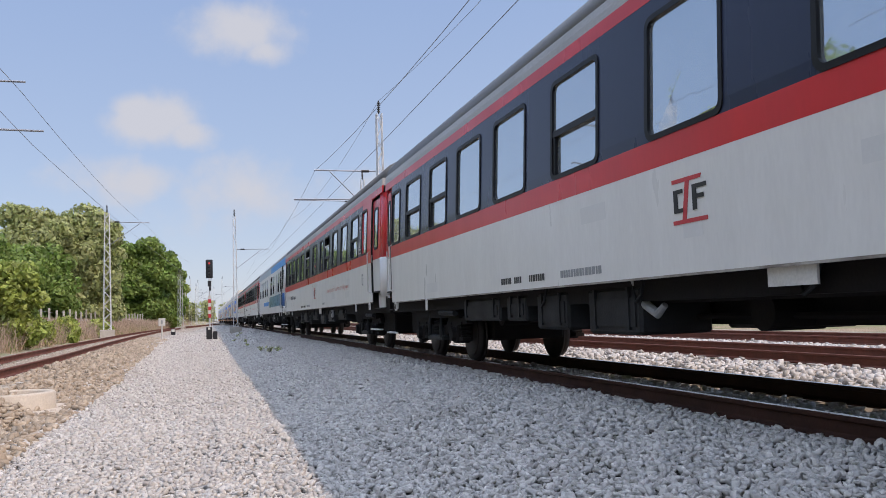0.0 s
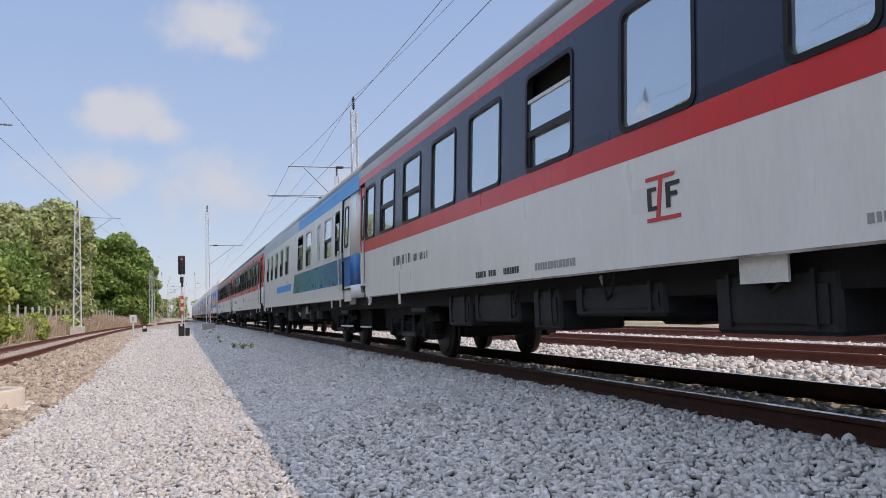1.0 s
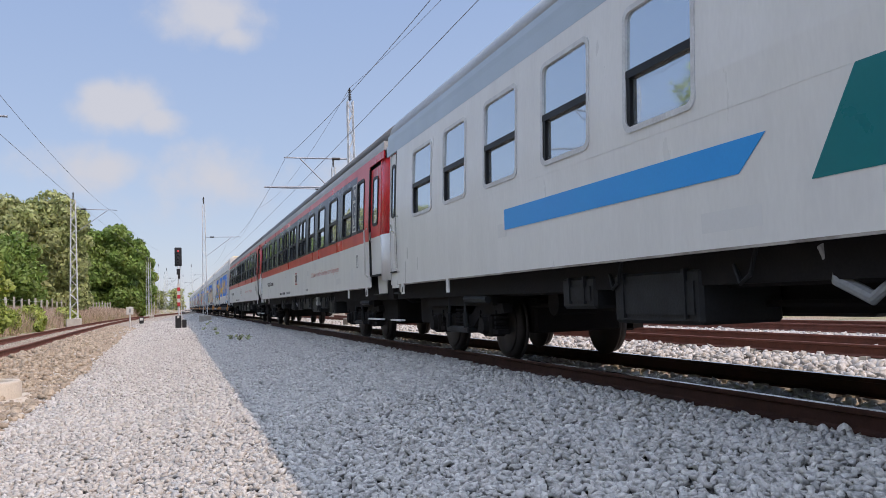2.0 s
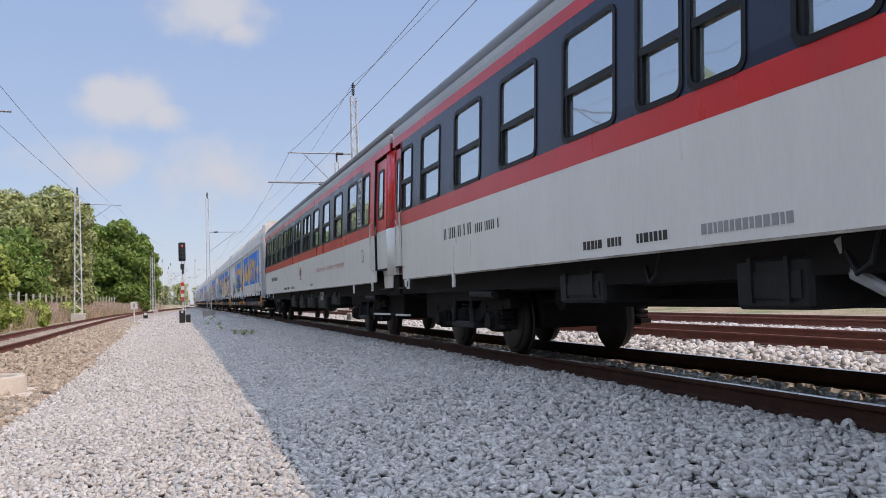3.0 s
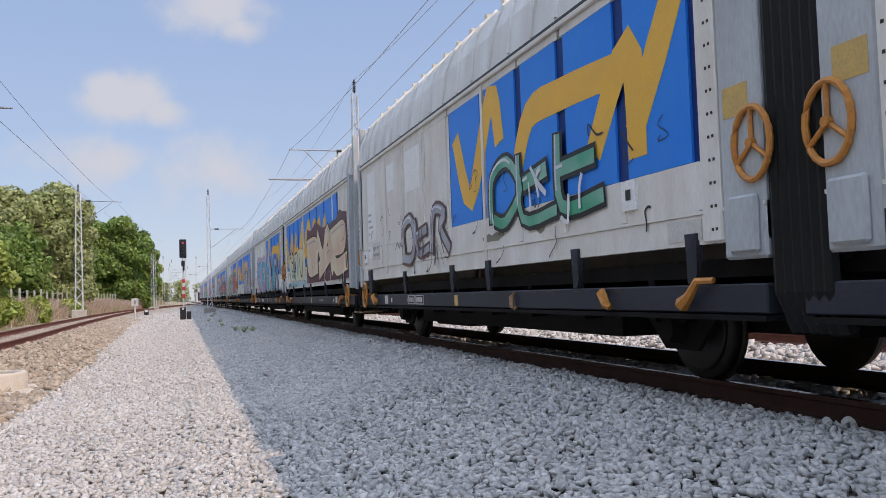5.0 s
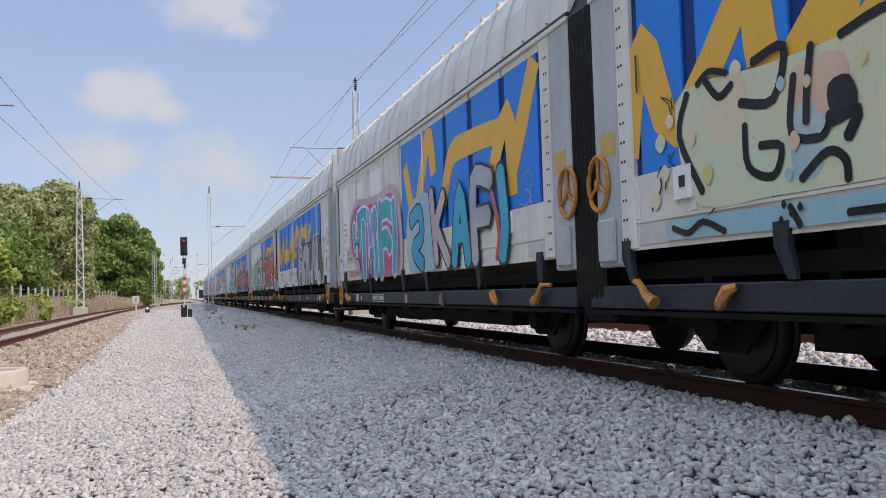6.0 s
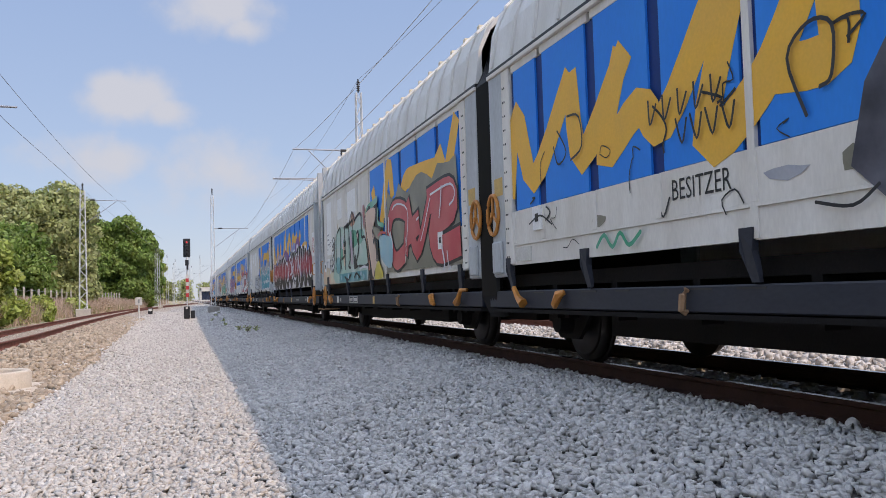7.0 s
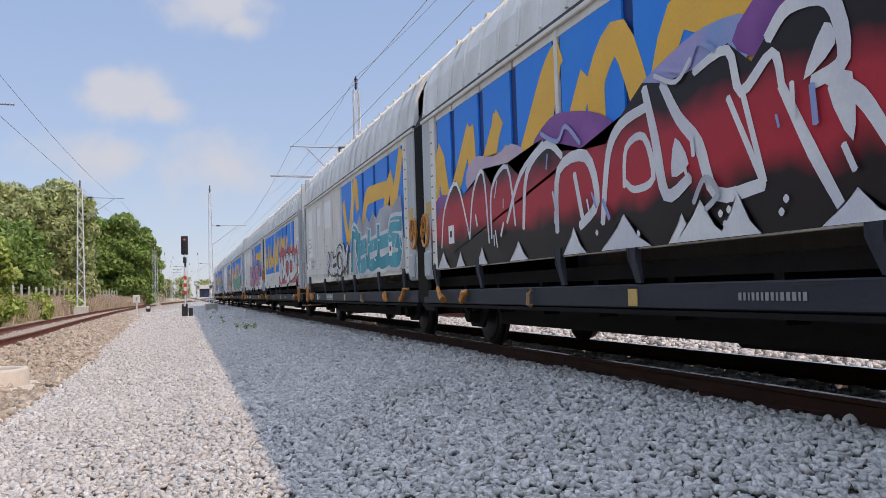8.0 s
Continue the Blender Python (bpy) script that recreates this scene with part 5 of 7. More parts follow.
def art_script(w):
    """Silver letters over the script near the front, black scrawls along the wall."""
    fill, line, letter, drips = sprayer(w)
    fill("black_soft", (7.0, 2.3), (5.6, 2.45), (4.2, 2.35), (3.0, 2.5), (2.2, 2.35), (2.1, 1.13), (7.0, 1.13), label="silver and grey letters with white rims on black")
    for k, st in enumerate(([(6.7, 1.3), (6.6, 2.2), (6.1, 2.2)], [(6.6, 1.75), (6.2, 1.7)], [(5.9, 1.35), (5.5, 1.3), (5.8, 1.75), (5.3, 2.15)], [(5.0, 1.3), (4.9, 2.2)], [(4.6, 2.1), (4.4, 1.3), (4.0, 1.35)], [(3.8, 1.3), (3.4, 2.3), (3.1, 1.4)], [(2.8, 2.3), (2.7, 1.3), (2.35, 1.3)])):
        letter("silver", "white", 0.26, st, edge=0.10)
    drips("white", 2.3, 6.8, 1.5, 2.3, 8, 5)
    line("ink", 0.028, (7.75, 1.85), (7.9, 2.25), (7.7, 2.42), (7.5, 2.35), (7.52, 2.05), (7.62, 2.0))
    line("ink", 0.024, (11.15, 2.55), (10.9, 2.5), (10.85, 2.2), (11.1, 2.1))
    line("ink", 0.022, (11.4, 2.45), (11.2, 2.2), (11.4, 2.1), (11.5, 2.3))
    for q in range(5):
        line("ink", 0.024, (9.6 - q * 0.22, 2.35), (9.58 - q * 0.22, 2.15), (9.48 - q * 0.22, 2.3))
    for q in range(4):
        line("ink", 0.024, (9.2 - q * 0.2, 2.12), (9.12 - q * 0.2, 1.92), (9.05 - q * 0.2, 2.1))
    line("green", 0.04, (10.6, 1.2), (10.45, 1.3), (10.3, 1.18), (10.15, 1.3), (10.0, 1.18), (9.8, 1.28))
    line("ink", 0.02, (12.2, 1.55), (11.9, 1.62), (11.6, 1.5))
    line("ink", 0.022, (7.7, 1.3), (7.4, 1.25), (7.2, 1.35))


def art_mint(w):
    """Pale green letters in black contour and one big cream letter with a green rim."""
    fill, line, letter, drips = sprayer(w)
    fill("cream", (13.1, 1.5), (12.6, 1.6), (11.0, 1.3), (10.9, 1.13), (13.0, 1.13), label="pale green letters and one tall cream letter in black contour")
    fill("mint", (11.0, 2.35), (10.3, 2.5), (9.4, 2.4), (8.7, 2.55), (7.6, 2.5), (7.2, 2.0), (7.0, 1.5), (7.1, 1.13), (11.2, 1.13), (11.2, 1.7))
    fill("green", (10.35, 2.2), (9.8, 2.1), (9.7, 1.75), (10.3, 1.7))
    fill("green", (9.0, 2.3), (8.3, 2.25), (8.1, 2.0), (8.9, 1.9))
    fill("green", (8.0, 2.25), (7.5, 2.2), (7.6, 2.0), (8.0, 1.95))
    fill("teal_wash", (10.6, 1.34), (9.0, 1.34), (7.2, 1.34), (7.2, 1.13), (10.6, 1.13), round_off=False)
    fill("peach", (9.0, 2.45), (8.75, 2.75), (8.4, 2.5), (8.7, 2.4))
    fill("cream", (10.0, 2.0), (9.8, 2.05), (9.75, 1.6), (9.95, 1.55))
    fill("peach", (7.35, 2.5), (7.1, 2.6), (6.85, 1.6), (6.6, 1.14), (7.0, 1.14), (7.2, 1.8))
    fill("red_wash", (7.55, 2.72), (7.35, 2.7), (7.38, 2.25), (7.5, 2.3))
    letter("white", "black", 0.09, ((11.55, 2.15), (11.3, 2.25), (11.35, 1.95), (11.6, 1.9), (11.3, 1.65), (11.6, 1.5)), edge=0.08)
    line("white", 0.06, (12.7, 1.4), (12.45, 1.75), (12.3, 1.4))
    line("white", 0.06, (12.1, 1.7), (11.9, 1.4), (11.75, 1.7))
    for st in (((10.95, 2.35), (10.98, 1.5), (10.8, 1.4)), ((10.75, 2.4), (10.35, 2.5)), ((10.3, 2.45), (10.35, 1.7), (10.2, 1.45)), ((10.2, 1.7), (9.8, 1.75)), ((9.75, 2.4), (9.7, 1.45)), ((9.75, 2.45), (9.3, 2.5)), ((9.2, 2.4), (9.05, 1.7), (9.3, 1.5), (9.05, 1.45)), ((9.2, 2.45), (8.7, 2.55)), ((8.7, 2.55), (8.6, 1.5)), ((8.5, 2.5), (7.75, 2.6), (7.7, 2.1), (7.35, 2.05), (7.1, 1.75), (7.1, 1.45), (8.0, 1.45)), ((8.45, 1.5), (8.1, 1.75), (8.0, 2.0)), ((9.0, 1.9), (8.8, 1.95), (8.85, 1.6)), ((8.2, 2.0), (8.0, 2.15), (8.05, 1.95)), ((9.8, 1.25), (9.4, 1.18), (9.0, 1.3)), ((7.2, 1.9), (7.0, 1.4), (7.05, 1.15))):
        line("black", 0.06, *st)
    line("white", 0.05, (7.95, 1.38), (7.5, 1.42), (7.1, 1.38))
    fill("white", (10.15, 2.2), (10.0, 2.25), (9.95, 2.0), (10.1, 1.95))
    fill("black", (9.85, 2.1), (9.6, 2.12), (9.62, 2.0), (9.83, 1.98), round_off=False)
    fill("black", (9.88, 1.9), (9.6, 1.9), (9.62, 1.8), (9.85, 1.8), round_off=False)
    fill("black", (8.45, 1.75), (8.25, 1.5), (8.0, 1.46), (8.3, 1.42), (8.6, 1.42))
    fill("black", (8.25, 2.2), (8.0, 2.25), (8.12, 2.0))
    fill("blush", (8.2, 2.16), (8.07, 2.18), (8.13, 2.06))
    fill("teal_wash", (10.9, 1.7), (10.45, 1.75), (10.4, 1.4), (10.85, 1.38))
    fill("mint", (9.4, 2.2), (9.25, 2.25), (9.2, 1.7), (9.35, 1.65))
    fill("haze_pink", (8.98, 2.2), (8.8, 2.25), (8.72, 1.6), (8.9, 1.55))
    for a, z in ((10.2, 1.24), (9.3, 1.26), (8.2, 1.22), (7.8, 1.28), (7.5, 1.2)):
        fill("cyan_wash", (a - 0.09, z), (a, z + 0.07), (a + 0.09, z), (a, z - 0.07))
    line("black", 0.05, (8.6, 1.2), (8.3, 1.3), (7.9, 1.18))
    line("black", 0.05, (9.05, 2.5), (8.7, 2.72), (8.45, 2.5))
    # tall cream letter
    line("green", 0.14, (7.2, 2.45), (6.95, 2.62), (6.5, 2.66), (6.05, 2.72))
    fill("black", (7.28, 2.48), (6.85, 2.66), (6.3, 2.62), (6.02, 2.68), (6.1, 2.1), (5.95, 1.5), (6.3, 1.25), (6.5, 1.12), (6.7, 1.14), (6.95, 1.7), round_off=False)
    fill("blush", (7.2, 2.42), (6.85, 2.58), (6.2, 2.55), (6.3, 2.25), (6.42, 2.2), (6.5, 1.95), (6.35, 2.05), (6.25, 1.75), (6.1, 1.5), (6.4, 1.28), (6.55, 1.16), (6.75, 1.5))
    fill("olive", (6.5, 2.2), (6.1, 2.15), (5.8, 2.1), (5.75, 1.9), (6.2, 1.95))
    line("black", 0.06, (6.5, 2.12), (6.4, 1.85), (6.3, 1.95), (6.15, 1.75), (6.2, 1.5))
    line("black", 0.07, (6.05, 2.4), (6.1, 2.2), (5.6, 2.1))
    line("green", 0.09, (5.95, 2.5), (5.98, 2.25), (5.5, 2.15))
    fill("yellow", (6.25, 1.38), (6.0, 1.48), (5.85, 1.4), (5.6, 1.15), (6.35, 1.13))
    fill("cyan_wash", (5.9, 1.9), (5.4, 1.95), (4.8, 1.8), (4.9, 1.3), (5.7, 1.5))
    line("red", 0.05, (6.0, 1.98), (5.7, 2.02), (5.3, 1.98))
    fill("black", (6.95, 1.3), (6.75, 1.34), (6.6, 1.14), (6.9, 1.14), round_off=False)
    graffiti(w, -1, lambda e: e, 0.9, 5.2, 1.2, 2.6, 3, "red", "black", "olive", 20, 0.36)


def art_black_red(w):
    """Black letters with a red band through them, white contours, purple cloud above."""
    fill, line, letter, drips = sprayer(w)
    fill("violet", (6.7, 2.45), (6.2, 2.62), (5.7, 2.7), (5.2, 2.62), (5.3, 2.3), (6.4, 2.2), label="black and red letters with white contours, purple cloud")
    fill("purple", (5.4, 2.5), (5.0, 2.78), (4.4, 2.85), (4.2, 2.5), (5.0, 2.3))
    fill("purple", (9.0, 2.35), (8.5, 2.58), (8.0, 2.55), (7.4, 2.4), (7.2, 2.2), (8.6, 2.1))
    fill("purple", (13.0, 1.9), (12.6, 2.2), (12.0, 2.1), (12.2, 1.4), (13.0, 1.3))
    fill("haze_pink", (11.3, 2.35), (10.9, 2.55), (10.2, 2.45), (9.6, 2.5), (9.3, 2.3), (11.0, 2.1))
    fill("black_red", (13.05, 1.75), (12.6, 1.95), (12.25, 2.1), (11.75, 2.35), (11.45, 2.1), (10.95, 2.2), (10.6, 2.35), (10.3, 2.1), (9.75, 2.3), (9.4, 2.1), (8.75, 2.4), (8.3, 2.2), (7.7, 2.12), (7.3, 2.1), (7.0, 2.3), (6.62, 2.5), (6.3, 2.42), (5.85, 2.42), (5.45, 2.5), (5.2, 2.3), (4.85, 2.58), (4.4, 2.52), (3.8, 2.4), (3.3, 2.45), (2.8, 2.45), (2.2, 2.25), (1.8, 2.4), (1.3, 2.0), (1.2, 1.13), (6.0, 1.12), (13.05, 1.12), round_off=False)
    for width, st in ((0.05, ((12.5, 1.45), (12.3, 2.0), (11.7, 2.3), (11.2, 1.5))), (0.05, ((11.2, 1.5), (11.0, 2.1), (10.6, 2.3), (10.45, 1.4))), (0.05, ((10.35, 1.45), (10.3, 2.05), (9.75, 2.25), (9.55, 1.55))), (0.06, ((9.8, 1.6), (9.35, 2.1), (8.7, 2.35))), (0.08, ((9.3, 1.5), (9.15, 2.1), (8.6, 2.32), (8.25, 2.15))), (0.10, ((8.4, 1.4), (8.32, 2.0), (7.7, 2.05), (7.5, 1.6), (7.85, 1.4))), (0.08, ((7.95, 1.9), (7.8, 1.42))), (0.09, ((7.4, 1.4), (7.25, 2.0), (7.0, 2.22), (6.6, 2.28))), (0.06, ((6.98, 1.68), (6.92, 2.0), (6.62, 2.04), (6.5, 1.68), (6.8, 1.62), (6.95, 1.7))), (0.10, ((6.58, 2.42), (6.45, 2.0), (6.32, 1.52), (6.0, 1.6))), (0.10, ((6.3, 2.4), (6.1, 2.1), (5.85, 1.85), (5.65, 1.45), (5.15, 1.45))), (0.06, ((5.46, 2.1), (5.15, 1.5))), (0.06, ((5.3, 2.1), (5.12, 1.48))), (0.07, ((5.85, 2.4), (5.45, 2.45), (5.32, 2.12), (4.98, 2.3), (4.9, 2.05))), (0.08, ((4.9, 2.05), (4.66, 1.6), (4.45, 1.25))), (0.10, ((5.0, 2.42), (4.8, 2.55), (4.45, 2.48), (4.36, 2.1), (4.6, 2.02))), (0.09, ((4.5, 2.02), (4.25, 1.85), (4.05, 1.55))), (0.09, ((4.0, 1.3), (3.8, 2.3), (3.4, 2.4), (3.3, 1.5))), (0.09, ((3.1, 1.3), (2.9, 2.4), (2.3, 2.2), (2.6, 1.8), (2.2, 1.4))), (0.09, ((1.9, 2.3), (1.8, 1.5), (1.4, 1.5)))):
        line("white", width * 1.25, *st, taper=0.25)
    fill("white", (6.15, 1.95), (6.22, 1.65), (5.98, 1.72))
    fill("white", (4.7, 2.05), (4.5, 2.35), (4.42, 2.2))
    fill("white", (4.5, 1.95), (4.3, 2.0), (4.32, 1.6))
    for a, wd, h in ((12.4, 0.3, 0.24), (11.6, 0.2, 0.2), (10.7, 0.2, 0.22), (9.45, 0.28, 0.22), (8.0, 0.26, 0.26), (7.0, 0.44, 0.30), (6.1, 0.2, 0.22), (5.85, 0.34, 0.3), (5.4, 0.24, 0.3), (4.3, 0.3, 0.2), (3.2, 0.3, 0.2), (2.2, 0.3, 0.22)):
        fill("white", (a + wd, 1.125), (a + wd * 0.3, 1.13 + h * 0.6), (a, 1.13 + h), (a - wd * 0.5, 1.13 + h * 0.3), (a - wd, 1.125), round_off=False)
    line("violet", 0.05, (6.2, 2.52), (5.95, 2.44), (5.8, 2.6), (5.6, 2.5))
    line("violet", 0.05, (8.7, 2.45), (8.3, 2.3), (8.1, 2.42), (7.8, 2.2))
    line("white", 0.04, (6.4, 2.5), (6.1, 2.38), (5.9, 2.5))
    for a, z in ((5.6, 1.3), (5.55, 1.22), (5.5, 1.32), (4.95, 1.25), (4.9, 1.33), (6.75, 1.24), (7.5, 1.3)):
        fill("white", (a - 0.03, z), (a, z + 0.03), (a + 0.03, z), (a, z - 0.03))
    for k in range(26):   # small white and purple nicks that break the letters up
        q = random.Random(700 + k)
        a, z = q.uniform(1.8, 12.6), q.uniform(1.45, 2.3)
        line("white" if k % 3 else "violet", q.uniform(0.03, 0.08), (a, z), (a + q.uniform(-0.12, 0.12), z - q.uniform(0.06, 0.22)), taper=0.3)
    line("silver", 0.05, (5.9, 1.42), (5.75, 1.58), (5.6, 1.45), (5.75, 1.35))


for name, colour, other in (("ink", (0.02, 0.02, 0.022), (0.05, 0.05, 0.055)), ("brown_wash", (0.16, 0.12, 0.10), (0.10, 0.15, 0.32)), ("cyan_wash", (0.28, 0.50, 0.60), (0.46, 0.56, 0.58)), ("haze_pink", (0.50, 0.36, 0.48), (0.58, 0.48, 0.52)), ("violet", (0.22, 0.34, 0.62), (0.36, 0.34, 0.60)), ("cyan_flat", (0.02, 0.36, 0.56), (0.06, 0.44, 0.66)), ("black_soft", (0.05, 0.05, 0.065), (0.16, 0.16, 0.2)), ("teal_wash", (0.10, 0.34, 0.38), (0.24, 0.44, 0.46)), ("peach", (0.60, 0.36, 0.22), (0.55, 0.22, 0.18)), ("blush", (0.74, 0.56, 0.45), (0.68, 0.50, 0.42)), ("yellow_pale", (0.66, 0.60, 0.24), (0.72, 0.66, 0.38)), ("red_wash", (0.36, 0.08, 0.10), (0.5, 0.3, 0.3))):
    P[name] = paint("graffiti " + name.replace("_", " "), colour, other)

PAINTED = {0: art_scribbled, 2: art_pastel, 3: art_cyan, 4: art_script, 5: art_mint, 6: art_black_red}

SCRIPT = [[(12.8, 2.0), (12.55, 2.85), (12.1, 2.05), (11.15, 2.9)], [(11.1, 2.9), (10.9, 2.1), (10.05, 2.85)], [(10.1, 2.85), (10.45, 2.05), (9.8, 2.35), (9.4, 2.15), (8.6, 3.0), (8.3, 3.2)],
          [(8.35, 3.15), (8.85, 1.9), (8.2, 2.15), (7.7, 2.75)], [(8.0, 2.2), (7.5, 2.2), (7.45, 2.75), (7.0, 3.0), (6.6, 2.2)], [(6.55, 1.98), (6.1, 2.9), (5.5, 2.75), (4.95, 2.9)], [(5.0, 2.75), (5.25, 2.0)], [(4.05, 2.9), (4.65, 2.3), (4.5, 1.98)], [(3.5, 2.38), (3.0, 2.42), (2.55, 2.4)]]
SCRIPT_SHORT = [[(6.5, 2.9), (5.95, 2.05), (5.1, 3.25), (4.85, 2.7)], [(4.3, 2.2), (3.9, 2.75), (3.1, 2.8), (1.9, 2.75)], [(2.35, 2.15), (1.7, 2.9), (1.6, 2.0)], [(0.9, 3.25), (1.6, 2.2)]]


def handwheel(parent, side, s, z):
    bm = B()
    x = side * (HW + 0.03)
    tube(bm, [(x, s + 0.19 * math.cos(a), z + 0.25 * math.sin(a)) for a in np.linspace(0, 2 * math.pi, 21)[:-1]], 0.024, 8, True)
    for a in (90, 210, 330):
        tube(bm, [(x, s, z), (x, s + 0.19 * math.cos(radians(a)), z + 0.25 * math.sin(radians(a)))], 0.018, 6)
    tube(bm, [(side * (HW - 0.3), s, z), (x + side * 0.03, s, z)], 0.035, 8)
    part("handwheel", bm, M["orange_steel"], parent, "orange brake handwheel")


def wagon(k, flip, art, grey_len, label):
    """One half of a twin wagon. e runs from the half's outer end; flip turns it round."""
    w = thing("car_carrier_wagon", label, "freight wagon", "car-carrier wagons of the passing train")
    to_s = (lambda e: LU - e) if flip else (lambda e: e)
    rng = random.Random(100 + k)

    def bx(bm, x0, x1, e0, e1, z0, z1, bevel=0.0):
        a, b = sorted((to_s(e0), to_s(e1)))
        return box(bm, x0, x1, a, b, z0, z1, bevel)

    E0, E1 = 0.5, 13.76 if flip else 13.44
    posts = [0.62, 2.85 if flip else 2.15, 4.19, 5.54, 6.85, 8.32, 9.53, 10.67, 11.88, E1 - 0.72]
    for side in (-1, 1):
        X = lambda d: side * (HW + d)
        part("side_sill", bx(B(), X(-0.02), X(-0.14), 0.3, LU - 0.05, 0.60, 0.81, 0.012), M["beam"], w, "blue-grey steel side sill")
        part("lower_flange", bx(B(), X(0.0), X(-0.25), 0.3, LU - 0.05, 0.55, 0.59), M["under"], w)
        slots = B()
        for e in np.arange(3.3, 12.5, 0.62):
            if rng.random() < 0.6:
                bx(slots, X(-0.016), X(-0.03), e, e + rng.uniform(0.15, 0.42), 0.775, 0.79)
        part("lashing_slots", slots, M["ink"], w)
        bars(w, side, to_s(5.5) if not flip else to_s(4.2), 0.675, 14, 0.03, 0.055, 0.022, M["mark_grey"], "number_bars", k, -0.012)
        part("plate", bx(B(), X(-0.01), X(-0.03), 2.55, 2.78, 0.63, 0.79), M["sticker"], w)
        part("plate", bx(B(), X(-0.01), X(-0.03), 3.05, 3.11, 0.66, 0.74), M["sticker"], w)
        part("plate", bx(B(), X(-0.01), X(-0.03), 6.9, 7.05, 0.62, 0.77), M["plate_yellow"], w, "worn yellow plate")
        part("tie_hook", tube(B(), [(X(-0.01), to_s(9.2), 0.78), (X(0.03), to_s(9.2), 0.74), (X(0.03), to_s(9.22), 0.62), (X(-0.01), to_s(9.22), 0.6)], 0.03, 6), M["timber"], w, "rusty tie-down hook")
        lip = B()
        bx(lip, X(-0.005), X(-0.05), E0, E1, 1.11, 1.335)
        part("lower_lip", lip, M["wagon_grey"], w, "grey lower edge of the sliding wall")
        part("belt_rail", bx(B(), X(0.009), X(-0.03), E0, E1, 1.337, 1.363), M["wagon_grey"], w)
        for a, b in zip(posts, posts[1:]):
            blue = a >= grey_len - 0.1 and b < 13.3
            part("panel", bx(B(), X(0.0), X(-0.04), a + 0.03, b - 0.03, 1.365, 1.74), M["wagon_grey"], w)
            part("panel", bx(B(), X(0.0), X(-0.04), a + 0.10, b - 0.10, 1.745, 3.38), M["blue"] if blue else M["wagon_grey"], w, "bright blue wall panel" if blue else "weathered grey wall panel")
            # narrow folds in a darker blue, with the shade of the creases in the colour
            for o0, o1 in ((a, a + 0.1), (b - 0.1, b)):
                part("fold", bx(B(), X(-0.022), X(-0.04), o0, o1, 1.745, 3.38), M["blue_shaded"] if blue else M["wagon_grey"], w)
            part("panel", bx(B(), X(0.0), X(-0.04), a + 0.03, b - 0.03, 3.385, 3.47), M["wagon_grey"], w)
        for e in posts:
            r = bx(B(), X(0.012), X(-0.03), e - 0.045, e + 0.045, 1.365, 1.735, 0.008)
            if not grey_len <= e < 13.2:
                bx(r, X(0.007), X(-0.03), e - 0.03, e + 0.03, 1.74, 3.47)
            part("rib", r, M["wagon_grey"], w)
        part("centre_post", bx(B(), X(0.010), X(-0.03), 8.28, 8.36, 1.12, 3.47), M["wagon_grey"], w)
        part("door_post", bx(B(), X(0.013), X(-0.03), 2.80, 2.90, 1.2, 3.5, 0.008), M["wagon_grey"], w)
        part("end_post", bx(B(), X(0.035), X(-0.12), 0.47, 0.65, 0.98, 3.62, 0.012), M["galv_blue"], w, "blue-grey end post")
        part("end_plate", bx(B(), X(0.012), X(-0.10), E1 - 0.46, E1, 0.98, 3.56, 0.02), M["galv_blue"], w, "blue-grey inner end plate")
        part("rivet_strip", bx(B(), X(0.022), X(-0.04), E1 - 0.70, E1 - 0.465, 1.12, 3.47, 0.012), M["wagon_grey"], w, "pale grey bolted edge strip")
        bolts = B()
        for z in np.arange(1.2, 3.4, 0.17):
            for o in (0.52, 0.57):
                bx(bolts, X(0.026), X(0.02), E1 - o - 0.011, E1 - o + 0.011, z, z + 0.022)
        part("bolts", bolts, M["ink"], w)
        part("corner_box", bx(B(), X(0.05), X(0.0), E1 - 0.36, E1 - 0.05, 1.02, 1.42, 0.02), M["galv_blue"], w)
        part("plate", bx(B(), X(0.004), X(-0.02), E1 - 1.2, E1 - 0.74, 1.15, 1.31), M["sticker"], w)
        handwheel(w, side, to_s(E1 - 0.08), 1.76)
        part("lever", tube(B(), [(X(0.0), to_s(11.42), 0.78), (X(0.04), to_s(11.47), 0.76), (X(0.05), to_s(11.55), 0.66), (X(0.03), to_s(11.6), 0.63)], [0.03, 0.05, 0.045, 0.03], 6), M["orange_steel"], w, "orange locking lever")
        lv = B()
        tube(lv, [(X(0.0), to_s(E1 - 0.62), 0.84), (X(0.05), to_s(E1 - 0.76), 0.84), (X(0.05), to_s(E1 - 0.88), 0.72), (X(0.04), to_s(E1 - 0.99), 0.66)], [0.025, 0.03, 0.04, 0.06], 6)
        part("lever", lv, M["orange_steel"], w, "orange locking lever")
        part("eave", bx(B(), X(0.035), X(-0.03), E0, E1, 3.475, 3.53, 0.008), M["wagon_grey"], w)
        part("eave_gap", bx(B(), X(0.012), X(-0.05), E0, E1, 3.532, 3.575), M["ink"], w)
        hood = B()
        hp = [(X(0.0), 3.577), (X(-0.06), 4.05), (X(-0.18), 4.36), (X(-0.44), 4.60), (X(-0.5), 4.54), (X(-0.1), 3.577)]
        a, b = sorted((to_s(E0 - 0.1), to_s(E1)))
        sweep(hood, hp, a, b)
        hood.faces.ensure_lookup_table()
        # upper hood faces get the brighter cream, a painted sunlit edge
        for i in (2, 3):
            hood.faces[i].material_index = 1
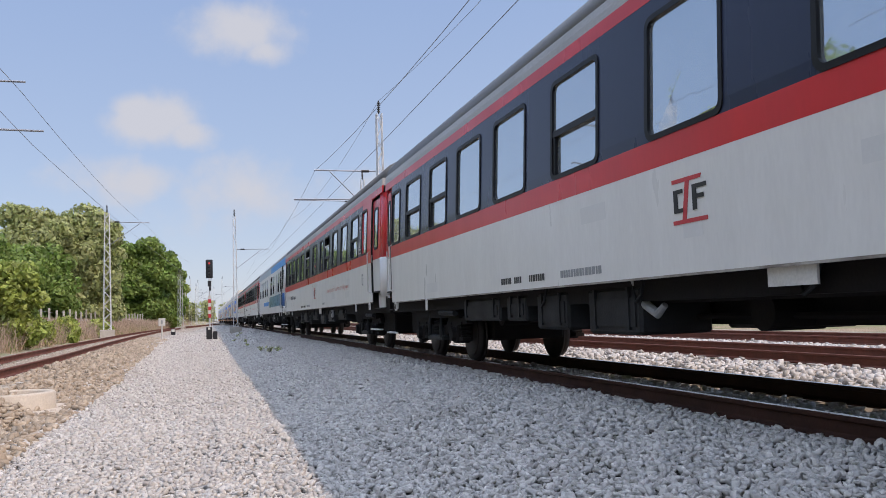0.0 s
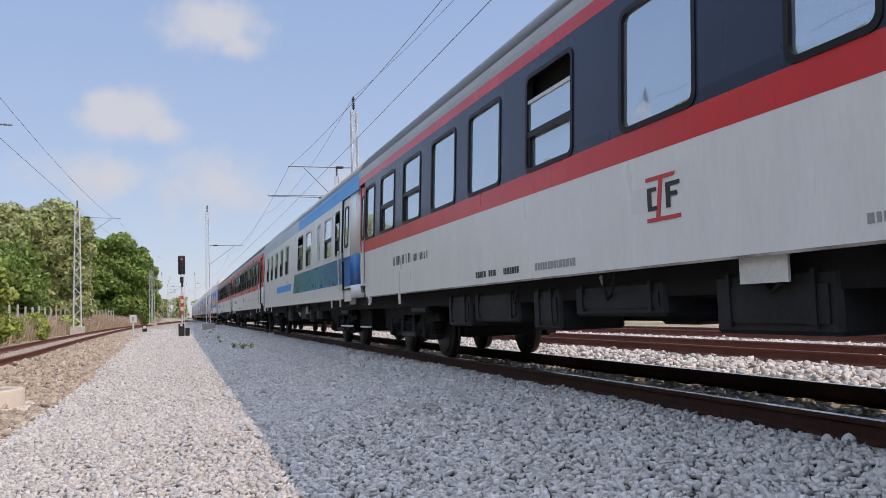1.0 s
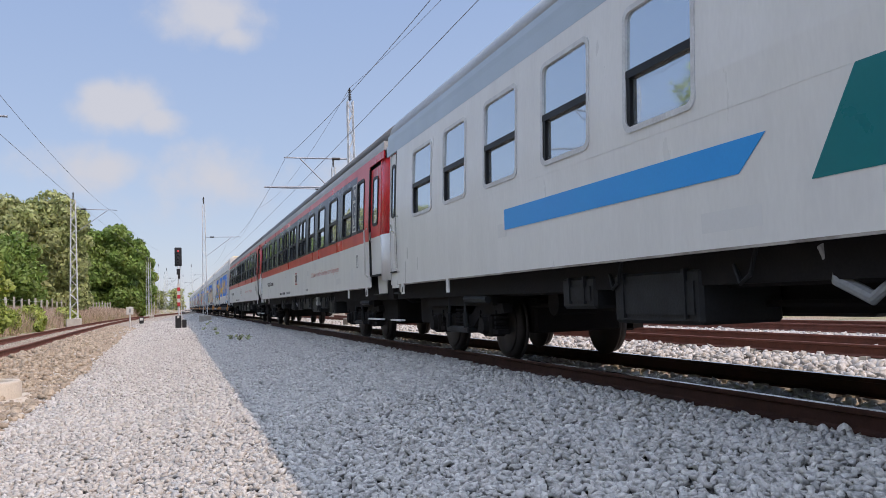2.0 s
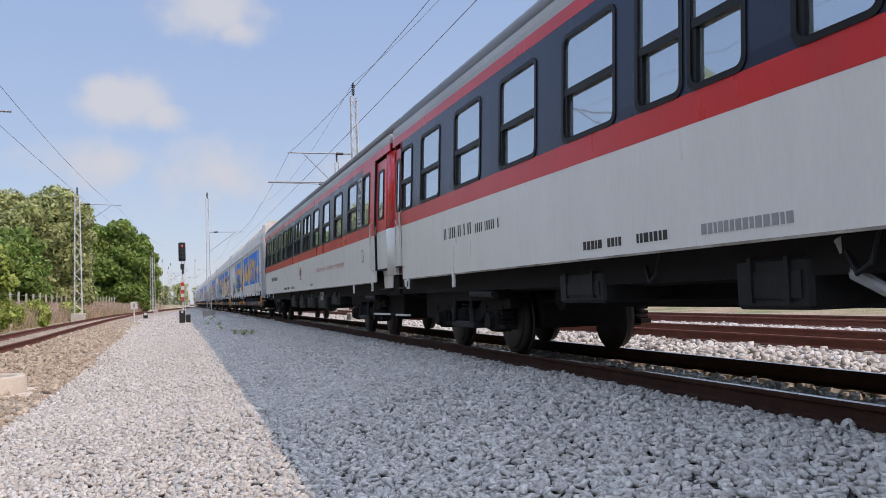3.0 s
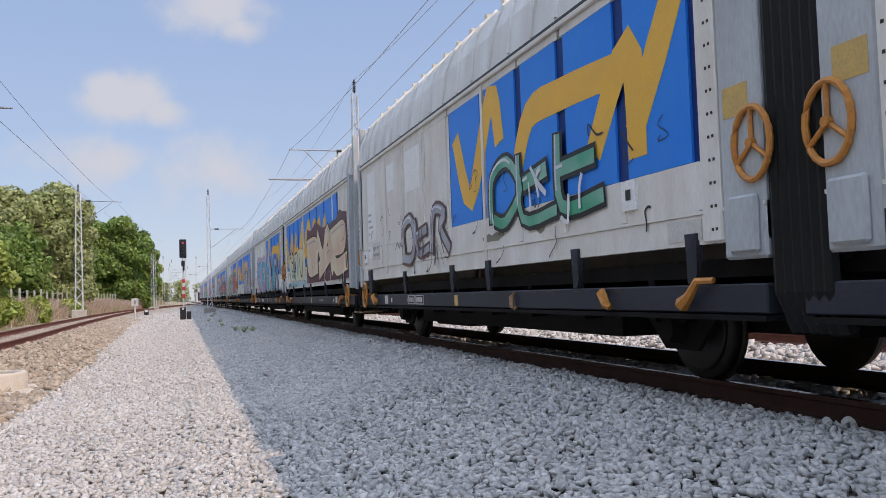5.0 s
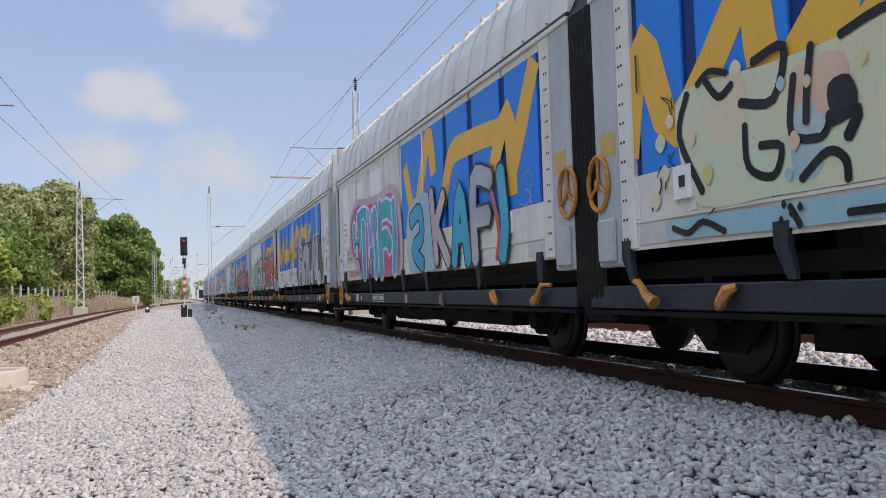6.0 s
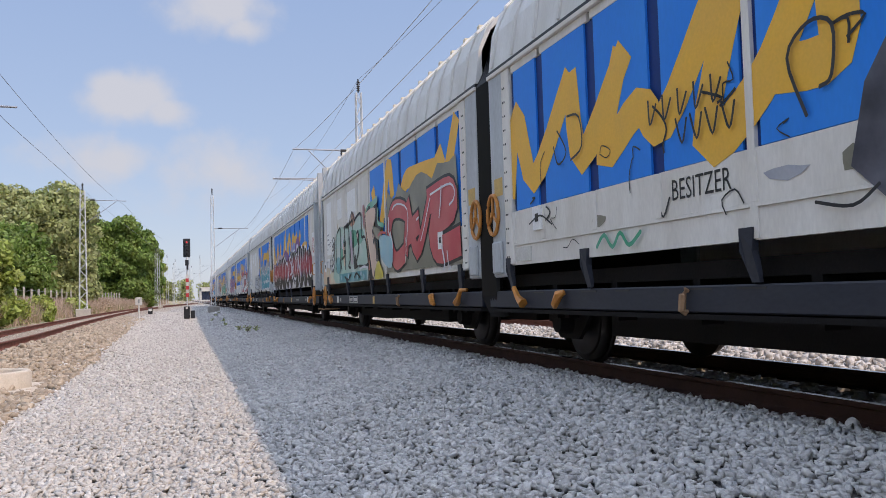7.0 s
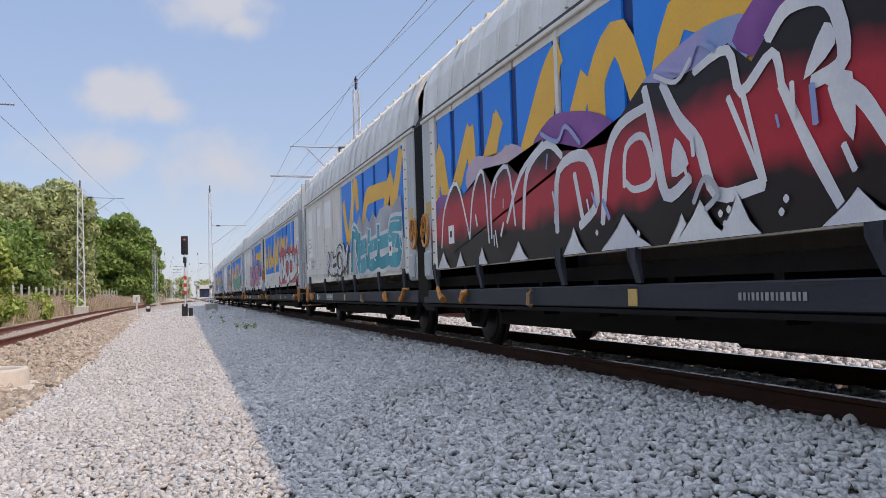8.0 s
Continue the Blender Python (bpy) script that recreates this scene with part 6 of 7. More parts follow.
        part("hood", hood, [M["hood"], M["hood_top_lit"]], w, "grey folding hood with raised ribs")
        for e in np.arange(E0 + 0.25, E1, 0.66):
            y = to_s(e)
            lean = 0.10 * (1 if rng.random() < 0.5 else -1)
            run = [(X(0.004), y, 3.60), (X(-0.052), y + lean * 0.5, 4.05), (X(-0.175), y + lean, 4.37), (X(-0.43), y + lean, 4.61)]
            part("hood_rib", tube(B(), run, 0.03, 5), M["hood"], w)
        # brackets under the wall
        for e in (1.42, 4.2, 6.9, 8.4, 10.9, 12.9):
            br = B()
            big = e < 2
            bw = 0.15 if big else 0.075
            shape = [(e - bw, 1.31 if big else 1.2), (e + bw, 1.31 if big else 1.2), (e + bw, 1.04), (e + bw * 0.4, 0.90), (e - bw * 0.2, 0.82), (e - bw * 1.3, 0.82), (e - bw * 1.2, 0.90), (e - bw * 0.8, 1.04)]
            va = [br.verts.new((X(0.028 if z > 0.95 else 0.0), to_s(q), z)) for q, z in shape]
            vb = [br.verts.new((X(-0.03), to_s(q), z)) for q, z in shape]
            for i in range(8):
                br.faces.new((va[i], va[(i + 1) % 8], vb[(i + 1) % 8], vb[i]))
            br.faces.new(va)
            br.faces.new(vb[::-1])
            part("bracket", br, M["beam"], w, "folded dark steel wall bracket")
        handwheel(w, side, to_s(0.91), 0.81)
        hk = B()
        tube(hk, [(X(0.03), to_s(1.68), 0.78), (X(0.05), to_s(1.82), 0.72), (X(0.05), to_s(1.96), 0.62), (X(0.04), to_s(2.04), 0.66), (X(0.03), to_s(1.98), 0.74)], [0.05, 0.045, 0.03, 0.035, 0.03], 6)
        part("lever", hk, M["orange_steel"], w, "orange locking lever")
        part("grab_rail", tube(B(), [(X(0.03), to_s(0.62), 1.78), (X(0.09), to_s(0.66), 1.76), (X(0.09), to_s(0.66), 1.46), (X(0.03), to_s(0.62), 1.44)], 0.015, 6), M["orange_steel"], w, "orange grab rail")
        # plates and a round sign on the grey end panel
        part("plate", bx(B(), X(0.004), X(-0.002), 1.7, 2.3, 1.5, 1.85), M["sticker"], w, "white notice plate")
        if flip:
            for e0, e1, z0, z1 in ((1.28, 1.98, 1.9, 3.3), (1.25, 1.62, 1.56, 1.8), (1.72, 2.1, 1.58, 1.78), (3.0, 3.55, 2.72, 3.22), (4.35, 5.3, 2.55, 3.25)):
                board = part("notice_board", bx(B(), X(0.0035), X(-0.002), e0, e1, z0, z1), M["notice"], w, "pale printed notice board")
                for q in range(int((z1 - z0) / 0.13)):
                    bars(board, side, max(to_s(e0), to_s(e1)) - 0.05, z1 - 0.1 - q * 0.13, max(2, int((e1 - e0) * (6 + q % 3))), 0.05, 0.045, 0.03, M["notice_ink"], "notice_bars", 40 + q, 0.0075)
            for e0, e1 in ((4.28, 4.72), (4.78, 5.25)):
                rim = B()
                for q in ((e0, e1, 0.63, 0.642), (e0, e1, 0.768, 0.78), (e0, e0 + 0.015, 0.642, 0.768), (e1 - 0.015, e1, 0.642, 0.768)):
                    bx(rim, X(-0.012), X(-0.02), *q)
                rim_part = part("marking_frame", rim, M["sticker"], w, "white painted frame")
                bars(rim_part, side, max(to_s(e0), to_s(e1)) - 0.05, 0.665, 5, 0.055, 0.08, 0.02, M["sticker"], "marking_bars", 60 + int(e0 * 10), -0.012)
        for e in (1.02, 12.0):
            hatch = part("hatch", bx(B(), X(0.0262), X(-0.002), e - 0.12, e + 0.12, 1.47, 1.73), M["notice"], w, "small white hatch with a dark eye")
            part("eye", bx(B(), X(0.031), X(0.0265), e - 0.04, e + 0.04, 1.56, 1.65, 0.0), M["ink"], hatch)
        part("end_patch", bx(B(), X(0.0145), X(0.0125), E1 - 0.40, E1 - 0.12, 1.98, 2.2), M["plate_yellow"], w, "faded yellow paint patch")
        if not flip:
            sg = B()
            cs = [(to_s(1.06) + 0.19 * math.cos(a), 2.36 + 0.24 * math.sin(a)) for a in np.linspace(0, 2 * math.pi, 25)[:-1]]
            ci = [(to_s(1.06) + 0.15 * math.cos(a), 2.36 + 0.195 * math.sin(a)) for a in np.linspace(0, 2 * math.pi, 25)[:-1]]
            va, vb = [sg.verts.new((X(0.007), s, z)) for s, z in cs], [sg.verts.new((X(0.007), s, z)) for s, z in ci]
            for i in range(24):
                sg.faces.new((va[i], va[(i + 1) % 24], vb[(i + 1) % 24], vb[i]))
            dg = B()
            dg.faces.new([dg.verts.new((X(0.0085), to_s(1.06) + a, 2.36 + c2)) for a, c2 in ((-0.12, 0.14), (-0.10, 0.17), (0.12, -0.14), (0.10, -0.17))])
            part("sign_bar", dg, M["mark_red"], w)
            part("sign_board", bx(B(), X(0.005), X(-0.002), 0.78, 1.34, 2.02, 2.74), M["notice"], w, "white board behind the round sign")
            part("sign_ring", sg, M["mark_red"], w, "red prohibition ring")
        part("notice_board", bx(B(), X(0.039), X(0.03), 0.49, 0.635, 2.1, 2.75), M["sticker"], w, "white data board on the end post")
        for q in range(5):
            bars(w, side, max(to_s(0.49), to_s(0.635)) - 0.015, 2.64 - q * 0.12, 3, 0.025, 0.04, 0.012, M["mark_grey"], "notice_bars", 20 + q, 0.043)
        bars(w, side, max(to_s(1.7), to_s(2.3)) - 0.03, 1.72, 6, 0.06, 0.05, 0.03, M["mark_grey"], "notice_bars", 9, 0.008)
        bars(w, side, max(to_s(1.7), to_s(2.3)) - 0.03, 1.58, 6, 0.06, 0.05, 0.03, M["mark_grey"], "notice_bars", 10, 0.008)
        # livery script
        for st in SCRIPT_SHORT if flip else SCRIPT:
            sb = B()
            ribbon(sb, soften(st, 4), 0.36, 0.0025, side, lambda e: e, 0.15)
            part("livery_stroke", sb, M["orange"], w, "broad orange painted brush stroke")
        tag = B()
        for q in range(30):
            e, z = rng.uniform(0.8, 12.8), rng.uniform(1.2, 2.3)
            pts = [(e, z)]
            for j in range(rng.randint(2, 5)):
                pts.append((pts[-1][0] + rng.uniform(-0.16, 0.16), min(3.3, max(1.15, pts[-1][1] + rng.uniform(-0.16, 0.16)))))
            ribbon(tag, soften(pts, 3), rng.choice((0.010, 0.014, 0.022)), 0.0095, side, to_s)
        part("scrawl", tag, M["ink"] if k % 3 else P["silver"], w, "thin dark scrawled marks")
        for q in range(4):
            e, z, sw, sh = rng.uniform(0.9, 12.6), rng.uniform(1.45, 1.65), rng.uniform(0.12, 0.4), rng.uniform(0.05, 0.1)
            pts = [(e + sw * math.cos(a) * rng.uniform(0.6, 1.2), z + sh * math.sin(a) * rng.uniform(0.6, 1.2)) for a in np.linspace(0, 2 * math.pi, 12)[:-1]]
            sm = B()
            sm.faces.new([sm.verts.new((X(0.0035), to_s(ee), max(1.37, zz))) for ee, zz in pts])
            part("paint_patch", sm, P[rng.choice(("silver", "white", "olive", "cream"))], w)
        for spec in art if side == -1 else ():
            if isinstance(spec, tuple):
                s0, s1, *rest = spec
                e0, e1 = sorted((to_s(s0), to_s(s1)))   # to_s is its own inverse
                graffiti(w, side, to_s, e0, e1, *rest)
    if k in PAINTED:
        PAINTED[k](w)
    if k == 4:
        lettering("BESITZER", 0.24, w, -1, 9.34, 1.49, M["ink"], "thin black handwritten word", "scrawled_word", 0.0, 0.78)
        lettering("CPUK", 0.25, w, -1, 1.84, 2.19, M["ink"], "black sprayed letters", "scrawled_word", 0.0, 0.52)
        lettering("15", 0.24, w, -1, 1.57, 1.98, M["ink"], "black sprayed figures", "scrawled_word", 0.0, 0.19)
    top = B()
    a, b = sorted((to_s(E0 - 0.1), to_s(E1)))
    sweep(top, [(-HW + 0.44, 4.60), (-0.5, 4.64), (0, 4.66), (0.5, 4.64), (HW - 0.44, 4.60), (HW - 0.5, 4.54), (-HW + 0.5, 4.54)], a, b)
    for e in np.arange(0.9, 13.4, 0.66):
        bx(top, -0.95, 0.95, e - 0.05, e + 0.05, 4.61, 4.69)
    part("roof", top, M["hood_top_lit"], w, "pale beige hood roof")
    # ends
    for e, outer in ((0.42, True), (E1 - 0.05, False)):
        outline = [(HW - 0.10, 0.95), (HW - 0.10, 4.02), (HW - 0.24, 4.32), (HW - 0.48, 4.55), (0.48 - HW, 4.55), (0.24 - HW, 4.32), (0.10 - HW, 4.02), (0.10 - HW, 0.95)]
        ya, yb = sorted((to_s(e - 0.03), to_s(e + 0.05)))
        en = sweep(B(), outline, ya, yb)
        part("end_wall", en, M["wagon_grey"] if outer else M["under"], w)
        if outer:
            fr = B()
            for x in (-HW + 0.06, HW - 0.2):
                bx(fr, x, x + 0.13, 0.28, 0.4, 0.95, 4.45, 0.01)
            for z in (1.55, 2.35, 3.2):
                bx(fr, -HW + 0.1, HW - 0.1, 0.26, 0.42, z, z + 0.09)
            part("end_frame", fr, M["galv_blue"], w, "blue-grey end frame")
            for x in (-0.85, 0.6):
                ld = B()
                for dx in (0, 0.3):
                    tube(ld, [(x + dx, to_s(0.2), 1.0), (x + dx, to_s(0.2), 3.3)], 0.016, 6)
                for z in np.arange(1.15, 3.2, 0.3):
                    tube(ld, [(x, to_s(0.2), z), (x + 0.3, to_s(0.2), z)], 0.013, 6)
                part("ladder", ld, M["beam"], w, "dark steel end ladder")
            for x, z in ((-1.2, 1.9), (-1.2, 2.9), (-0.5, 2.2)):
                part("end_handle", tube(B(), [(x, to_s(0.24), z), (x, to_s(0.14), z + 0.02), (x + 0.02, to_s(0.14), z + 0.5), (x + 0.02, to_s(0.24), z + 0.52)], 0.016, 6), M["orange_steel"], w, "orange end handle")
            part("headstock", bx(B(), -1.25, 1.25, 0.1, 0.32, 0.78, 1.12, 0.02), M["under"], w)
            for x in (-0.875, 0.875):
                bf = B()
                y0, y1, y2 = to_s(0.1), to_s(-0.26), to_s(-0.3)
                tube(bf, [(x, y0, 1.0), (x, y1, 1.0)], 0.09, 12)
                tube(bf, [(x, y1, 1.0), (x, y2, 1.0)], [0.24, 0.22], 16)
                part("buffer", bf, M["under"], w)
            stp = bx(B(), -HW + 0.0, -0.9, 0.05, 0.35, 0.42, 0.45)
            hang = bx(B(), -HW + 0.02, -HW + 0.05, 0.1, 0.14, 0.45, 0.8)
            bx(hang, -HW + 0.02, -HW + 0.05, 0.28, 0.32, 0.45, 0.8)
            part("step_hanger", hang, M["under"], w)
            part("foot_step", stp, M["timber"], w, "worn timber shunter step")
        elif not flip:
            bl = B()
            for q in range(6):
                y = to_s(E1 + 0.04 + q * 0.088)
                tube(bl, [(-1.20, y, 0.5), (-1.31, y, 0.75), (-1.31, y, 3.5), (-1.08, y, 4.18), (-0.6, y, 4.42), (0.6, y, 4.42), (1.08, y, 4.18), (1.31, y, 3.5), (1.31, y, 0.75), (1.20, y, 0.5)], 0.062, 8)
            part("bellows", bl, M["rubber"], w, "black rubber bellows between the halves")
    # underframe and running gear
    part("floor_pan", bx(B(), -1.2, 1.2, 0.35, LU - 0.1, 0.86, 1.0), M["under"], w)
    part("centre_sill", bx(B(), -0.55, 0.55, 0.35, LU - 0.1, 0.40, 0.86), M["under"], w)
    part("brake_gear", bx(bx(B(), -1.0, 1.0, 4.0, 11.1, 0.33, 0.86), -0.9, 0.9, 4.4, 6.2, 0.28, 0.5, 0.04), M["under"], w)
    for e in np.arange(1.2, 13, 1.35):
        part("cross_bearer", bx(B(), -1.2, 1.2, e - 0.05, e + 0.05, 0.5, 0.86), M["under"], w)
    for e in (3.0, 12.1):
        y = to_s(e)
        ax = part("wheelset", disc(B(), -0.95, 0.95, y, 0.45, 0.08, 12), M["under"], w, "dark steel wheelset")
        for side in (-1, 1):
            part("wheel", wheel_mesh(B(), side * 0.70, y, 0.45, side), M["wheel"], ax, "", True)
            g = B()
            pts = [(y - 0.62, 0.62), (y + 0.62, 0.62), (y + 0.24, 0.26), (y - 0.24, 0.26)]
            va, vb = [g.verts.new((side * 1.0, a, b)) for a, b in pts], [g.verts.new((side * 0.96, a, b)) for a, b in pts]
            for i in range(4):
                g.faces.new((va[i], va[(i + 1) % 4], vb[(i + 1) % 4], vb[i]))
            g.faces.new(va)
            g.faces.new(vb[::-1])
            part("axle_guard", g, M["under"], w)
            sp = B()
            for q in range(4):
                box(sp, side * 1.0, side * 1.12, y - 0.62 + 0.12 * q, y + 0.62 - 0.12 * q, 0.60 - 0.035 * q, 0.63 - 0.035 * q)
            disc(sp, side * 0.98, side * 1.15, y, 0.45, 0.15, 14, 0.12)
            part("leaf_spring", sp, M["under"], w)
    return w


M["notice"] = mat("faded notice white", (0.86, 0.86, 0.86), 0.5, second=(0.78, 0.77, 0.75), scale=5, amount=0.7, spec=0.3)
M["notice_ink"] = mat("faded notice print", (0.40, 0.40, 0.43), 0.6)
M["plate_yellow"] = mat("worn yellow plate", (0.62, 0.42, 0.12), 0.6, second=(0.46, 0.32, 0.14), scale=8, amount=0.8)
M["timber"] = mat("worn timber", (0.36, 0.22, 0.12), 0.8, second=(0.24, 0.15, 0.09), scale=6, bump=0.3)
M["galv_blue"] = mat("pale blue-grey paint", (0.50, 0.53, 0.56), 0.5, second=(0.34, 0.35, 0.36), scale=3, amount=0.7, stretch=(1, 1, 0.3))

# distance of each vehicle's front from the camera's cross line at the start, length, maker
COACHES = [
    (-6.4, 24.6, "red", WIN_FIRST, 1, "white couchette coach with red stripes and dark blue window band"),
    (18.35, 24.7, "red", WIN_SECOND, 2, "white couchette coach with a red stripe and large single windows"),
    (42.87, 22.35, "blue", WIN_BLUE, 3, "white coach with blue and green stripes and sky-blue cornice"),
    (65.35, 24.72, "red", WIN_PAIRS, 4, "white couchette coach with red stripes and paired split windows"),
    (90.12, 24.75, "red", WIN_PAIRS, 5, "grimy white couchette coach with red stripe and lettering"),
]
FRONTS = [115.55, 129.55, 143.45, 157.4, 171.3, 185.25, 199.3, 213.3, 227.35, 241.4, 255.45, 269.5, 283.55, 297.6]
ART = [
    [], [(2.2, 5.2, 1.5, 2.5, 3, "green", "black", None, 12, 0.13), (7.0, 9.6, 1.3, 2.2, 3, "silver", "brown", None, 13, 0.12)], [], [], [], [], [],
    [(0.9, 5.6, 1.2, 2.3, 5, "teal", "white", "silver", 24, 0.26), (6.0, 9.0, 1.2, 2.0, 4, "white", "black", None, 25, 0.16)],
    [(1.2, 6.8, 1.2, 2.4, 5, "white", "black", "red", 26, 0.3)],
    [(1.5, 8.2, 1.2, 2.6, 5, "pink", "purple", None, 27, 0.3)],
    [(3.0, 11.0, 1.2, 2.3, 7, "green", "black", "cream", 28, 0.3)],
    [(1.0, 7.0, 1.2, 2.5, 5, "silver", "red", None, 29, 0.3)],
    [(2.0, 9.5, 1.2, 2.3, 6, "cyan", "black", None, 30, 0.3)],
    [(1.0, 6.0, 1.2, 2.6, 4, "magenta", "white", None, 31, 0.3)],
]
TRAIN = []
for y0, length, style, wins, seed, text in COACHES:
    TRAIN.append((coach(style, length, wins, seed, text), y0))
for k, (y0, art) in enumerate(zip(FRONTS, ART)):
    flip = k % 2 == 1
    TRAIN.append((wagon(k, flip, art, 6.85 if flip else 2.15, "grey car-carrier wagon with blue panels, orange strokes and graffiti"), y0))


def motions():
    """The train rolls towards the camera at a nearly even speed."""
    late = {1.0: 0.2}
    for ob, y0 in TRAIN:
        walk(ob, [(t, pose(D, y0 - SPEED * t + late.get(t, 0.0), 0)) for t in (0, 0.5, 1.0, 1.5, 2, 3, 4, 5, 6, 7, 8)])

# ---- line-side things ----


def leaf_cloud(rng, centres, radii, count, size):
    """Many small leaf quads round a set of clump centres."""
    share = radii ** 2 / np.sum(radii ** 2)
    k = rng.choice(len(centres), count, p=share)
    d = rng.normal(size=(count, 3))
    d /= np.linalg.norm(d, axis=1)[:, None]
    r = radii[k] * rng.uniform(0.35, 1.12, count) ** 0.5
    c = centres[k] + d * r[:, None] * np.array([1, 1, 0.8])
    n = d + rng.normal(scale=0.6, size=(count, 3))
    n /= np.linalg.norm(n, axis=1)[:, None]
    u = np.cross(n, rng.normal(size=(count, 3)))
    u /= np.linalg.norm(u, axis=1)[:, None] + 1e-9
    v = np.cross(n, u)
    s = size * rng.uniform(0.5, 1.3, count)[:, None]
    q = np.stack([c - u * s, c + v * s * 0.55, c + u * s, c - v * s * 0.55], 1).reshape(-1, 3)
    return q


def quads_mesh(name, verts, material):
    n = len(verts) // 4
    me = bpy.data.meshes.new(name)
    me.vertices.add(len(verts))
    me.vertices.foreach_set("co", verts.ravel())
    me.loops.add(n * 4)
    me.loops.foreach_set("vertex_index", np.arange(n * 4, dtype=np.int32))
    me.polygons.add(n)
    me.polygons.foreach_set("loop_start", np.arange(0, n * 4, 4, dtype=np.int32))
    me.update(calc_edges=True)
    me.materials.append(material)
    return me


def tree(name, x, y, height, width, leaf, seed, leaves=9000, size=0.26, low=0.12, label="broadleaf tree in full green leaf on the grass bank"):
    rng = np.random.default_rng(seed)
    z0 = float(ground_z(x, y))
    t = thing(name, label, "tree" if height > 3.5 else "bush", at=(x, y, z0 - 0.1))
    bm = B()
    trunk_h = height * 0.45
    tube(bm, [(0, 0, 0), (0.1, 0.05, trunk_h * 0.5), (0.0, 0.1, trunk_h), (0.1, 0, height * 0.8)], [0.035 * height, 0.028 * height, 0.018 * height, 0.004 * height], 8)
    centres, radii = [], []
    for k in range(40 if height > 3.5 else 18):
        a, e = rng.uniform(0, 2 * math.pi), rng.uniform(low, 0.95)
        ring_w = width * 0.5 * math.sin(math.pi * min(0.97, 0.16 + 0.8 * (e - low) / (1 - low))) ** 0.6
        rr = ring_w * rng.uniform(0.3, 0.95)
        p = np.array([rr * math.cos(a), rr * math.sin(a), height * e * rng.uniform(0.93, 1.02)])
        centres.append(p)
        radii.append(rng.uniform(0.12, 0.22) * min(width, height))
        if k % 2 == 0:
            tube(bm, [(0, 0, trunk_h * rng.uniform(0.4, 0.9)), tuple(p * np.array([0.5, 0.5, 0.8])), tuple(p)], [0.011 * height, 0.007 * height, 0.002 * height], 5)
    for k in range(6):   # the dense heart of the crown
        e = low + (0.86 - low) * (k + 0.5) / 6
        centres.append(np.array([rng.uniform(-0.1, 0.1) * width, rng.uniform(-0.1, 0.1) * width, height * e]))
        radii.append(width * 0.36 * math.sin(math.pi * (0.2 + 0.62 * (k + 0.5) / 6)))
    part("trunk", bm, M["bark"], t)
    crown = new("crown", quads_mesh("crown", leaf_cloud(rng, np.array(centres), np.array(radii), leaves, size), M[leaf]))
    crown.parent = t
    return t


tree("tree", -16.8, 92, 12.6, 8.5, "leaf_pale", 1, 22400, 0.27)
tree("tree", -12.2, 95, 13.4, 8.0, "leaf_pale", 2, 22400, 0.27)
tree("tree", -21.5, 90, 10.5, 8.0, "leaf_pale", 3, 17600, 0.27)
tree("tree", -15.0, 84, 8.2, 7.5, "leaf", 7, 14400, 0.25, 0.05)
tree("tree", -9.4, 140, 14.6, 8.5, "leaf", 4, 24000, 0.33, 0.06)
tree("tree", -13.5, 138, 14.0, 8.0, "leaf", 5, 19200, 0.33, 0.06)
tree("tree", -6.2, 143, 12.2, 6.0, "leaf", 6, 17600, 0.33, 0.06)
tree("tree", -5.8, 168, 10.5, 5.0, "leaf_yellow", 8, 14400, 0.3, 0.03, "smaller yellow-green tree at the end of the row")
for k, (x, y, h, w, lf) in enumerate([(-8.9, 45, 4.3, 2.8, "leaf_yellow"), (-10.9, 50, 5.6, 4.2, "leaf"), (-9.4, 52, 1.6, 2.4, "leaf_yellow"), (-9.0, 60, 1.5, 2.6, "leaf_yellow"), (-8.8, 76, 1.4, 3.0, "leaf_yellow"), (-13.5, 58, 5.5, 5.0, "leaf_yellow"), (-16.5, 66, 6.0, 5.5, "leaf")]):
    tree("bush", x, y, h, w, lf, 20 + k, 6000, 0.17, 0.04, "dense green bush beside the fence")
# the row of trees goes on behind the camera, where the coach windows mirror it
for k, (x, y) in enumerate([(-19, 30), (-17, 14), (-20, 0), (-18, -12), (-21, -26), (-23, 44), (-27, 58), (-20, 22), (-18, 7)]):
    tree("tree", x, y, 13.0 + (k % 3), 9.0, ("leaf", "leaf_pale", "leaf_yellow")[k % 3], 40 + k, 6000, 0.3, 0.05)
for k in range(16):
    a = -0.02 + k * 0.016 + 0.006 * math.sin(k * 5)
    tree("tree", 700 * a - 6, 700 + 40 * math.sin(k * 3), 13 + 4 * math.sin(k * 7.1), 16, "leaf_pale", 60 + k, 900, 1.3, 0.03, "hazy distant tree on the horizon")


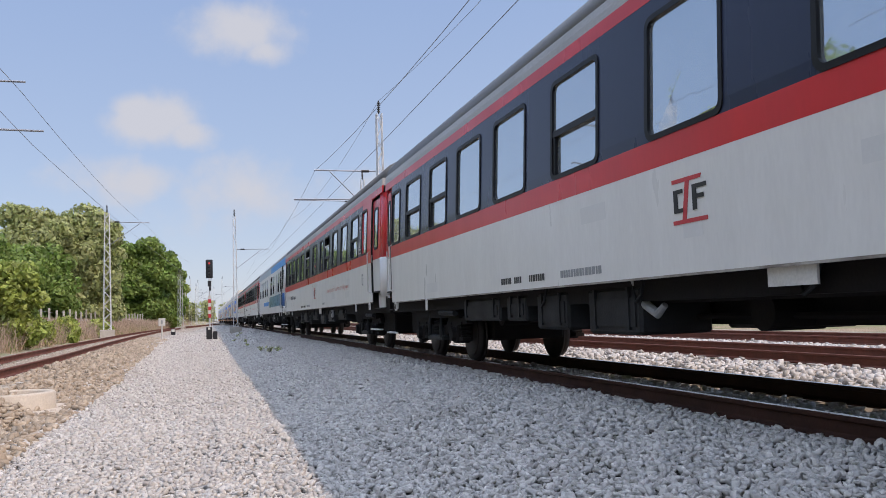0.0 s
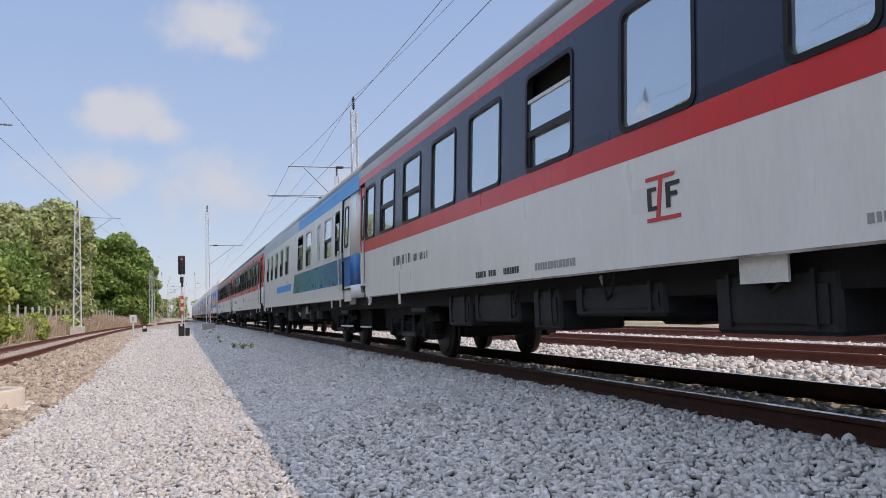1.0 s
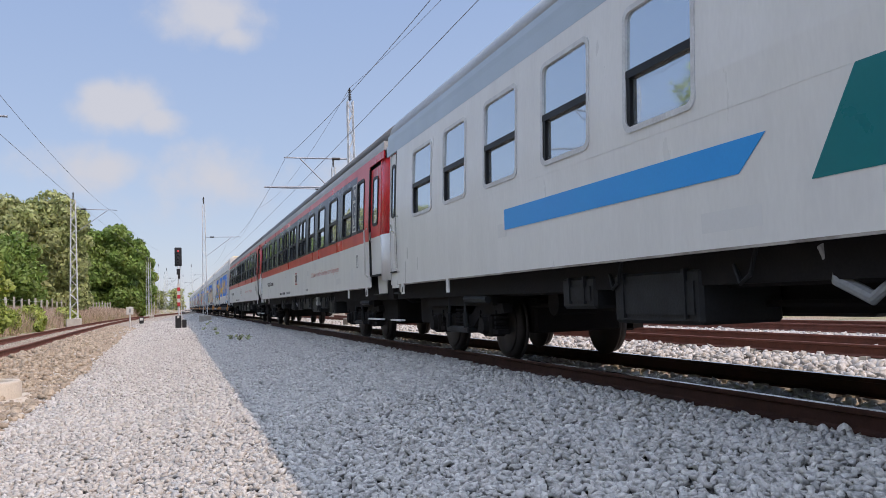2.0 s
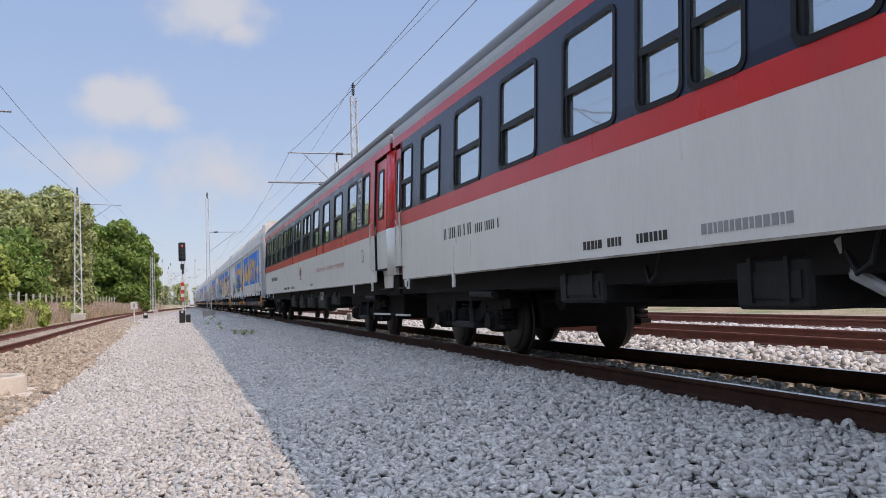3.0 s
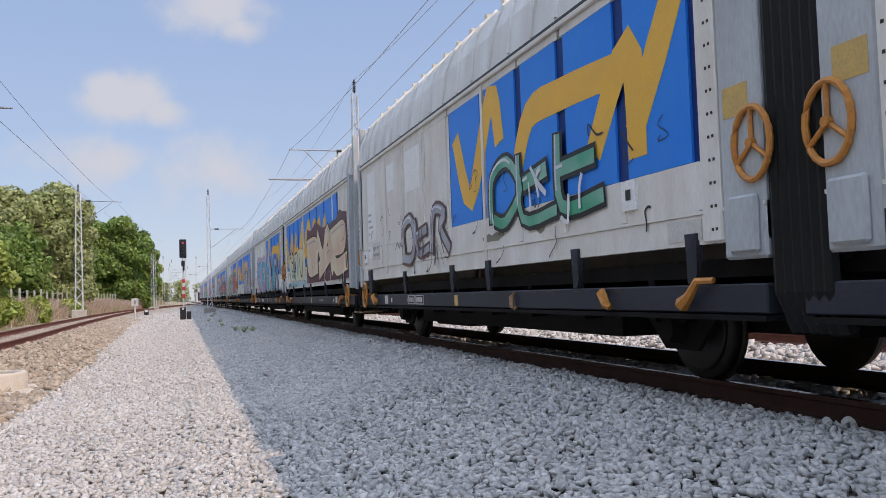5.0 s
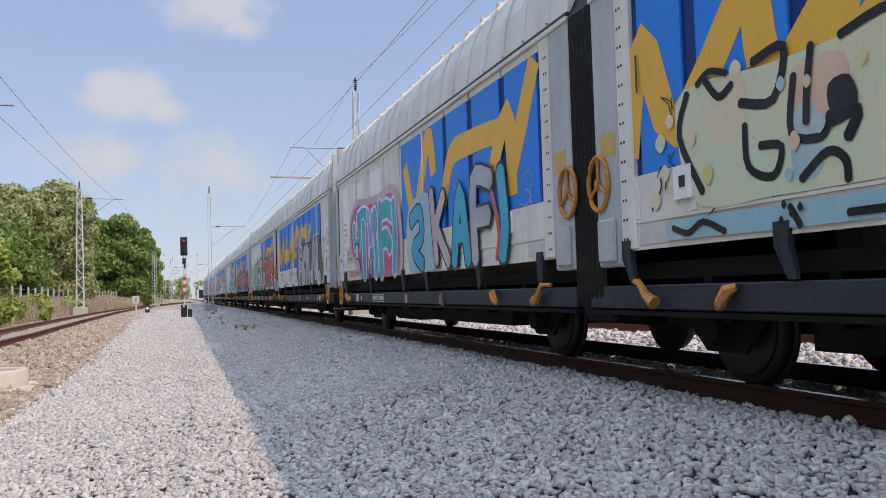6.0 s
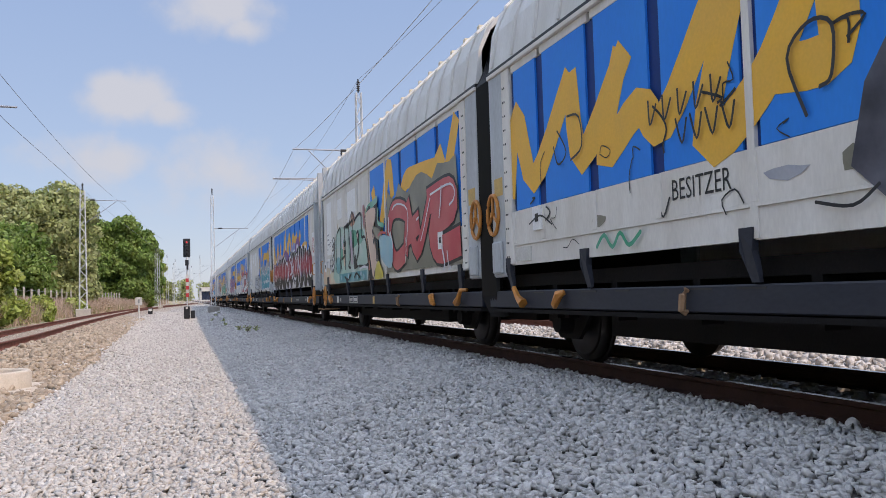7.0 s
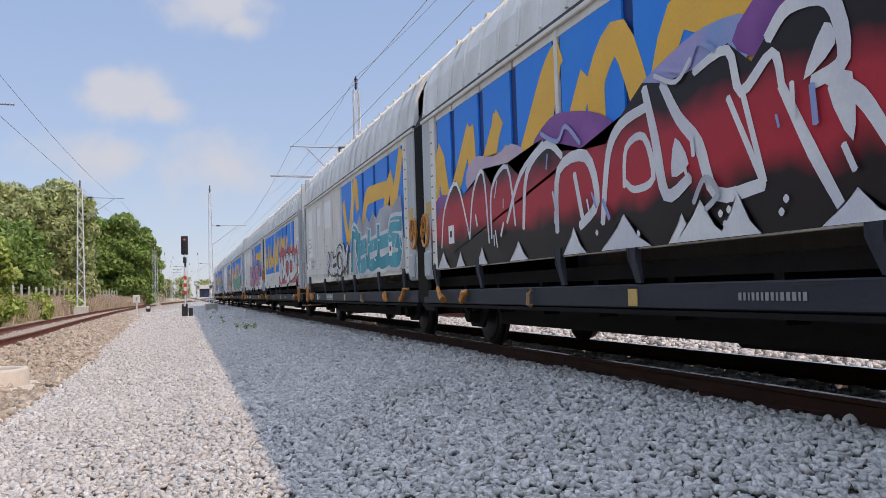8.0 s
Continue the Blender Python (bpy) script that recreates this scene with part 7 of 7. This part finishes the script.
def grass_field(name, label, x_of, y0, y1, count, h, material, seed):
    rng = np.random.default_rng(seed)
    y = rng.uniform(y0, y1, count)
    x = x_of(y, rng.uniform(0, 1, count))
    z = ground_z(x, y) - 0.03
    hh = h * rng.uniform(0.4, 1.25, count)
    a = rng.uniform(0, math.pi, count)
    w = rng.uniform(0.005, 0.013, count)
    lean = rng.normal(0, 0.33, (count, 2)) * hh[:, None]
    p0 = np.stack([x - np.cos(a) * w, y - np.sin(a) * w, z], 1)
    p1 = np.stack([x + np.cos(a) * w, y + np.sin(a) * w, z], 1)
    t1 = np.stack([x + lean[:, 0] + np.cos(a) * w * 0.4, y + lean[:, 1] + np.sin(a) * w * 0.4, z + hh], 1)
    t0 = np.stack([x + lean[:, 0] - np.cos(a) * w * 0.4, y + lean[:, 1] - np.sin(a) * w * 0.4, z + hh], 1)
    me = quads_mesh(name, np.stack([p0, p1, t1, t0], 1).reshape(-1, 3), material)
    tagged(new(name, me), label, "grass", kind="stuff")


bank = lambda y, u: left_centre(y) - 3.3 - u ** 0.8 * 7.5
grass_field("dry_grass", "tall dry brown grass on the bank along the fence", bank, 30, 175, 120000, 1.15, M["dry"], 1)
grass_field("green_grass", "fresh green grass tufts among the dry stems", lambda y, u: bank(y, (u * 0.8 + 0.1 * np.sin(y * 0.55)) % 1), 28, 130, 30000, 0.7, M["green"], 2)


def fence():
    f = thing("fence", "weathered fence of pale concrete posts with wires", "fence")
    tops = []
    for k in range(34):
        y = 44 + k * 2.9
        x = np.interp(y, [44, 60, 85, 110, 145], [-10.6, -10.0, -9.6, -9.2, -7.6]) - 1.2
        z = float(ground_z(x, y))
        bm = box(B(), x - 0.07, x + 0.07, y - 0.07, y + 0.07, z - 0.2, z + 2.0 + 0.12 * math.sin(k * 4.1), 0.02)
        part("post", bm, M["concrete"], f)
        tops.append((x, y, z))
    for h in (0.6, 1.2, 1.8):
        part("fence_wire", tube(B(), [(x + 0.08, y, z + h) for x, y, z in tops], 0.006, 4), M["galv"], f)


fence()


def lattice_mast(x, y, z0, z1, label, width=0.42, slim=0.2, foot=0.35, bar=1.0):
    """A four-legged lattice mast on a concrete foot."""
    m = thing("catenary_mast", label, "catenary mast", "catenary masts", at=(x, y, 0))
    g = float(ground_z(x, y))
    part("foundation", box(B(), -0.5, 0.5, -0.5, 0.5, min(g, z0) - 0.4, z0 + foot, 0.04), M["concrete"], m, "concrete foundation block")
    n = max(6, int((z1 - z0) / 0.55))
    half = lambda z: (width + (slim - width) * (z - z0) / (z1 - z0)) * 0.5
    for sx in (-1, 1):
        for sy in (-1, 1):
            part("leg", tube(B(), [(sx * half(z0), sy * half(z0), z0), (sx * half(z1), sy * half(z1), z1)], 0.028 * bar, 4), M["galv"], m)
    br = B()
    for k in range(n):
        za, zb = z0 + (z1 - z0) * k / n, z0 + (z1 - z0) * (k + 1) / n
        s = 1 if k % 2 else -1
        for f in (-1, 1):
            tube(br, [(s * half(za), f * half(za), za), (-s * half(zb), f * half(zb), zb)], 0.016 * bar, 4)
            tube(br, [(f * half(za), s * half(za), za), (f * half(zb), -s * half(zb), zb)], 0.016 * bar, 4)
    part("bracing", br, M["galv"], m)
    ins = B()
    for k in range(5):
        disc_z = z1 + 0.08 + 0.1 * k
        tube(ins, [(0, 0, disc_z), (0, 0, disc_z + 0.05)], [0.09, 0.06], 10)
    tube(ins, [(0, 0, z1), (0, 0, z1 + 0.62)], 0.035, 6)
    part("insulator", ins, M["ink"], m, "dark ribbed insulator")
    return m


def cantilever(m, root, tip, brace=None, z2=None):
    c = part("cantilever", tube(B(), [root, tip], 0.035, 6), M["wire"], m, "steel cantilever arm")
    if brace:
        part("strut", tube(B(), [((tip[0] * 0.75 + root[0] * 0.25), 0, tip[2] - 0.05), brace], 0.025, 6), M["wire"], c)
    part("insulator", tube(B(), [(root[0] + (tip[0] - root[0]) * 0.12, root[1], root[2]), (root[0] + (tip[0] - root[0]) * 0.24, root[1], root[2])], 0.06, 8), M["ink"], c)


mR = lattice_mast(7.75, 38, -0.2, 10.1, "pale grey slim lattice mast behind the train", 0.34, 0.24)
cantilever(mR, (-0.2, 0, 7.4), (-3.05, 0, 7.42), (-0.2, 0, 5.2))
cantilever(mR, (-0.2, 0, 6.1), (-3.95, 0, 6.09))
mR3 = lattice_mast(10.9, 60, -0.2, 10.6, "pale grey slim lattice mast over the siding", 0.34, 0.24)
cantilever(mR3, (-0.2, 0, 9.0), (-4.9, 0, 9.1))
mL = lattice_mast(-7.43, 70, 0.0, 9.4, "grey lattice mast on a concrete foot beside the curved track", 0.55, 0.32)
cantilever(mL, (0.2, 0, 8.7), (3.15, 0, 8.62), (0.2, 0, 6.9))
mN = lattice_mast(-8.6, 28, -0.1, 9.6, "grey lattice mast on a concrete foot beside the curved track", 0.55, 0.32)
cantilever(mN, (0.2, 0, 8.32), (3.3, 0, 8.3), (0.2, 0, 7.3))
cantilever(mN, (0.2, 0, 6.85), (3.82, 0, 6.78))
mC = lattice_mast(2.33, 75, 0.1, 9.7, "slim pale mast between the tracks", 0.36, 0.2, 0.1)
cantilever(mC, (0.15, 0, 6.85), (2.95, 0, 6.85), (0.15, 0, 5.2))
for k, (x, y, h) in enumerate([(-3.4, 112, 6.8), (-3.3, 117, 7.0), (-3.7, 150, 8.0), (-3.1, 165, 8.6), (-1.9, 190, 9.0), (-2.6, 215, 9.2), (-3.2, 250, 9.4), (-1.5, 290, 9.6), (0.6, 330, 9.8), (1.8, 240, 9.4), (3.0, 180, 9.2)]):
    m = lattice_mast(x, y, 0.0, h, "distant pale mast along the line", 0.4, 0.25, 0.1, 0.6)
    if k > 3:
        cantilever(m, (0.15, 0, h - 1.6), (2.9, 0, h - 1.6), (0.15, 0, h - 3))


def wire(name, label, pts, r=0.008):
    tagged(mesh_object(name, tube(B(), pts, r, 5), M["wire"]), label, "wire", "overhead wires", "structure")


def sagging(a, b, sag, n=14):
    a, b = Vector(a), Vector(b)
    return [a.lerp(b, k / n) - Vector((0, 0, sag * 4 * (k / n) * (1 - k / n))) for k in range(n + 1)]


def spans(name, label, xs, ys, zs, sag, r):
    pts = []
    for k in range(len(ys) - 1):
        seg = sagging((xs[k], ys[k], zs[k]), (xs[k + 1], ys[k + 1], zs[k + 1]), sag)
        pts += seg if not pts else seg[1:]
    wire(name, label, pts, r)


spans("return_wire", "thin wire carried on the mast tops", [7.75, 7.75, 8.0, 8.0], [-12, 38, 88, 138], [10.7, 10.7, 10.8, 10.8], 1.05, 0.009)
spans("messenger_wire", "catenary wire over the main track", [4.75, 4.75, 5.0, 4.8], [-12, 38, 88, 138], [7.4, 7.4, 7.4, 7.4], 0.82, 0.009)
spans("contact_wire", "contact wire over the main track", [4.8, 5.15, 4.9, 5.1], [-12, 38, 88, 138], [5.92, 5.98, 5.92, 5.92], 0.06, 0.009)
spans("messenger_wire", "catenary wire over the curved track", [-5.0, -5.35, -4.4, -2.0], [-16, 28, 70, 112], [7.9, 7.9, 8.3, 8.2], 0.4, 0.009)
spans("contact_wire", "contact wire over the curved track", [-4.6, -5.1, -4.9, -2.4], [-16, 28, 70, 112], [6.3, 6.35, 7.2, 6.6], 0.05, 0.009)


def signal():
    s = thing("railway_signal", "tall railway signal with black head, red lamp and striped post", "signal", at=(0.16, 62, 0))
    part("post", tube(B(), [(0, 0, -0.5), (0, 0, 3.9)], 0.05, 10), M["galv"], s)
    for k in range(6):
        part("stripe", box(B(), -0.1, 0.1, -0.075, 0.0, 1.0 + k * 0.26, 1.26 + k * 0.26), M["mark_red"] if k % 2 == 0 else M["sticker"], s, "red and white warning stripe")
    head = B()
    box(head, -0.24, 0.24, -0.06, 0.06, 3.78, 5.1, 0.05)
    hd = part("head", head, M["ink"], s, "black signal head")
    for k, z in enumerate((4.82, 4.55, 4.28, 4.02)):
        v = B()
        tube(v, [(0, -0.06, z), (0, -0.2, z + 0.01)], [0.11, 0.12], 14)
        part("lamp_hood", v, M["ink"], hd)
        lens = B()
        tube(lens, [(0, -0.19, z), (0, -0.215, z)], [0.085, 0.05], 14)
        part("lamp", lens, M["lamp_red"] if k == 0 else M["rubber"], hd, "lit red lamp" if k == 0 else "")
    part("marker_box", box(B(), -0.12, 0.12, -0.14, 0.06, 3.2, 3.6, 0.02), M["ink"], s)
    part("marker_box", box(B(), -0.03, 0.1, -0.12, 0.02, 2.9, 3.2, 0.02), M["ink"], s)
    part("ladder", tube(B(), [(0.16, 0.1, -0.4), (0.16, 0.1, 4.4)], 0.018, 6), M["galv"], s)
    part("base_cabinet", box(B(), -0.25, 0.15, -0.3, 0.1, -0.5, 0.35, 0.03), M["ink"], s, "black base cabinet with white marks")
    part("mark", box(B(), -0.12, 0.02, -0.312, -0.29, 0.18, 0.32), M["sticker"], s)
    part("base_cabinet", box(B(), 0.2, 0.5, -0.2, 0.1, -0.5, 0.05, 0.03), M["ink"], s)


M["lamp_red"] = glow("red signal lamp", (0.5, 0.03, 0.035), 0.35)
signal()


def sign(x, y, z_top, w, h, label):
    s = thing("sign_post", label, "sign", at=(x, y, 0))
    g = float(ground_z(x, y))
    part("post", tube(B(), [(0, 0, g - 0.2), (0, 0, z_top)], 0.05, 8), M["sticker"], s)
    part("board", box(B(), -w / 2, w / 2, -0.06, -0.03, z_top - h, z_top, 0.01), M["sticker"], s, "white square board")
    part("mark", box(B(), -w * 0.12, w * 0.12, -0.068, -0.055, z_top - h * 0.75, z_top - h * 0.25), M["mark_grey"], s)


sign(-2.85, 58, 1.05, 0.42, 0.5, "small white kilometre board on a post")


def dwarf_signal(x, y):
    s = thing("dwarf_signal", "low black and white dwarf signal by the track", "signal", at=(x, y, float(ground_z(x, y))))
    part("body", box(B(), -0.18, 0.18, -0.12, 0.12, 0.1, 0.62, 0.04), M["ink"], s)
    part("face", box(B(), -0.14, 0.14, -0.135, -0.11, 0.36, 0.56, 0.01), M["sticker"], s)
    part("stand", box(B(), -0.08, 0.08, -0.08, 0.08, -0.2, 0.12), M["galv"], s)


dwarf_signal(-2.75, 74)


def well_ring(x, y):
    g = -0.62
    w = thing("concrete_ring", "pale concrete shaft ring standing on a slab in the gravel", "shaft ring", at=(x, y, g))
    bm = B()
    n = 36
    prof = [(0.66, -0.3), (0.66, 0.34), (0.63, 0.37), (0.54, 0.37), (0.52, 0.34), (0.52, -0.3)]
    rings = [[bm.verts.new((r * math.cos(k * 2 * math.pi / n), r * math.sin(k * 2 * math.pi / n), z)) for k in range(n)] for r, z in prof]
    for a, b in zip(rings, rings[1:]):
        for k in range(n):
            bm.faces.new((a[k], a[(k + 1) % n], b[(k + 1) % n], b[k]))
    part("ring", bm, M["concrete_pale"], w, "", True)
    part("slab", box(B(), -0.8, 0.78, -0.8, 0.8, -0.3, 0.10, 0.03), M["concrete_pale"], w)


M["concrete_pale"] = mat("pale concrete", (0.56, 0.50, 0.43), 0.85, second=(0.44, 0.38, 0.31), scale=5, amount=0.8, bump=0.25)
well_ring(-3.08, 15.3)


def weed(x, y, h, seed):
    rng = random.Random(seed)
    g = float(ground_z(x, y))
    w = thing("weed", "small wild plant growing out of the gravel", "plant", at=(x, y, g))
    bm, lv = B(), B()
    for k in range(9):
        a, r, hh = rng.uniform(0, 6.28), rng.uniform(0.1, 0.3) * h * 2, h * rng.uniform(0.5, 1)
        tip = Vector((r * math.cos(a), r * math.sin(a), hh))
        tube(bm, [(0, 0, -0.02), tip * 0.5 + Vector((0, 0, 0.05)), tip], 0.006, 4)
        for j in range(7):
            p = tip * rng.uniform(0.3, 1.05)
            d = Vector((rng.uniform(-1, 1), rng.uniform(-1, 1), rng.uniform(-0.3, 0.8))).normalized() * 0.07
            n = d.cross(Vector((rng.uniform(-1, 1), rng.uniform(-1, 1), 1))).normalized() * 0.025
            lv.faces.new([lv.verts.new(q) for q in (p, p + d * 0.5 + n, p + d, p + d * 0.5 - n)])
    part("stem", bm, M["bark"], w)
    part("leaves", lv, M["leaf_pale"], w)


for k, (x, y, h) in enumerate([(2.12, 31, 0.5), (2.35, 30.2, 0.35), (1.95, 33, 0.4), (1.75, 40, 0.35), (1.9, 46, 0.4), (1.5, 52, 0.35), (2.0, 60, 0.45), (2.4, 66, 0.4)]):
    weed(x, y, h * 0.6, k)


def stray_stone(x, y, s, seed):
    rng = random.Random(seed)
    bm = B()
    bmesh.ops.create_icosphere(bm, subdivisions=2, radius=s)
    for v in bm.verts:
        v.co *= 1 + 0.22 * noise.noise(v.co * 14 + Vector((seed, 0, 0)))
        v.co.x *= 0.75
        v.co.z *= 1.15
    ob = mesh_object("stone", bm, M["stone"])
    ob.location = (x, y, float(ground_z(x, y)) + s * 0.6)
    tagged(ob, "single upright stone leaning at the rail foot", "stone")


stray_stone(4.2, 4.62, 0.055, 3)
stray_stone(4.14, 4.75, 0.045, 5)


def far_hall():
    h = thing("white_hall", "distant white building with a dark opening", "building", at=(10.2, 430, -0.4))
    bm = box(B(), -3.4, -2.5, -3, 3, 0, 6.6)
    box(bm, 2.5, 3.4, -3, 3, 0, 6.6)
    box(bm, -3.4, 3.4, -3, 3, 5.0, 7.0)
    part("wall", bm, M["sticker"], h)
    part("opening", box(B(), -2.5, 2.5, -2, 2.9, 0.9, 5.0), M["band"], h)
    part("plinth", box(B(), -2.5, 2.5, -2.6, -2, 0, 0.9), M["sticker"], h)


far_hall()


motions()
